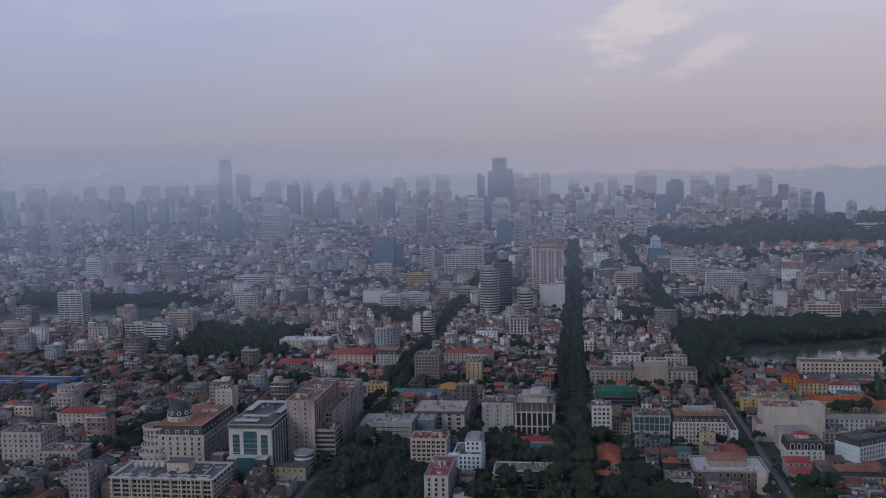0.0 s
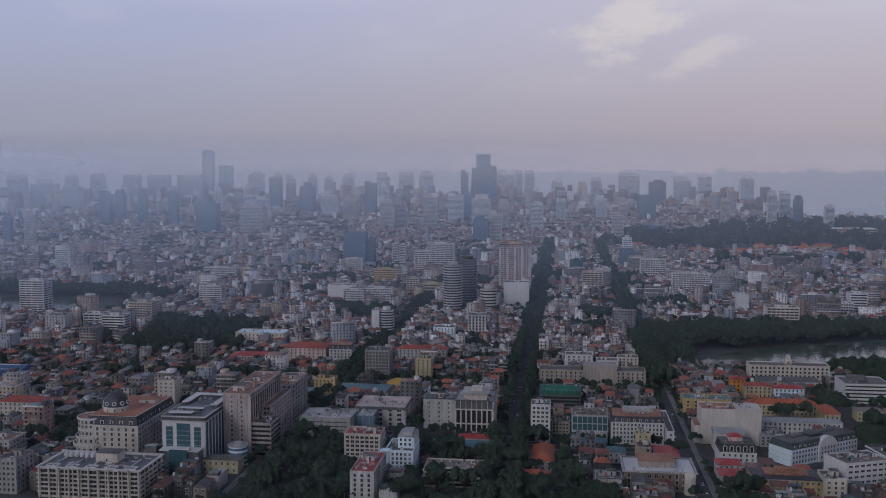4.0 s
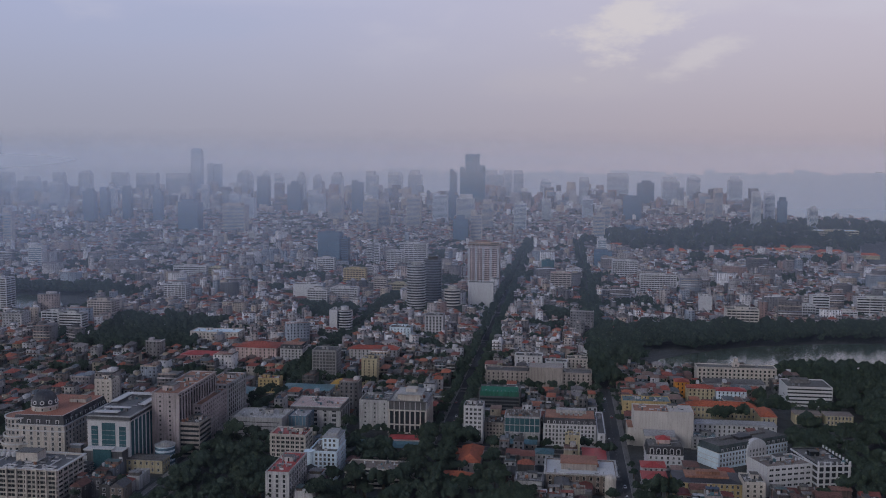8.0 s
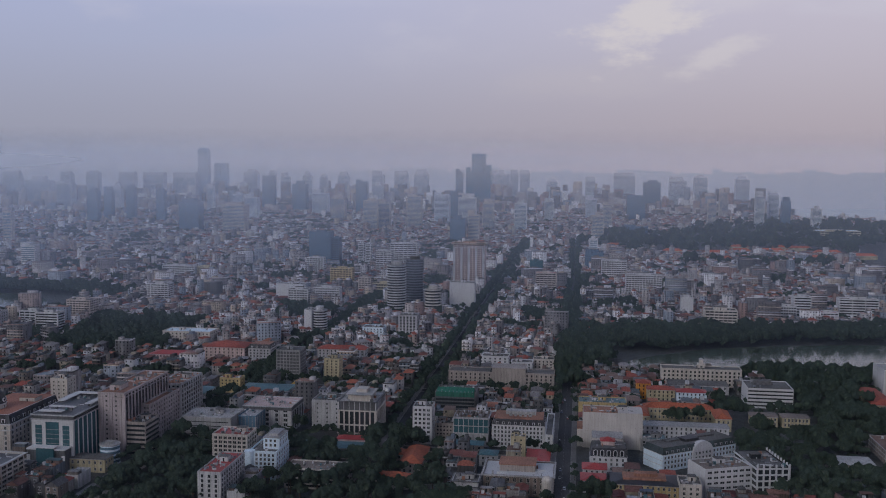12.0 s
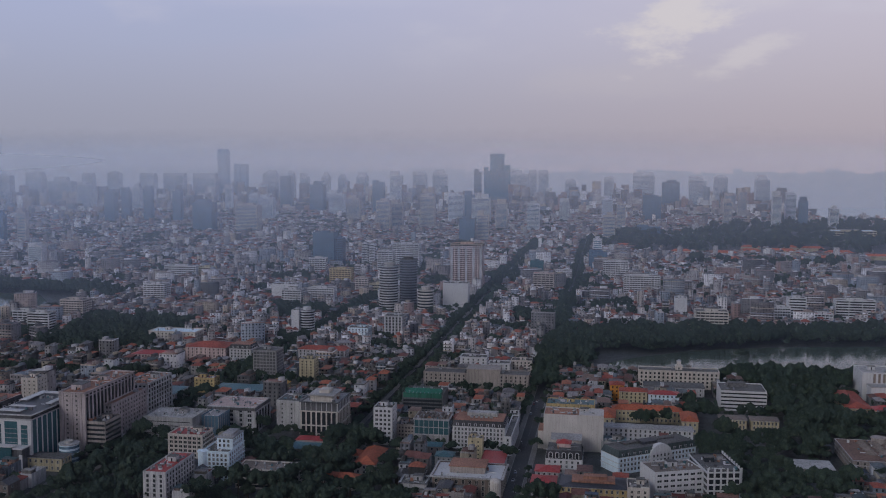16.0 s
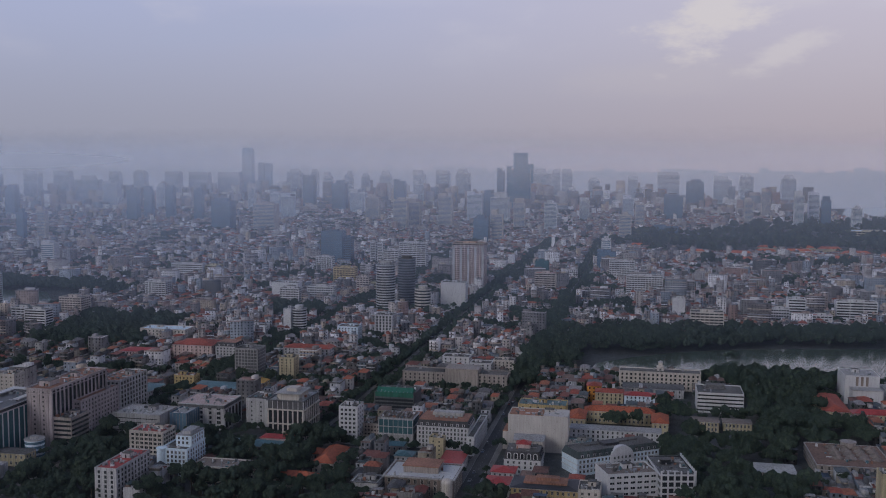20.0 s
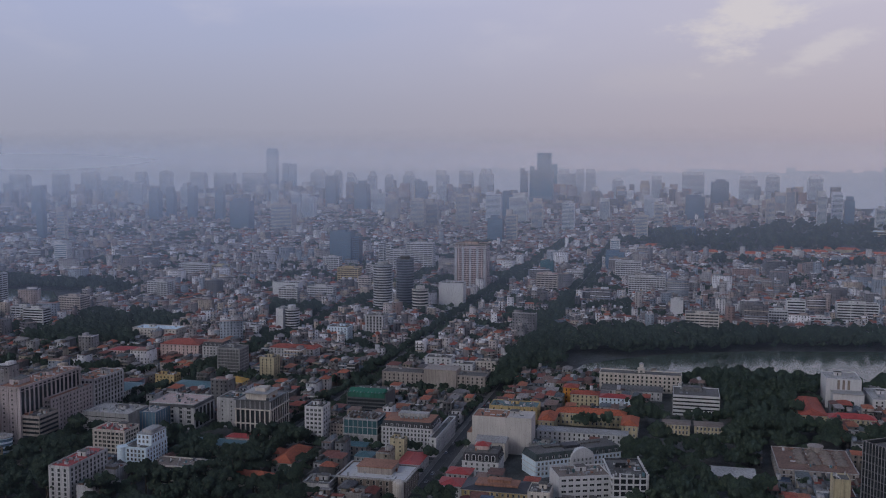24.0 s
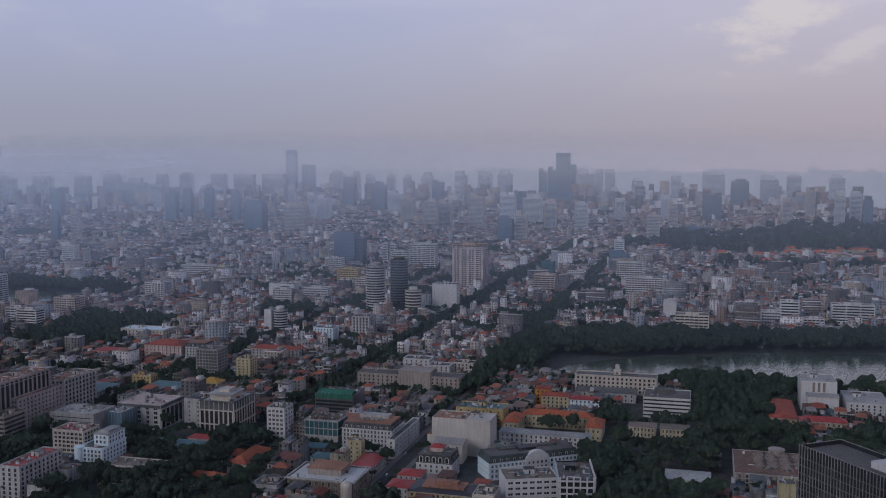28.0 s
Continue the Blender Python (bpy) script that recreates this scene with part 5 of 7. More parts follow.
# middle distance landmarks


def tower_block(name, label, x0, x1, y0, d, h, fl, wall, glass, n, roof=None, faces="FR"):
    """Taller block: each storey a glass band, uprights between."""
    w = x1 - x0
    keep_clear(x0 - 2, x1 + 2, y0 - 2, y0 + d + 2)
    root = thing(name, (x0 + x1) / 2, y0 + d / 2, label, "tower")
    z = shell(root, w, d, h, wall, roof or ROOFG, 1.2)
    fh = (h - 2.5) / fl
    for face in faces:
        glazing(root, w, d, face, [1.5 + fh * (i + 0.5) for i in range(fl)], fh * 0.5, glass, 0.8)
        uprights(root, w, d, face, n if face == "F" else max(2, n * 2 // 3), 0, h - 1.4, wall, 0.9, 0.25)
    roof_hut(root, 0, 0, z, w * 0.4, d * 0.4, 3.5, wall)
    part("water_tank", tank_mesh(), None, root, "", (w * 0.3, 0, z))
    return root, w, d, z


tower_block("white_dark_tower", "white tower with a dark central glass strip", -700, -665, 1230, 22, 46, 14, TOWER_W, GLASS, 5)
tower_block("brown_flats", "brown stepped apartment tower", -758, -731, 1215, 20, 27, 8, BEIGE, GLASS, 6)
tower_block("cream_apartments", "cream apartment tower with many windows", -504, -473, 1142, 22, 32, 10, TOWER_C, GLASS, 9)
tower_block("twin_flats", "white twin apartment tower", -479, -447, 1315, 20, 32, 10, TOWER_W, GLASS, 7)
block("plain_white_box", "plain white windowless hall", -307, -267, 1372, 18, 29, 8, PURE, 0, 0)
tower_block("office_block", "white gridded office block", -267, -239, 1300, 18, 31, 9, TOWER_W, GLASS, 8)
tower_block("office_block", "long white office block", -250, -211, 1365, 16, 26, 7, TOWER_W, GLASS, 12)
tower_block("yellow_office", "bright yellow office block", -279, -243, 1575, 20, 31, 8, YELLOW, GLASS, 8)
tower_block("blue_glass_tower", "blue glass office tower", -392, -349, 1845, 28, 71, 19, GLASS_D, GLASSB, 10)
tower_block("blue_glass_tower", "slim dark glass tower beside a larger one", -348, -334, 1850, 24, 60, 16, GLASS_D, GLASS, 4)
tower_block("white_offices", "white stepped office block below a glass tower", -365, -334, 1735, 18, 32, 8, TOWER_W, GLASS, 7)
tower_block("cream_flats", "cream apartment block beside a street", -208, -188, 1472, 16, 29, 8, TOWER_C, GLASS, 5)
tower_block("ochre_hall", "low ochre hall with a flat roof", -187, -152, 1478, 16, 20, 4, PALEY, GLASS, 9)
tower_block("long_white_flats", "long white apartment range behind trees", -579, -521, 1590, 16, 28, 7, TOWER_W, GLASS, 14)
tower_block("pale_yellow_flats", "pale yellow range beside white flats", -519, -492, 1596, 16, 26, 7, PALEY, GLASS, 7)
tower_block("white_slab_flats", "plain white slab of flats", -502, -474, 1068, 16, 27, 8, TOWER_W, GLASS, 2)
tower_block("white_block_flats", "white block of flats with small windows", -536, -508, 1090, 16, 25, 7, TOWER_W, GLASS, 5)


def round_tower(name, label, cx, cy, r, h, fl, wall, glass):
    keep_clear(cx - r, cx + r, cy - r, cy + r)
    root = thing(name, cx, cy, label, "tower")
    part("core", MB().cyl(0, 0, r - 0.8, 0, h, 24, 0, 1), [glass, ROOFG], root)
    fh = h / fl
    for i in range(fl):
        part("floor_band", MB().cyl(0, 0, r, i * fh + fh * 0.55, (i + 1) * fh, 24) if i == 0 else round_mesh(wall, r, fh), wall, root, "", (0, 0, 0 if i == 0 else i * fh))
    part("roof_drum", MB().cyl(0, 0, r * 0.55, h, h + 4, 16), wall, root)


def round_mesh(wall, r, fh):
    key = ("round", wall, r, fh)
    if key not in SHARED:
        SHARED[key] = MB().cyl(0, 0, r, fh * 0.55, fh, 24).mesh("floor_band", [wall])
    return SHARED[key]


round_tower("round_tower", "round office tower banded white and dark glass", -116, 1304, 13.2, 67, 19, ROOFL, GLASS)
round_tower("dark_round_tower", "dark round tower banded in smoked glass", -101, 1362, 13.0, 70, 19, DARKG, GLASS)
round_tower("stacked_house", "stepped cream building with curved galleries", -69, 1325, 11.5, 33, 8, CREAM, GLASS)
root, w, d, z = tower_block("apartment_tower", "tall pink-white apartment tower with red brick stripes", -69, -19, 1535, 30, 79, 24, PINK, GLASS, 9)
uprights(root, w, d, "F", 5, 0, 72, WHITE, 3.6, 0.6, "white_stripe")
uprights(root, w, d, "F", 9, 74, 78, WHITE, 0.9, 0.9, "crown_post")
ledges(root, w, d, [73, 78.6], WHITE, 1.0, 0.9)
block("podium_hall", "plain white block before a tall tower", -50, -15, 1353, 20, 39, 10, PURE, 0, 4)
tower_block("frame_tower", "white framed apartment block", -222, -171, 1795, 22, 56, 15, TOWER_W, GLASS, 7)
tower_block("frame_annex", "lower white framed block with dark window grid", -236, -208, 1735, 20, 47, 13, TOWER_W, GLASS, 5)
tower_block("slender_tower", "slender white apartment tower", -302, -291, 1878, 16, 49, 14, TOWER_W, GLASS, 2)
tower_block("slender_tower", "slender white apartment tower beside its twin", -288, -277, 1880, 16, 47, 14, TOWER_W, GLASS, 2)
round_tower("curved_flats", "white flats with a curved dark glass flank", -174, 1124, 9.0, 31, 10, TOWER_W, GLASS)
block("curved_flats_wing", "white wing joined to curved flats", -190, -181, 1113, 18, 32, 10, PURE, 0, 0)
block("white_corner", "white corner block with roof terrace", -224, -196, 1071, 15, 18, 5, PURE, 6, 3)
tower_block("hospital_block", "long white hospital block with rows of windows", 201, 256, 1537, 18, 35, 10, TOWER_W, GLASS, 14)
tower_block("green_glass_block", "dark green glass office block", 44, 66, 1700, 18, 38, 10, GLASST, GLASST, 6)
tower_block("white_range", "broad white office range above low roofs", 168, 212, 1750, 18, 36, 9, TOWER_W, GLASS, 11)
tower_block("lake_slim_flats", "slim white house by the lake with a blank flank", 265, 281, 1341, 14, 28.5, 8, PURE, GLASS, 2, faces="R")
tower_block("lake_hotel", "white hotel facing the lake", 283, 322, 1235, 22, 27, 7, CREAM, GLASS, 8)
tower_block("lake_shops", "low white and pink lakeside building", 329, 359, 1305, 14, 12, 4, PINK, GLASS, 7)
tower_block("lake_white_box", "plain white building behind lakeside trees", 408, 430, 1330, 18, 34, 9, PURE, GLASS, 2)
tower_block("lake_terrace", "white terraced lakeside building", 384, 407, 1308, 14, 24, 6, PURE, GLASS, 8)
tower_block("pale_slab", "long pale flats behind lakeside trees", 470, 520, 1350, 16, 30, 8, TOWER_W, GLASS, 4)
tower_block("lake_shops", "white lakeside shop building", 432, 456, 1296, 14, 19, 5, PURE, GLASS, 6, REDM)
tower_block("red_top_tower", "cream tower with a red roof", 62, 94, 1530, 18, 36, 10, TOWER_C, GLASS, 6, REDM)
tower_block("assembly_hall", "broad pale yellow assembly hall with a ringed roof", 779, 905, 2850, 60, 26, 4, PALEY, GLASS, 14, BLUEW)


def far_tower(x, y, w, d, h, wall):
    """A high block in the distance: stacked storey ledges and a stepped top."""
    rnd = random.Random(x * 31 + y)
    keep_clear(x - w / 2 - 4, x + w / 2 + 4, y - 4, y + d + 4)
    root = thing("high_rise", x, y + d / 2, "dark glass high-rise in the haze" if wall is GLASS_D else "pale concrete high-rise in the haze" if wall in (TOWER_C, TOWER_W) else "grey high-rise with haze put into its colour", "high-rise", group="distant high-rises")
    b = MB()
    split = rnd.uniform(0.86, 0.95)
    b.box(-w / 2, w / 2, -d / 2, d / 2, 0, h * split)
    if rnd.random() < 0.5:
        b.box(-w * 0.5, w * rnd.uniform(-0.1, 0.5), -d / 2, d / 2, h * split, h)
    else:
        b.box(-w * rnd.uniform(0.2, 0.4), w * rnd.uniform(0.2, 0.4), -d * 0.36, d * 0.36, h * split, h)
    part("body", b, wall, root)
    n = max(4, int(h / 4.5))
    g = MB()
    for i in range(n):
        q = 4 + i * (h * split - 6) / n
        g.box(-w / 2 + 1.5, w / 2 - 1.5, -d / 2 - 0.25, -d / 2, q, q + (h * split - 6) / n * 0.45)
    # Pale blue bands keep far fronts as faint as haze would leave them.
    tagged(part("window_band", g, GLASSB, root), kind="stuff")


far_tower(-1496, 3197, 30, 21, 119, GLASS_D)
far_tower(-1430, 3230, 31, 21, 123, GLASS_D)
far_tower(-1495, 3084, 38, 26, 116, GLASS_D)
far_tower(-1963, 3739, 66, 40, 124, TOWER_HAZED)
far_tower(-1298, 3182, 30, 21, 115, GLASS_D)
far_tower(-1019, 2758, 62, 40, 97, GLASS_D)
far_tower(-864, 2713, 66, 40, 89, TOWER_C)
far_tower(-1048, 3391, 46, 32, 92, TOWER_HAZED)
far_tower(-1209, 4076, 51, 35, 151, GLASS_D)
far_tower(-1300, 4415, 34, 23, 174, TOWER_HAZED)
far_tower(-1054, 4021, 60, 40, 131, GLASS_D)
far_tower(-1146, 4463, 40, 28, 166, TOWER_HAZED)
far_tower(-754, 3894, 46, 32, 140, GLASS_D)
far_tower(-834, 4594, 57, 39, 173, TOWER_HAZED)
far_tower(-776, 4350, 36, 25, 123, TOWER_HAZED)
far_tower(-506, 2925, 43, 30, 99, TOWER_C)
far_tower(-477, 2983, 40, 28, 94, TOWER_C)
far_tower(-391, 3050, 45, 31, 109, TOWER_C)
far_tower(-1427, 4477, 69, 40, 175, TOWER_HAZED)
far_tower(-1946, 4257, 73, 40, 160, TOWER_HAZED)
far_tower(-2079, 4189, 57, 39, 168, TOWER_HAZED)
far_tower(-2186, 4153, 51, 35, 160, TOWER_HAZED)
far_tower(-2227, 3990, 119, 40, 143, TOWER_HAZED)
far_tower(-2387, 4045, 80, 40, 162, TOWER_HAZED)
far_tower(-2467, 3933, 71, 40, 160, TOWER_HAZED)
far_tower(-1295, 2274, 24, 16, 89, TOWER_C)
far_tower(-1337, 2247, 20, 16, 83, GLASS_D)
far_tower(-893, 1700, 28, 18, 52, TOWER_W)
far_tower(-1738, 3747, 36, 25, 119, TOWER_HAZED)
far_tower(-1851, 4336, 101, 40, 158, TOWER_HAZED)
far_tower(-1726, 4403, 115, 40, 158, TOWER_HAZED)
far_tower(-1401, 3899, 30, 21, 116, TOWER_HAZED)
far_tower(-1109, 3422, 35, 24, 97, TOWER_HAZED)
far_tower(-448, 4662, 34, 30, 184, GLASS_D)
far_tower(-265, 4781, 102, 40, 180, TOWER_HAZED)
far_tower(-191, 4777, 36, 25, 181, TOWER_HAZED)
far_tower(-139, 4771, 49, 34, 181, TOWER_HAZED)
far_tower(-333, 3263, 51, 35, 109, TOWER_HAZED)
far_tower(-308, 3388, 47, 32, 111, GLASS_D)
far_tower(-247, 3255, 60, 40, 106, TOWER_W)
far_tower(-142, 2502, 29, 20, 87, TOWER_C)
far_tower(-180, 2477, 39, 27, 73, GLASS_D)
far_tower(175, 4600, 46, 32, 152, TOWER_HAZED)
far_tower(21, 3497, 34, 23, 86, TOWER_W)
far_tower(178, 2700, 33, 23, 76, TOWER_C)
far_tower(171, 3700, 41, 28, 91, TOWER_HAZED)
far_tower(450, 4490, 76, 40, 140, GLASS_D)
far_tower(340, 4776, 103, 40, 170, TOWER_HAZED)
far_tower(854, 4547, 62, 40, 162, TOWER_HAZED)
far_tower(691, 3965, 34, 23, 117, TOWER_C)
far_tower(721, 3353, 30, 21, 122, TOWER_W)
far_tower(776, 3415, 34, 23, 117, TOWER_HAZED)
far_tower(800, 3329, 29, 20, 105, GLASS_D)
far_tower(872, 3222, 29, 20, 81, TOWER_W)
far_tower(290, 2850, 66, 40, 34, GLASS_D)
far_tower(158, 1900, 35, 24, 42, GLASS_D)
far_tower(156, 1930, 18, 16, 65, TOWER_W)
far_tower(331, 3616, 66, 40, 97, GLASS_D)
far_tower(1500, 5140, 90, 30, 150, TOWER_HAZED)
far_tower(-1275, 4538, 43, 30, 160, TOWER_HAZED)
far_tower(-1096, 4571, 38, 26, 155, TOWER_HAZED)
far_tower(-1011, 4624, 55, 38, 166, TOWER_HAZED)
far_tower(-735, 4675, 66, 40, 170, TOWER_HAZED)
far_tower(-641, 4702, 69, 40, 179, TOWER_HAZED)
far_tower(-5, 4697, 53, 37, 139, TOWER_HAZED)
far_tower(584, 4701, 81, 40, 154, TOWER_HAZED)
far_tower(692, 4730, 63, 40, 162, TOWER_HAZED)
far_tower(-2589, 3812, 88, 40, 153, TOWER_HAZED)
far_tower(-2055, 3210, 41, 28, 116, GLASS_D)
far_tower(-2710, 3721, 85, 40, 157, TOWER_HAZED)
far_tower(1720, 5136, 70, 30, 170, TOWER_W)
far_tower(1660, 5140, 40, 30, 185, TOWER_W)
far_tower(1400, 5138, 120, 30, 60, TOWER_HAZED)
far_tower(-891, 3756, 62, 40, 101, TOWER_HAZED)
far_tower(-725, 3386, 50, 35, 93, TOWER_C)
far_tower(-159, 3084, 36, 25, 96, TOWER_C)
far_tower(-51, 2992, 38, 26, 93, TOWER_W)
far_tower(215, 3099, 28, 19, 89, TOWER_C)
far_tower(557, 3276, 28, 19, 97, TOWER_C)
# the two landmark skyscrapers
root = thing("skyscraper", -322, 4372, "broad dark blue glass skyscraper with pale corner strips", "skyscraper")
part("body", MB().box(-52, 52, -15, 15, 0, 174), TOWER_G, root)
for q in (-50.5, 31, 50.5):
    part("corner_strip", MB().box(q - 1.5, q + 1.5, -15.8, -15, 0, 175.5), SKYGLASS, root)
part("podium_glass", MB().box(-49, 49, -15.5, -15, 0, 62), GLASSB, root, "paler glass on the lower storeys")
part("roof_screen", MB().box(-52.5, 52.5, -15.5, 15.5, 174, 177), SKYGLASS, root)
b = MB()
for i in range(26):
    b.box(-48, 48, -15.4, -15, 66 + i * 4.1, 67 + i * 4.1)
tagged(part("floor_band", b, SKYGLASS, root), kind="stuff")
root = thing("skyscraper", -367, 4792, "tall slender blue glass tower with a rounded front", "skyscraper")
part("body", MB().prism([(-35, 10), (-35, -8), (-24, -15), (0, -18), (24, -15), (35, -8), (35, 10)], 0, 256), TOWER_G, root)
part("crown", MB().prism([(-36, 10), (-36, -9), (-24, -16), (0, -19), (24, -16), (36, -9), (36, 10)], 249, 258), SKYGLASS, root)
part("side_tower", MB().box(36, 64, -14, 10, 0, 203), TOWER_G, root)
root = thing("skyscraper", -392, 4560, "slim blue glass wing tower", "skyscraper")
part("body", MB().box(-10, 10, -12, 12, 0, 190), TOWER_G, root)
part("crown", MB().box(-10.5, 10.5, -12.5, 12.5, 190, 193), SKYGLASS, root)
keep_clear(-380, -264, 4340, 4410)
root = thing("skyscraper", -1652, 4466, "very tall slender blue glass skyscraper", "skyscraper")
part("body", MB().box(-25, 25, -18, 18, 0, 262, 0).taper(-25, 25, -18, 18, 262, 275, 7, 0), [HAZED_GLASS], root)
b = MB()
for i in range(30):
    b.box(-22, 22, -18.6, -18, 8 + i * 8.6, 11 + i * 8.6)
tagged(part("floor_band", b, TOWER_HAZED, root), kind="stuff")
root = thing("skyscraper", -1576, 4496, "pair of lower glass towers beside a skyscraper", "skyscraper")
part("body", MB().box(-32, -3, -15, 15, 0, 204).box(2, 32, -15, 15, 0, 202), HAZED_GLASS, root)

keep_clear(256, 314, 756, 800)
keep_clear(258, 310, 822, 882)
keep_clear(165, 232, 975, 1085)
keep_clear(296, 326, 655, 695)
keep_clear(168, 186, 731, 800)
keep_clear(232, 250, 731, 800)
keep_clear(186, 232, 731, 769)

# ---- trees ----


def crown_arrays(seed, r, h0, h1, blobs, leaves, size):
    """Leaf sprays (small bent quads) round several uneven boughs, with gaps: vertices and faces."""
    rng = np.random.default_rng(seed)
    vs, fs = [], []
    k = 0
    centres = []
    for i in range(blobs):
        a, q = rng.uniform(0, 2 * math.pi), math.sqrt(rng.uniform(0, 1)) * r * 0.74
        centres.append((q * math.cos(a), q * math.sin(a), h0 + (h1 - h0) * (0.35 + 0.45 * rng.uniform(0, 1) * (1 - q / (r * 1.5))), r * rng.uniform(0.9, 1.35) / math.sqrt(blobs)))
    for cx, cy, cz, br in centres:
        dirs = rng.normal(size=(leaves, 3))
        dirs /= np.linalg.norm(dirs, axis=1)[:, None]
        dirs[:, 2] = np.abs(dirs[:, 2]) * 0.9 - 0.25
        for dv in dirs:
            p = np.array((cx, cy, cz)) + dv * br * rng.uniform(0.75, 1.1)
            s = size * rng.uniform(0.6, 1.25)
            n = dv + rng.normal(size=3) * 0.3
            n /= np.linalg.norm(n)
            u = np.cross(n, (0.3, 0.2, 1.0))
            u /= np.linalg.norm(u)
            w = np.cross(n, u)
            for a, b in ((-1, -0.6), (0.8, -1), (1, 0.7), (-0.7, 1)):
                vs.append(p + u * s * a * 0.5 + w * s * b * 0.5)
            fs.append((k, k + 1, k + 2, k + 3))
            k += 4
    return np.array(vs), np.array(fs), centres


def blob_arrays(centres, shrink, seed):
    """Dark lumpy cores within the boughs."""
    rng = np.random.default_rng(seed)
    vs, fs, k = [], [], 0
    for cx, cy, cz, br in centres:
        rings = ((0.12, 0.95), (0.95, 0.25), (0.55, -0.7))
        n = 5
        for rr, zz in rings:
            for i in range(n):
                a = 2 * math.pi * i / n
                f = shrink * br * rng.uniform(0.85, 1.1)
                vs.append((cx + rr * f * math.cos(a), cy + rr * f * math.sin(a), cz + zz * f))
        for s in range(len(rings) - 1):
            for i in range(n):
                j = (i + 1) % n
                fs.append((k + s * n + j, k + s * n + i, k + (s + 1) * n + i, k + (s + 1) * n + j))
        k += n * len(rings)
    return np.array(vs), np.array(fs)


def mesh_arrays(name, chunks, mats):
    """One mesh of quads from (vertices, faces, material index) chunks."""
    off, V, Fq, M = 0, [], [], []
    for v, f, mi in chunks:
        V.append(v)
        Fq.append(f + off)
        M.append(np.full(len(f), mi, dtype=np.int32))
        off += len(v)
    V, Fq, M = np.concatenate(V), np.concatenate(Fq), np.concatenate(M)
    me = bpy.data.meshes.new(name)
    me.vertices.add(len(V))
    me.vertices.foreach_set("co", V.astype(np.float32).ravel())
    me.loops.add(Fq.size)
    me.loops.foreach_set("vertex_index", Fq.astype(np.int32).ravel())
    me.polygons.add(len(Fq))
    me.polygons.foreach_set("loop_start", np.arange(0, Fq.size, 4, dtype=np.int32))
    me.polygons.foreach_set("material_index", M)
    for q in mats:
        me.materials.append(q)
    me.update(calc_edges=True)
    me.validate()
    return me


def trunk(seed, h, r):
    b = MB()
    rnd = random.Random(seed)
    b.cyl(0, 0, r, 0, h * 0.55, 7, 0, None, r * 0.65)
    for i in range(4):
        a = i * 1.57 + rnd.uniform(-0.4, 0.4)
        q = h * rnd.uniform(0.25, 0.34)
        x, y, z = q * math.cos(a), q * math.sin(a), h * rnd.uniform(0.72, 0.82)
        k = len(b.v)
        for cx, cy, cz, rr in ((0, 0, h * 0.48, r * 0.5), (x, y, z, r * 0.2)):
            b.v.extend((cx + rr * math.cos(2.1 * j), cy + rr * math.sin(2.1 * j), cz) for j in range(3))
        for j in range(3):
            b.f.append((k + j, k + (j + 1) % 3, k + 3 + (j + 1) % 3, k + 3 + j))
            b.m.append(0)
    return b


TREES, TREE_MESH = [], []
for s in range(6):
    R, H = (5.2, 6.0, 4.6, 6.8, 5.6, 4.2)[s], (13, 14.5, 11, 15, 12.5, 10)[s]
    lv, lf, cen = crown_arrays(40 + s, R, H * 0.35, H, 12, 20, 1.35)
    nv, nf, nc = crown_arrays(40 + s, R, H * 0.35, H, 20, 40, 0.9)
    cv, cf = blob_arrays(cen[:7], 0.95, 60 + s)
    TREES.append((lv, lf, cv, cf))
    TREE_MESH.append((trunk(80 + s, H, 0.35).mesh("trunk", [BARK]), mesh_arrays("crown", [(nv, nf, 0), (*blob_arrays(nc, 0.88, 90 + s), 1)], [LEAF, LEAFC])))
FAR_TREES = []
for s in range(4):
    lv, lf, cen = crown_arrays(140 + s, 8.0, 4, 13 + s, 5, 5, 3.6)
    cv, cf = blob_arrays(cen[:2], 1.15, 160 + s)
    FAR_TREES.append((lv, lf, cv, cf))
MID_TREES = []
for s in range(4):
    lv, lf, cen = crown_arrays(240 + s, 6.0, 4, 12 + s, 6, 10, 2.0)
    cv, cf = blob_arrays(cen[:3], 1.1, 260 + s)
    MID_TREES.append((lv, lf, cv, cf))
TREE_SPOTS = []


def in_poly(x, y, poly):
    inside = False
    for i in range(len(poly)):
        (x0, y0), (x1, y1) = poly[i], poly[i - 1]
        if (y0 > y) != (y1 > y) and x < (x1 - x0) * (y - y0) / (y1 - y0) + x0:
            inside = not inside
    return inside


def blocked(x, y, pad=0.0):
    return any(a - pad < x < b + pad and c - pad < y < e + pad for a, b, c, e in FOOT)


def on_road(x, y, pad=0.0):
    return any(abs(x - c) < w / 2 + pad and a < y < e for c, w, a, e in STREETS_Y) or any(abs(y - c) < w / 2 + pad and a < x < e for c, w, a, e in STREETS_X)


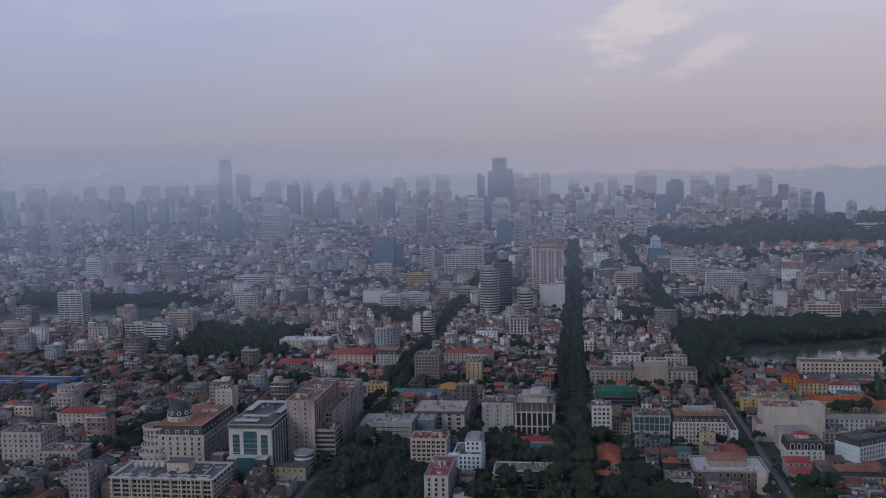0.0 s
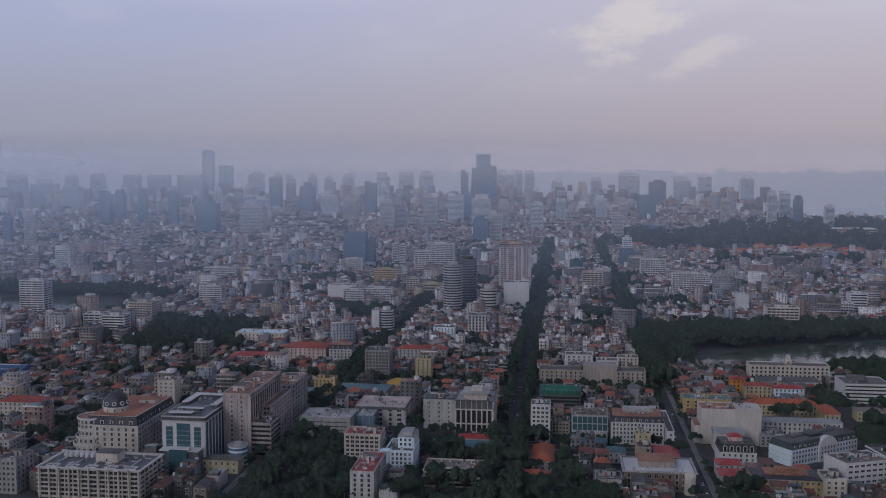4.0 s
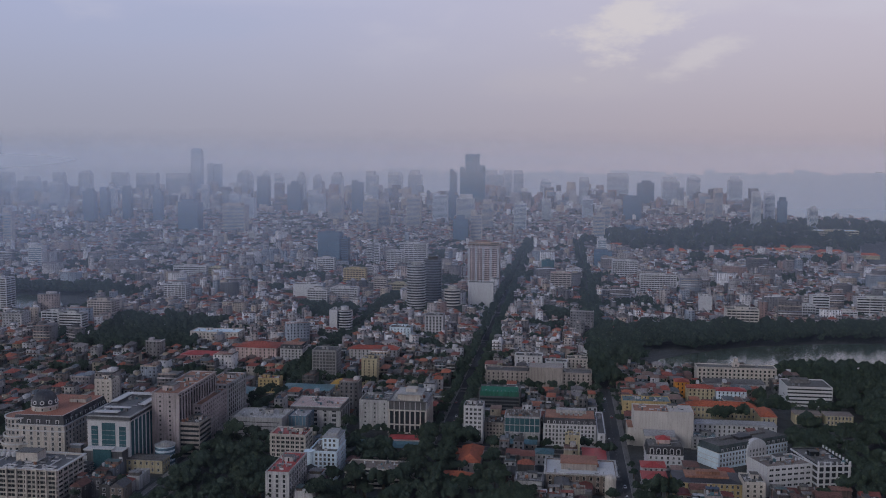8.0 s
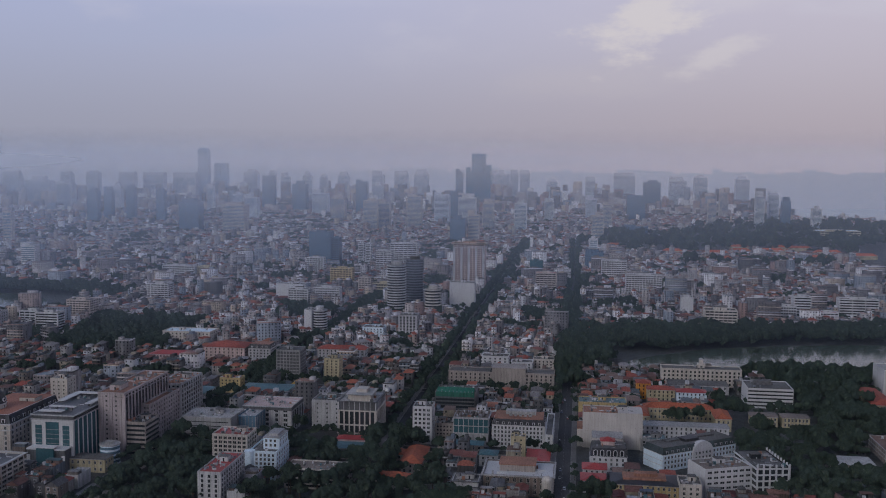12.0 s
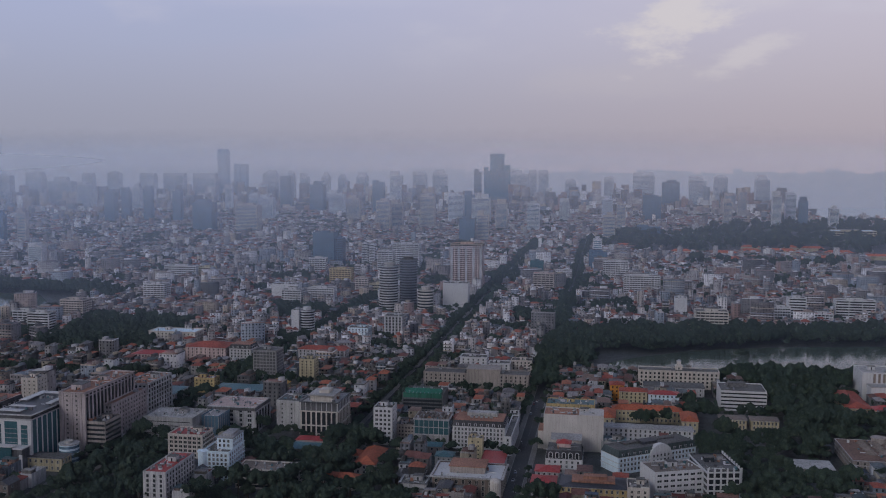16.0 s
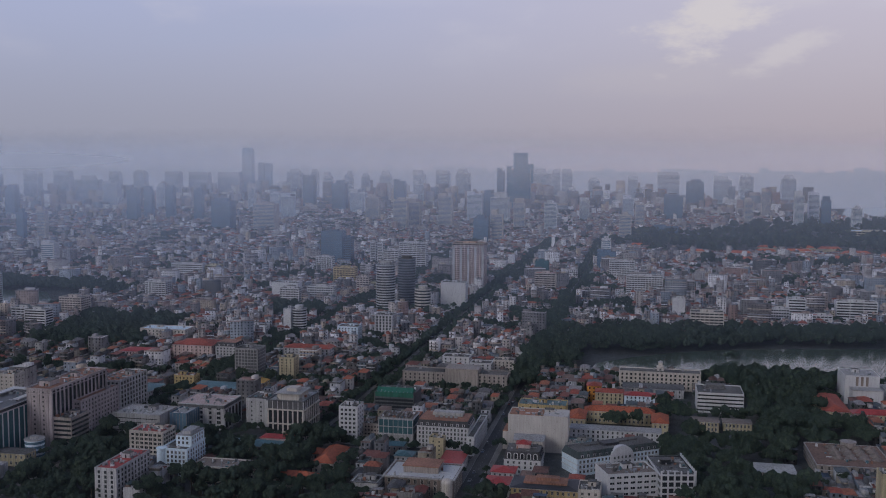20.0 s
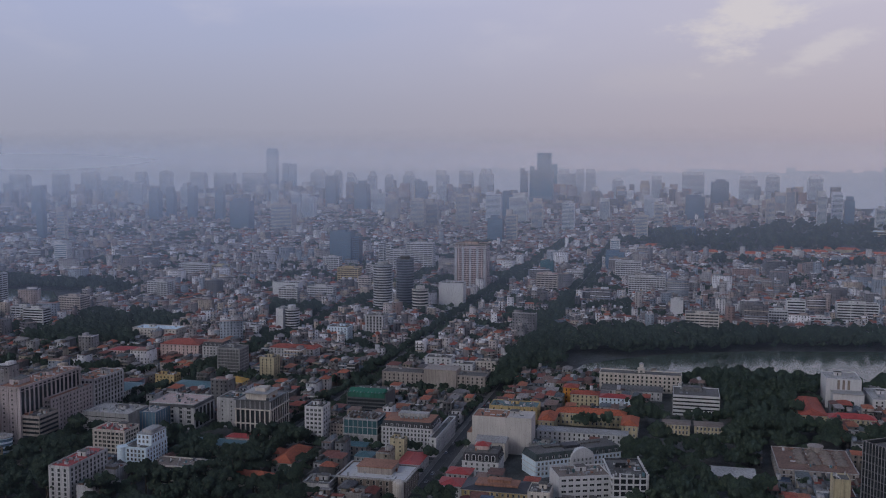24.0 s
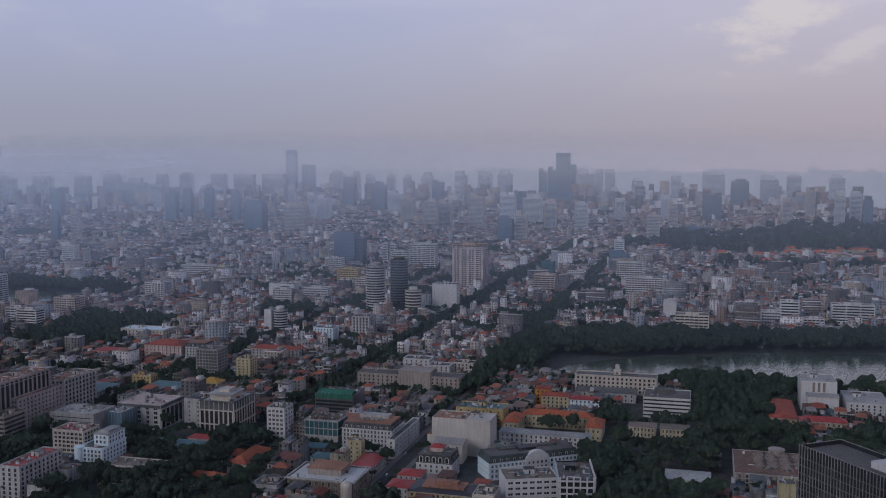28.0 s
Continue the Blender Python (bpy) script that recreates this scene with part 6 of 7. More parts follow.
PARKS = (
    ((236, 640), (262, 590), (300, 600), (330, 640), (326, 690), (326, 780), (262, 776), (240, 770)),
    ((308, 770), (326, 745), (385, 750), (395, 800), (366, 835), (366, 905), (392, 905), (392, 985), (282, 985), (306, 930), (308, 850)),
    ((240, 800), (262, 778), (310, 798), (310, 842), (264, 842), (240, 838)),
    ((110, 985), (172, 985), (182, 1040), (215, 1075), (262, 1110), (364, 1155), (500, 1186), (640, 1220), (760, 1255), (760, 1320), (600, 1290), (440, 1262), (300, 1240), (200, 1200), (130, 1180)),
    ((280, 940), (345, 950), (440, 948), (560, 965), (720, 995), (720, 1038), (560, 1004), (440, 984), (340, 972), (280, 966)),
    ((-430, 975), (-310, 975), (-330, 1160), (-470, 1170)),
    ((-900, 1400), (-830, 1396), (-640, 1400), (-560, 1340), (-520, 1400), (-640, 1470), (-900, 1490)),
    ((-60, 515), (66, 515), (70, 588), (52, 598), (34, 676), (34, 690), (-14, 698), (-10, 588), (-60, 588)),
    ((-52, 612), (-12, 612), (-12, 652), (-52, 652)),
    ((-82, 634), (-60, 634), (-60, 712), (-82, 712)),
    ((-154, 530), (-92, 530), (-92, 612), (-112, 622), (-112, 668), (-154, 672)),
    ((-330, 620), (-292, 630), (-300, 745), (-345, 730)),
    ((-260, 690), (-205, 690), (-205, 745), (-275, 745)),
    ((187, 771), (231, 771), (231, 796), (187, 796)),
    ((126, 560), (150, 560), (150, 598), (126, 605)),
    ((256, 905), (262, 850), (264, 905)),
    ((62, 1240), (112, 1230), (112, 1300), (50, 1310)),
    ((-260, 1210), (-190, 1200), (-180, 1290), (-270, 1300)),
    ((120, 2450), (330, 2310), (480, 2345), (560, 2380), (740, 2350), (850, 2560), (1250, 3000), (1250, 3560), (800, 3560), (600, 3400), (450, 2990), (200, 2860)),
    ((345, 2090), (670, 2070), (620, 1960), (320, 1990)),
    ((440, 600), (560, 600), (580, 880), (505, 870), (430, 830), (398, 790)),
)


def box_of(poly):
    xs, ys = [p[0] for p in poly], [p[1] for p in poly]
    return min(xs), max(xs), min(ys), max(ys)


PARK_BOX = [box_of(p) for p in PARKS]


def in_park(x, y):
    return any(a < x < b and c < y < e and in_poly(x, y, p) for (a, b, c, e), p in zip(PARK_BOX, PARKS))


rng = random.Random(5)
for c, w, a, e in STREETS_Y:
    step = 8.5 if c < 100 else 13
    for s in (-1, 1):
        y = 520.0
        while y < e:
            dense = c < 100 or y > 960
            if dense or rng.random() < 0.35:
                x = c + s * (w / 2 + 1.6 + rng.uniform(-0.6, 0.8))
                if not blocked(x, y, -0.5) and not (c < -100 and s < 0 and y < 612):
                    TREE_SPOTS.append((x + s * 1.2 * (c > -100), y, rng.uniform(0.8, 1.2) * ((1.0 if c < -100 else 0.95) if c < 100 else 0.8)))
            y += step * rng.uniform(0.8, 1.25)
y = 520.0
while y < 700:
    for q in (-7.2, 7.2):
        TREE_SPOTS.append((-4.0 + q + rng.uniform(-0.5, 0.5), y + rng.uniform(-2, 2), rng.uniform(1.25, 1.55)))
    y += rng.uniform(6.5, 8.5)
y = 885.0
while y < 1500:
    for q in (-6.2, 6.2):
        TREE_SPOTS.append((120.0 + q + rng.uniform(-0.5, 0.5), y + rng.uniform(-2, 2), rng.uniform(1.1, 1.45)))
    y += rng.uniform(8, 11)
for c, w, a, e in STREETS_X:
    x = a
    while x < e:
        for s in (-1, 1):
            if rng.random() < 0.7:
                y = c + s * (w / 2 + 1.2)
                if not blocked(x, y, 0.5) and not on_road(x, y, -0.5) and not in_poly(x, y, LAKE):
                    TREE_SPOTS.append((x, y, rng.uniform(0.7, 1.05)))
        x += rng.uniform(7, 12)
for p, (a, b, c, e) in zip(PARKS, PARK_BOX):
    far = c > 1900
    pitch = 26.0 if far else 8.8
    y = c
    while y < e:
        x = a
        while x < b:
            px, py = x + rng.uniform(-0.45, 0.45) * pitch, y + rng.uniform(-0.45, 0.45) * pitch
            if in_poly(px, py, p) and not blocked(px, py, 2.5) and not on_road(px, py, 1.0) and not in_poly(px, py, LAKE) and rng.random() < (0.44 if far else 0.93):
                TREE_SPOTS.append((px, py, rng.choice((0.8, 0.95, 1.1, 1.3, 1.5)) * (1.55 if far else 1.0)))
            x += pitch
        y += pitch
for i in range(9):
    TREE_SPOTS.append((317 + rng.uniform(-9, 9), 1086 + rng.uniform(-4, 4), 0.6))

# ---- houses ----


def visible_strip(y):
    return min(-y * 0.645 - 25, 330 - (y - 60) * 0.85), max(y * 0.312 + 25, 340 + (y - 60) * 0.17 + 15)


def house_proto(seed):
    """A town house with windows, roof and roof clutter, about 7 x 12 m, parented to an empty."""
    rnd = random.Random(seed)
    w, d, fl = rnd.uniform(5.5, 9.5), rnd.uniform(9, 14), rnd.choice((2, 2, 3, 3, 3, 4))
    h = 0.6 + fl * 3.1
    root = thing("town_house", 0, 0, "narrow rendered town house with mixed roof and small windows", "house", group="town houses")
    kind = seed % 4
    if kind in (0, 3):
        z = shell(root, w, d, h + 0.9, HWALL, HROOF, 0.9, 0.25)
        roof_hut(root, 0, d * 0.28, z, w * 0.8, d * 0.3, 2.2, HWALL, HROOF)
        part("water_tank", tank_mesh(), None, root, "", (w * 0.15, -d * 0.2, z), 0, (0.7, 0.7, 0.7))
        roof_clutter(root, w * 0.9, d * 0.5, z, seed, 5)
    else:
        b = MB()
        b.box(-w / 2, w / 2, -d / 2, d / 2, 0, h)
        part("outer_wall", b, HWALL, root)
        part("roof", MB().hip(-w / 2 - 0.4, w / 2 + 0.4, -d / 2 - 0.4, d / 2 + 0.4, h, rnd.uniform(1.6, 2.8), 0, kind == 2), HPITCH, root)
    for i in range(min(fl, 2)):
        me = window_mesh(1.5, 1.5, WHITE, GLASS, "hood")
        part("window", me, None, root, "", (0 if w < 7 else -w / 4, -d / 2 - 0.02, h - 1.7 - i * 3.1))
        if w >= 7:
            part("window", me, None, root, "", (w / 4, -d / 2 - 0.02, h - 1.7 - i * 3.1))
    for i in range(1):
        part("window", window_mesh(1.1, 1.3, WHITE, GLASS), None, root, "", (w / 2 + 0.02, -d * 0.15, h - 1.7 - i * 3.1), 90)
    return root, w, d


PROTOS = [house_proto(s) for s in range(12)]
HOUSE_SPOTS, used = [], [0] * 12
N_THINGS = 205
cells = set()


def taken(x, y, r):
    gx, gy = int(x // 8), int(y // 8)
    for i in (-1, 0, 1):
        for j in (-1, 0, 1):
            if (gx + i, gy + j) in cells:
                return True
    return False


made, first = 0, True
y = 548.0
row = 0
rng = random.Random(11)
near_rest, near_big = [], []
while y < 1010:
    lo, hi = visible_strip(y)
    x = lo
    while x < hi:
        k = rng.randrange(12)
        proto, w, d = PROTOS[k]
        s = rng.uniform(0.9, 1.2)
        cx, cy = x + w * s / 2, y + rng.uniform(-1, 1)
        ok = not on_road(cx, cy, 8.0) and not in_park(cx, cy) and not in_poly(cx, cy, LAKE) and not blocked(cx, cy, max(w, d) * s / 2 - 0.5)
        if ok and rng.random() < 0.95:
            near = y < 760 or (y < 900 and -330 < x < 150)
            wide = max(w, d) * s / 2 + 4.5
            if y > 640 and cx < -60 and rng.random() < 0.045 and not blocked(cx + 4, cy + 4, wide + 3) and not in_park(cx + 12, cy) and not on_road(cx + 8, cy, 14.0):
                near_big.append((cx + 4, cy + 3, w * s + 8, d * s + 3))
                keep_clear(cx + 4 - w * s / 2 - 4, cx + 4 + w * s / 2 + 4, cy + 3 - d * s / 2 - 1.5, cy + 3 + d * s / 2 + 1.5)
                x += 8
            elif near and made < N_THINGS:
                m = Matrix.Translation((cx, cy, 0)) @ Matrix.Rotation(radians(rng.choice((0, 0, 0, 0, 90, 180))), 4, "Z") @ Matrix.Diagonal((s, s * rng.uniform(0.9, 1.1), rng.uniform(0.8, 1.1), 1))
                if used[k] == 0:
                    proto.matrix_basis = m
                else:
                    HOUSE_SPOTS.append((k, m))
                used[k] += 1
                made += 1
            else:
                near_rest.append((cx, cy, w * s, d * s))
            if rng.random() < 0.58:
                TREE_SPOTS.append((cx, cy - d * s / 2 - 1.5, rng.uniform(0.55, 1.0)))
        x += w * s + rng.choice((0.05, 0.1, 0.4, 3.0))
    row += 1
    y += 13.5 if row % 2 else 16.0
for k, m in HOUSE_SPOTS:
    copy_thing(PROTOS[k][0], m)
for k in range(12):
    if used[k] == 0:
        for o in (*PROTOS[k][0].children_recursive, PROTOS[k][0]):
            bpy.data.objects.remove(o)

# the rest of the city, joined
BOXF = np.array(((0, 1, 5, 4), (1, 2, 6, 5), (2, 3, 7, 6), (3, 0, 4, 7), (4, 5, 6, 7)))


def spun(v, rows):
    """Turns each block of eight vertices about its house's centre."""
    a = np.array(rows, dtype=np.float64)
    if a.shape[1] < 9:
        return v
    cx, cy, q = (np.repeat(a[:, i], 8) for i in (6, 7, 8))
    x, y = v[:, 0] - cx, v[:, 1] - cy
    c, s = np.cos(q), np.sin(q)
    return np.stack((cx + c * x - s * y, cy + s * x + c * y, v[:, 2]), 1)


def stack(rows):
    """Boxes (x0, x1, y0, y1, z0, z1 and, where turned, centre and angle), open below: one array of vertices, one of quads."""
    a = np.array(rows, dtype=np.float64)
    x0, x1, y0, y1, z0, z1 = a.T[:6]
    v = np.stack([np.stack(p, 1) for p in ((x0, y0, z0), (x1, y0, z0), (x1, y1, z0), (x0, y1, z0), (x0, y0, z1), (x1, y0, z1), (x1, y1, z1), (x0, y1, z1))], 1).reshape(-1, 3)
    f = (BOXF[None] + 8 * np.arange(len(a))[:, None, None]).reshape(-1, 4)
    return spun(v, rows), f


def pitched(rows):
    """Pitched roofs (x0, x1, y0, y1, z, rise, ...) with the ridge along x."""
    a = np.array(rows, dtype=np.float64)
    x0, x1, y0, y1, z, r = a.T[:6]
    g = np.minimum((y1 - y0) * 0.35, (x1 - x0) * 0.45)
    m = (y0 + y1) / 2
    v = np.stack([np.stack(p, 1) for p in ((x0, y0, z), (x1, y0, z), (x1, y1, z), (x0, y1, z), (x0 + g, m, z + r), (x1 - g, m, z + r), (x1 - g, m + 0.05, z + r), (x0 + g, m + 0.05, z + r))], 1).reshape(-1, 3)
    f = (BOXF[None] + 8 * np.arange(len(a))[:, None, None]).reshape(-1, 4)
    return spun(v, rows), f


def district_angle(x, y):
    """Lanes of each quarter run their own way."""
    if y < 1000:
        return 0.0
    r = random.Random(int(x // 170) * 7919 + int(y // 170) * 104729)
    return radians(r.choice((0, 0, 4, -6, 12, -14, 24, -28, 38)))


def city(name, label, spots, detail, seed, render=SWALL, tall=False, top=SROOF):
    rnd = random.Random(seed)
    walls, roofs, pit, glass, steel = [], [], [], [], []
    for cx, cy, w, d in spots:
        roll = rnd.random()
        h = (5.5 + 10 * rnd.random() ** 1.2 if cy < 1300 else 5 + 7 * rnd.random()) if roll < 0.82 else rnd.uniform(12, 22)
        if (roll > 0.955 and w > 9) or w > 24:
            h = rnd.uniform(20, 34)
        if cy < 1010 and not tall:
            h = 5.5 + 6 * rnd.random() if roll < 0.9 or cx > 125 else rnd.uniform(11, 17)
        h = min(h, 3.2 * w)
        if tall:
            h = rnd.uniform(16, 28)
        x0, x1, y0, y1 = cx - w / 2, cx + w / 2, cy - d / 2, cy + d / 2
        spin = (cx, cy, district_angle(cx, cy))
        k0 = (len(walls), len(roofs), len(pit), len(glass), len(steel))
        kind = rnd.random()
        walls.append((x0, x1, y0, y1, 0, h))
        if kind < 0.45 or h > 16:
            t = 0.3
            roofs.append((x0 + t, x1 - t, y0 + t, y1 - t, h - 0.3, h + 0.06))
            if detail:
                walls.append((x0, x1, y0, y0 + t, h - 0.2, h + 0.9))
                walls.append((x1 - t, x1, y0 + t, y1, h - 0.2, h + 0.9))
            u = rnd.uniform(0.3, 0.6)
            q = rnd.choice((0, 1))
            hx0 = x0 + q * (1 - u) * w * 0.9 + 0.3
            walls.append((hx0, hx0 + w * u * 0.8, cy, y1 - 0.4, h, h + rnd.uniform(2.0, 2.8)))
            if detail > 1 and rnd.random() < 0.22:
                tx = rnd.uniform(x0 + 1, x1 - 2)
                steel.append((tx, tx + 1.3, y0 + 1, y0 + 1.9, h, h + 1.2))
        else:
            pit.append((x0 - 0.4, x1 + 0.4, y0 - 0.4, y1 + 0.4, h, rnd.uniform(1.2, 2.8)))
        if detail:
            fl = int(h / 3.2)
            nf = max(1, int(w / 3.2))
            ns = max(1, int(d / 4.5)) if detail > 1 else 1
            for i in range(fl):
                z = h - 2.3 - i * 3.2
                if z < 0.4 or (detail < 2 and i > 3):
                    break
                for j in range(nf):
                    if rnd.random() < 0.85:
                        u = x0 + (j + 0.5) * w / nf
                        glass.append((u - 0.62, u + 0.62, y0 - 0.05, y0 - 0.05, z, z + 1.55))
                for j in range(ns):
                    if rnd.random() < 0.45:
                        u = y0 + (j + 0.5) * d / ns
                        glass.append((x1 + 0.05, x1 + 0.05, u - 0.5, u + 0.5, z, z + 1.35))
            if rnd.random() < 0.3:
                for i in range(1, fl):
                    walls.append((x0 - 0.1, x1 + 0.1, y0 - 0.9, y0 + 0.1, h - 3.2 * i, h - 3.2 * i + 0.9))
        for group, k in zip((walls, roofs, pit, glass, steel), k0):
            for i in range(k, len(group)):
                group[i] = (*group[i], *spin)
    chunks = [(*stack(walls), 0), (*stack(roofs), 1)]
    if pit:
        chunks.append((*pitched(pit), 4))
    if glass:
        gv, gf = stack(glass)
        side = np.array([g[0] == g[1] for g in glass])
        chunks.append((gv, np.where(side[:, None], gf[1::5], gf[0::5]), 2))
    if steel:
        chunks.append((*stack(steel), 3))
    tagged(new(name, mesh_arrays(name, chunks, [render, top, GLASS, STEEL, SPITCH])), label, "houses", kind="stuff")


city("houses", "packed town houses with mixed flat and red roofs", near_rest, 2, 21, NWALL, top=NROOF)
city("apartment_blocks", "pale concrete apartment blocks among lower houses", near_big, 2, 22, MWALL, True)
BANDS = ((1010, 1500), (1500, 2100), (2100, 3000), (3000, 4720))


def far_city(name, label, spots, seed):
    """Low houses too far off for windows: each a box under a flat or pitched roof."""
    rng = np.random.default_rng(seed)
    a = np.array(spots)
    n = len(a)
    u = rng.random(n)
    h = np.where(u < 0.82, 4.5 + 5 * rng.random(n), np.where(u < 0.975, rng.uniform(8, 14, n), rng.uniform(14, 30, n)))
    spin = np.array([district_angle(x, y) for x, y in a[:, :2]])
    x0, x1, y0, y1 = a[:, 0] - a[:, 2] / 2, a[:, 0] + a[:, 2] / 2, a[:, 1] - a[:, 3] / 2, a[:, 1] + a[:, 3] / 2
    body = np.stack((x0, x1, y0, y1, h * 0, h, a[:, 0], a[:, 1], spin), 1)
    v, f = stack(body)
    f = f.reshape(n, 5, 4)
    tilt = (rng.random(n) < 0.42) & (h < 13)
    chunks = [(v, f[:, :4].reshape(-1, 4), 0), (v[:0], f[~tilt, 4] - len(v), 1)]
    if tilt.any():
        t = body[tilt]
        t = np.stack((t[:, 0] - 0.4, t[:, 1] + 0.4, t[:, 2] - 0.4, t[:, 3] + 0.4, t[:, 5], rng.uniform(1.2, 2.6, len(t)), t[:, 6], t[:, 7], t[:, 8]), 1)
        chunks.append((*pitched(t), 2))
    hut = (~tilt) & (rng.random(n) < 0.5)
    t = body[hut]
    k = rng.uniform(0.35, 0.7, len(t))
    chunks.append((*stack(np.stack((t[:, 0] + 0.3, t[:, 0] + 0.3 + (t[:, 1] - t[:, 0]) * k, t[:, 7], t[:, 3] - 0.3, t[:, 5], t[:, 5] + rng.uniform(2, 3, len(t)), t[:, 6], t[:, 7], t[:, 8]), 1)), 0))
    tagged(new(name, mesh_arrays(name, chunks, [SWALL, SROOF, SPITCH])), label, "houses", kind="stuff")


rng = random.Random(17)
for bi, (ya, yb) in enumerate(BANDS):
    spots, y = [], float(ya)
    feet = [q for q in FOOT if q[3] > ya - 40 and q[2] < yb + 40]
    while y < yb:
        pitch = 7.4 + 0.0019 * y
        lo, hi = visible_strip(y)
        x = lo
        row_feet = [q for q in feet if q[3] > y - 25 and q[2] < y + 25]
        while x < hi:
            w, d = pitch * rng.uniform(0.42, 1.0), pitch * rng.uniform(0.8, 1.5)
            cx, cy = x + w / 2, y + rng.uniform(-0.5, 0.5) * pitch
            wet = (cy < 1320 and any(in_poly(cx + q, cy - q, LAKE) for q in (-9, 0, 9))) or (cy < 1410 and -860 < cx < -575 and cy > 1195) or (cy > 3930 and cx > 990)
            pad = w / 2 - 1
            if not wet and not in_park(cx, cy) and not on_road(cx, cy, 4.5 + w / 2) and not any(p0 - pad < cx < p1 + pad and p2 - pad < cy < p3 + pad for p0, p1, p2, p3 in row_feet) and rng.random() < 0.94:
                green = noise.noise((cx / 85, cy / 60, 3.3)) + 0.35 * noise.noise((cx / 30, cy / 22, 7.7))
                if green > (0.24 if y < 2100 else 0.33):
                    if y < 2600 or rng.random() < 0.5:
                        TREE_SPOTS.append((cx, cy, rng.uniform(0.7, 1.1)))
                    x += 9 if y < 2100 else 13
                    continue
                if rng.random() < (0.06 if y < 2100 else 0.03) and not blocked(cx, cy, w * 1.3):
                    w, d = w * rng.uniform(1.7, 3.4), d * 1.15
                spots.append((cx, cy, w, d))
                if y < 2100 and rng.random() < 0.14:
                    TREE_SPOTS.append((cx + w * 0.5, cy - d * 0.5, rng.uniform(0.5, 0.9)))
            x += w + rng.choice((0.1, 0.1, 0.5, pitch * 0.3))
        y += pitch * 1.28
    if bi < 2:
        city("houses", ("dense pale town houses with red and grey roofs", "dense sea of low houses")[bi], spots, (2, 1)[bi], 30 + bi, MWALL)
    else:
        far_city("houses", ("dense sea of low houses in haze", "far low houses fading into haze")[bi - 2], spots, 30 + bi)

# mid-rise edge of the far city
rng = random.Random(23)
edge = []
for i in range(1500):
    a, r = radians(rng.uniform(-50, 22)), rng.uniform(4150, 4790)
    x, y = 160 + r * math.sin(a), r * math.cos(a)
    if x > 950 and y > 3900:
        continue
    w, d = rng.uniform(14, 46), rng.uniform(12, 20)
    if not blocked(x, y, w / 2):
        edge.append((x - w / 2, x + w / 2, y - d / 2, y + d / 2, 0, rng.uniform(8, 34) + (r - 4150) * rng.uniform(0.02, 0.17)))
for i in range(130):
    x, w = rng.uniform(1230, 2500), rng.uniform(14, 60)
    edge.append((x - w / 2, x + w / 2, 5136, 5136 + rng.uniform(10, 18), 0, 8 + 50 * rng.random() ** 3))
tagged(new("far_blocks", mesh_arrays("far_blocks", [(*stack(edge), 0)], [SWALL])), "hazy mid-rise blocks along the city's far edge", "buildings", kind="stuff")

# trees: the nearest as things, the rest joined
TREE_SPOTS.sort(key=lambda q: (q[0] - 100) ** 2 * 0.5 + (q[1] - 500) ** 2)
rng = random.Random(3)
chunks_near, chunks_far = [], []
for i, (x, y, s) in enumerate(TREE_SPOTS):
    k = rng.randrange(6)
    a = rng.uniform(0, 2 * math.pi)
    sz = s * rng.uniform(0.9, 1.15)
    if i < 260:
        t_ob = new("tree", TREE_MESH[k][0])
        tagged(t_ob, "broad dark green street tree with uneven crown", "tree", "city trees")
        t_ob.matrix_basis = Matrix.Translation((x, y, 0)) @ Matrix.Rotation(a, 4, "Z") @ Matrix.Diagonal((s, s, sz, 1))
        part("crown", TREE_MESH[k][1], None, t_ob)
        continue
    lv, lf, cv, cf = TREES[k] if y < 800 else MID_TREES[k % 4] if y < 1500 else FAR_TREES[k % 4]
    c, q = math.cos(a), math.sin(a)
    R = np.array(((c, -q, 0), (q, c, 0), (0, 0, 1))).T * np.array((s, s, sz))
    for v, f, mi in ((lv, lf, 0), (cv, cf, 1)):
        (chunks_near if y < 1150 else chunks_far).append((v @ R + np.array((x, y, 0)), f, mi))
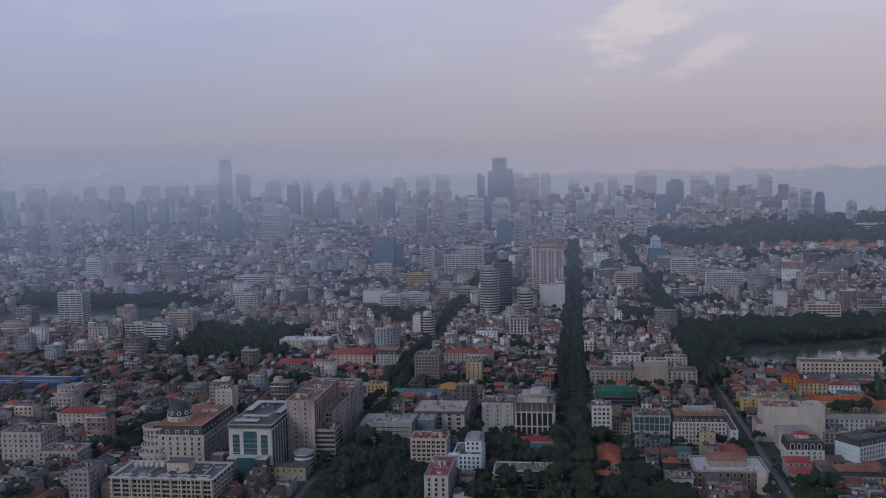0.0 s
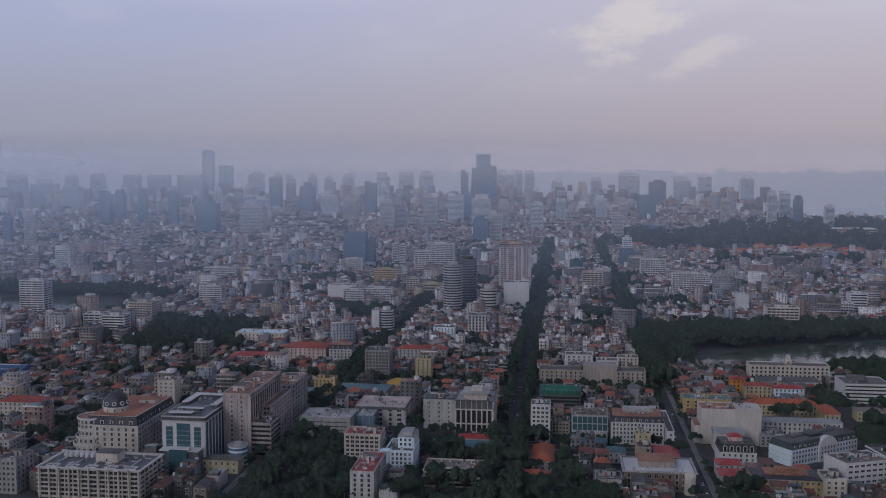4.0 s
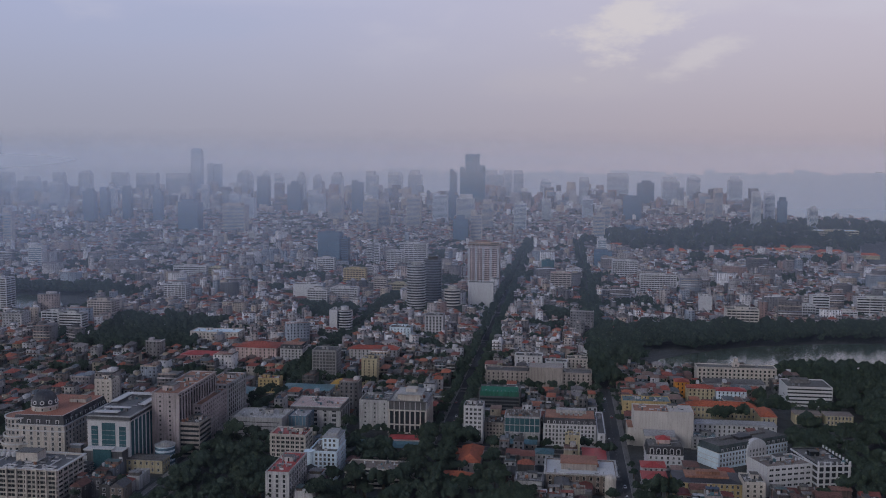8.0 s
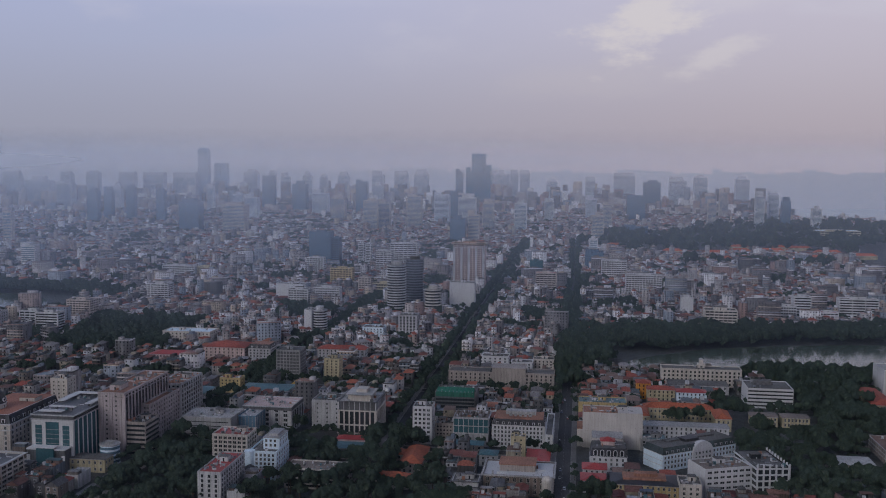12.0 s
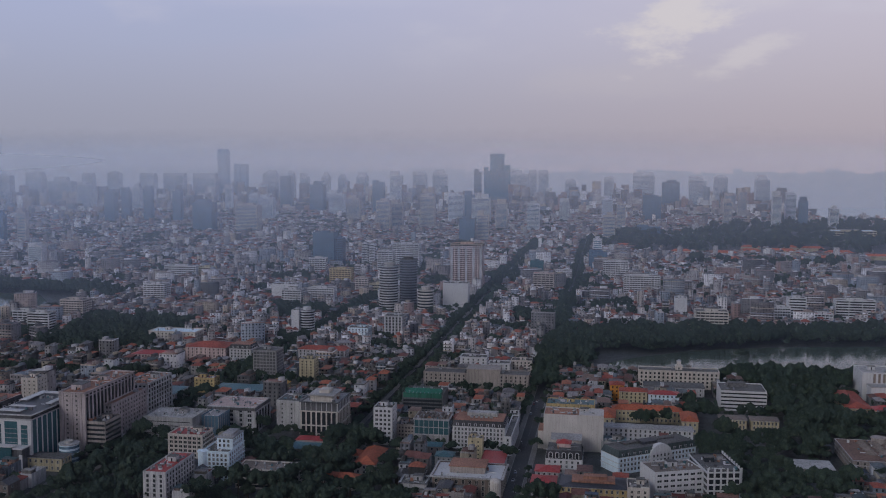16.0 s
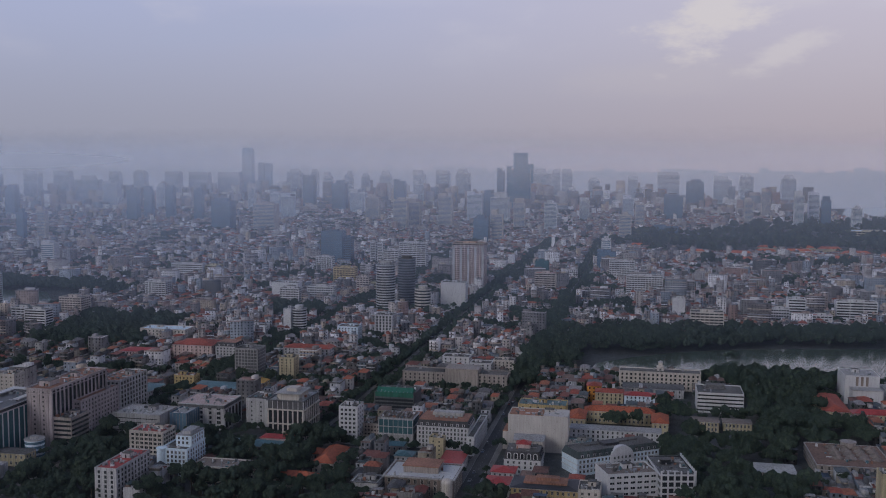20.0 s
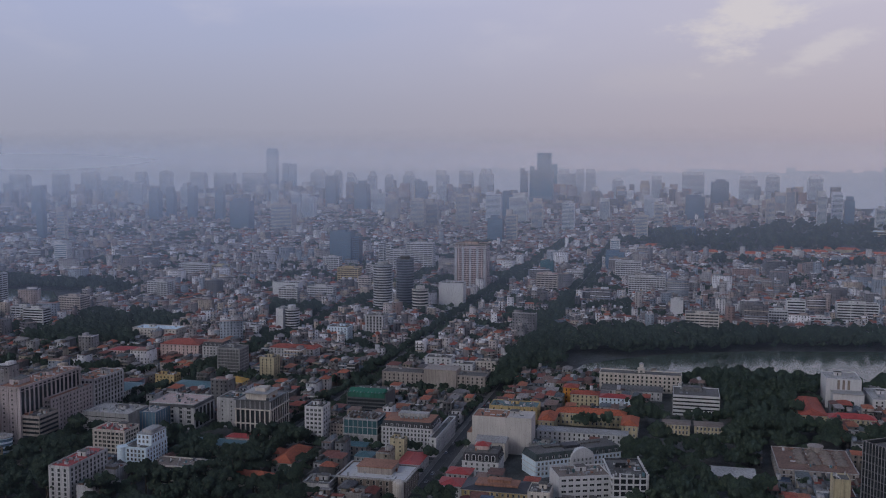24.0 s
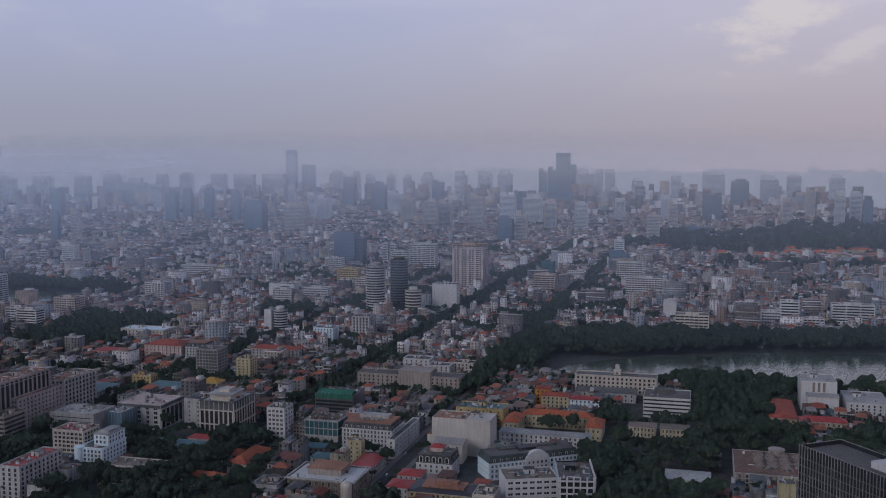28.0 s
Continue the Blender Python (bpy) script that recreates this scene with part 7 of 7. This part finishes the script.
for nm, ch, lb in (("trees", chunks_near, "dense dark green tree canopy along streets and lake"), ("trees", chunks_far, "distant dark green park trees")):
    if ch:
        tagged(new(nm, mesh_arrays(nm, ch, [LEAF, LEAFC])), lb, "trees", kind="stuff")

# ---- cars on the two open streets ----
CAR_PAINT = material("car_paint", (0.4, 0.4, 0.4), rough=0.3, grime=0.1, palette=((0.62, 0.63, 0.65), (0.05, 0.05, 0.055), (0.30, 0.31, 0.33), (0.62, 0.63, 0.65), (0.25, 0.04, 0.04), (0.10, 0.13, 0.2)), source="object", spec=0.5)
body = MB().prism([(-0.88, -2.15), (0.88, -2.15), (0.9, 2.1), (-0.9, 2.1)], 0.28, 0.86)
cabin = MB().taper(-0.8, 0.8, -1.5, 1.2, 0.86, 1.45, 0.28, 0, 1)
wheel = MB()
k = 12
for x in (-0.1, 0.1):
    wheel.v.extend((x, 0.32 * math.cos(2 * math.pi * i / k), 0.32 * math.sin(2 * math.pi * i / k)) for i in range(k))
wheel.f = [(i, (i + 1) % k, k + (i + 1) % k, k + i) for i in range(k)] + [tuple(range(k))[::-1], tuple(range(k, 2 * k))]
wheel.m = [0] * (k + 2)
BODY, CABIN, WHEEL = body.mesh("car", [CAR_PAINT]), cabin.mesh("cabin", [GLASS, CAR_PAINT]), wheel.mesh("wheel", [DARKG])
rng = random.Random(77)
for i in range(18):
    x, s = rng.choice(((120.0, 1), (120.0, 1), (-4.0, 1)))[0], rng.choice((-1, 1))
    y = 600 + i * 17 + rng.uniform(-5, 5)
    if abs(y - 688) < 8 or abs(y - 868) < 8:
        y += 16
    car = tagged(new("car", BODY), "small parked or waiting car on the asphalt street", "car", "cars in the street")
    car.matrix_basis = Matrix.Translation((x + s * rng.choice((1.6, 3.6)), y, 0.045)) @ Matrix.Rotation(0 if s > 0 else math.pi, 4, "Z")
    part("cabin", CABIN, None, car)
    for wx in (-0.82, 0.82):
        for wy in (-1.35, 1.35):
            part("wheel", WHEEL, None, car, "", (wx, wy, 0.32))
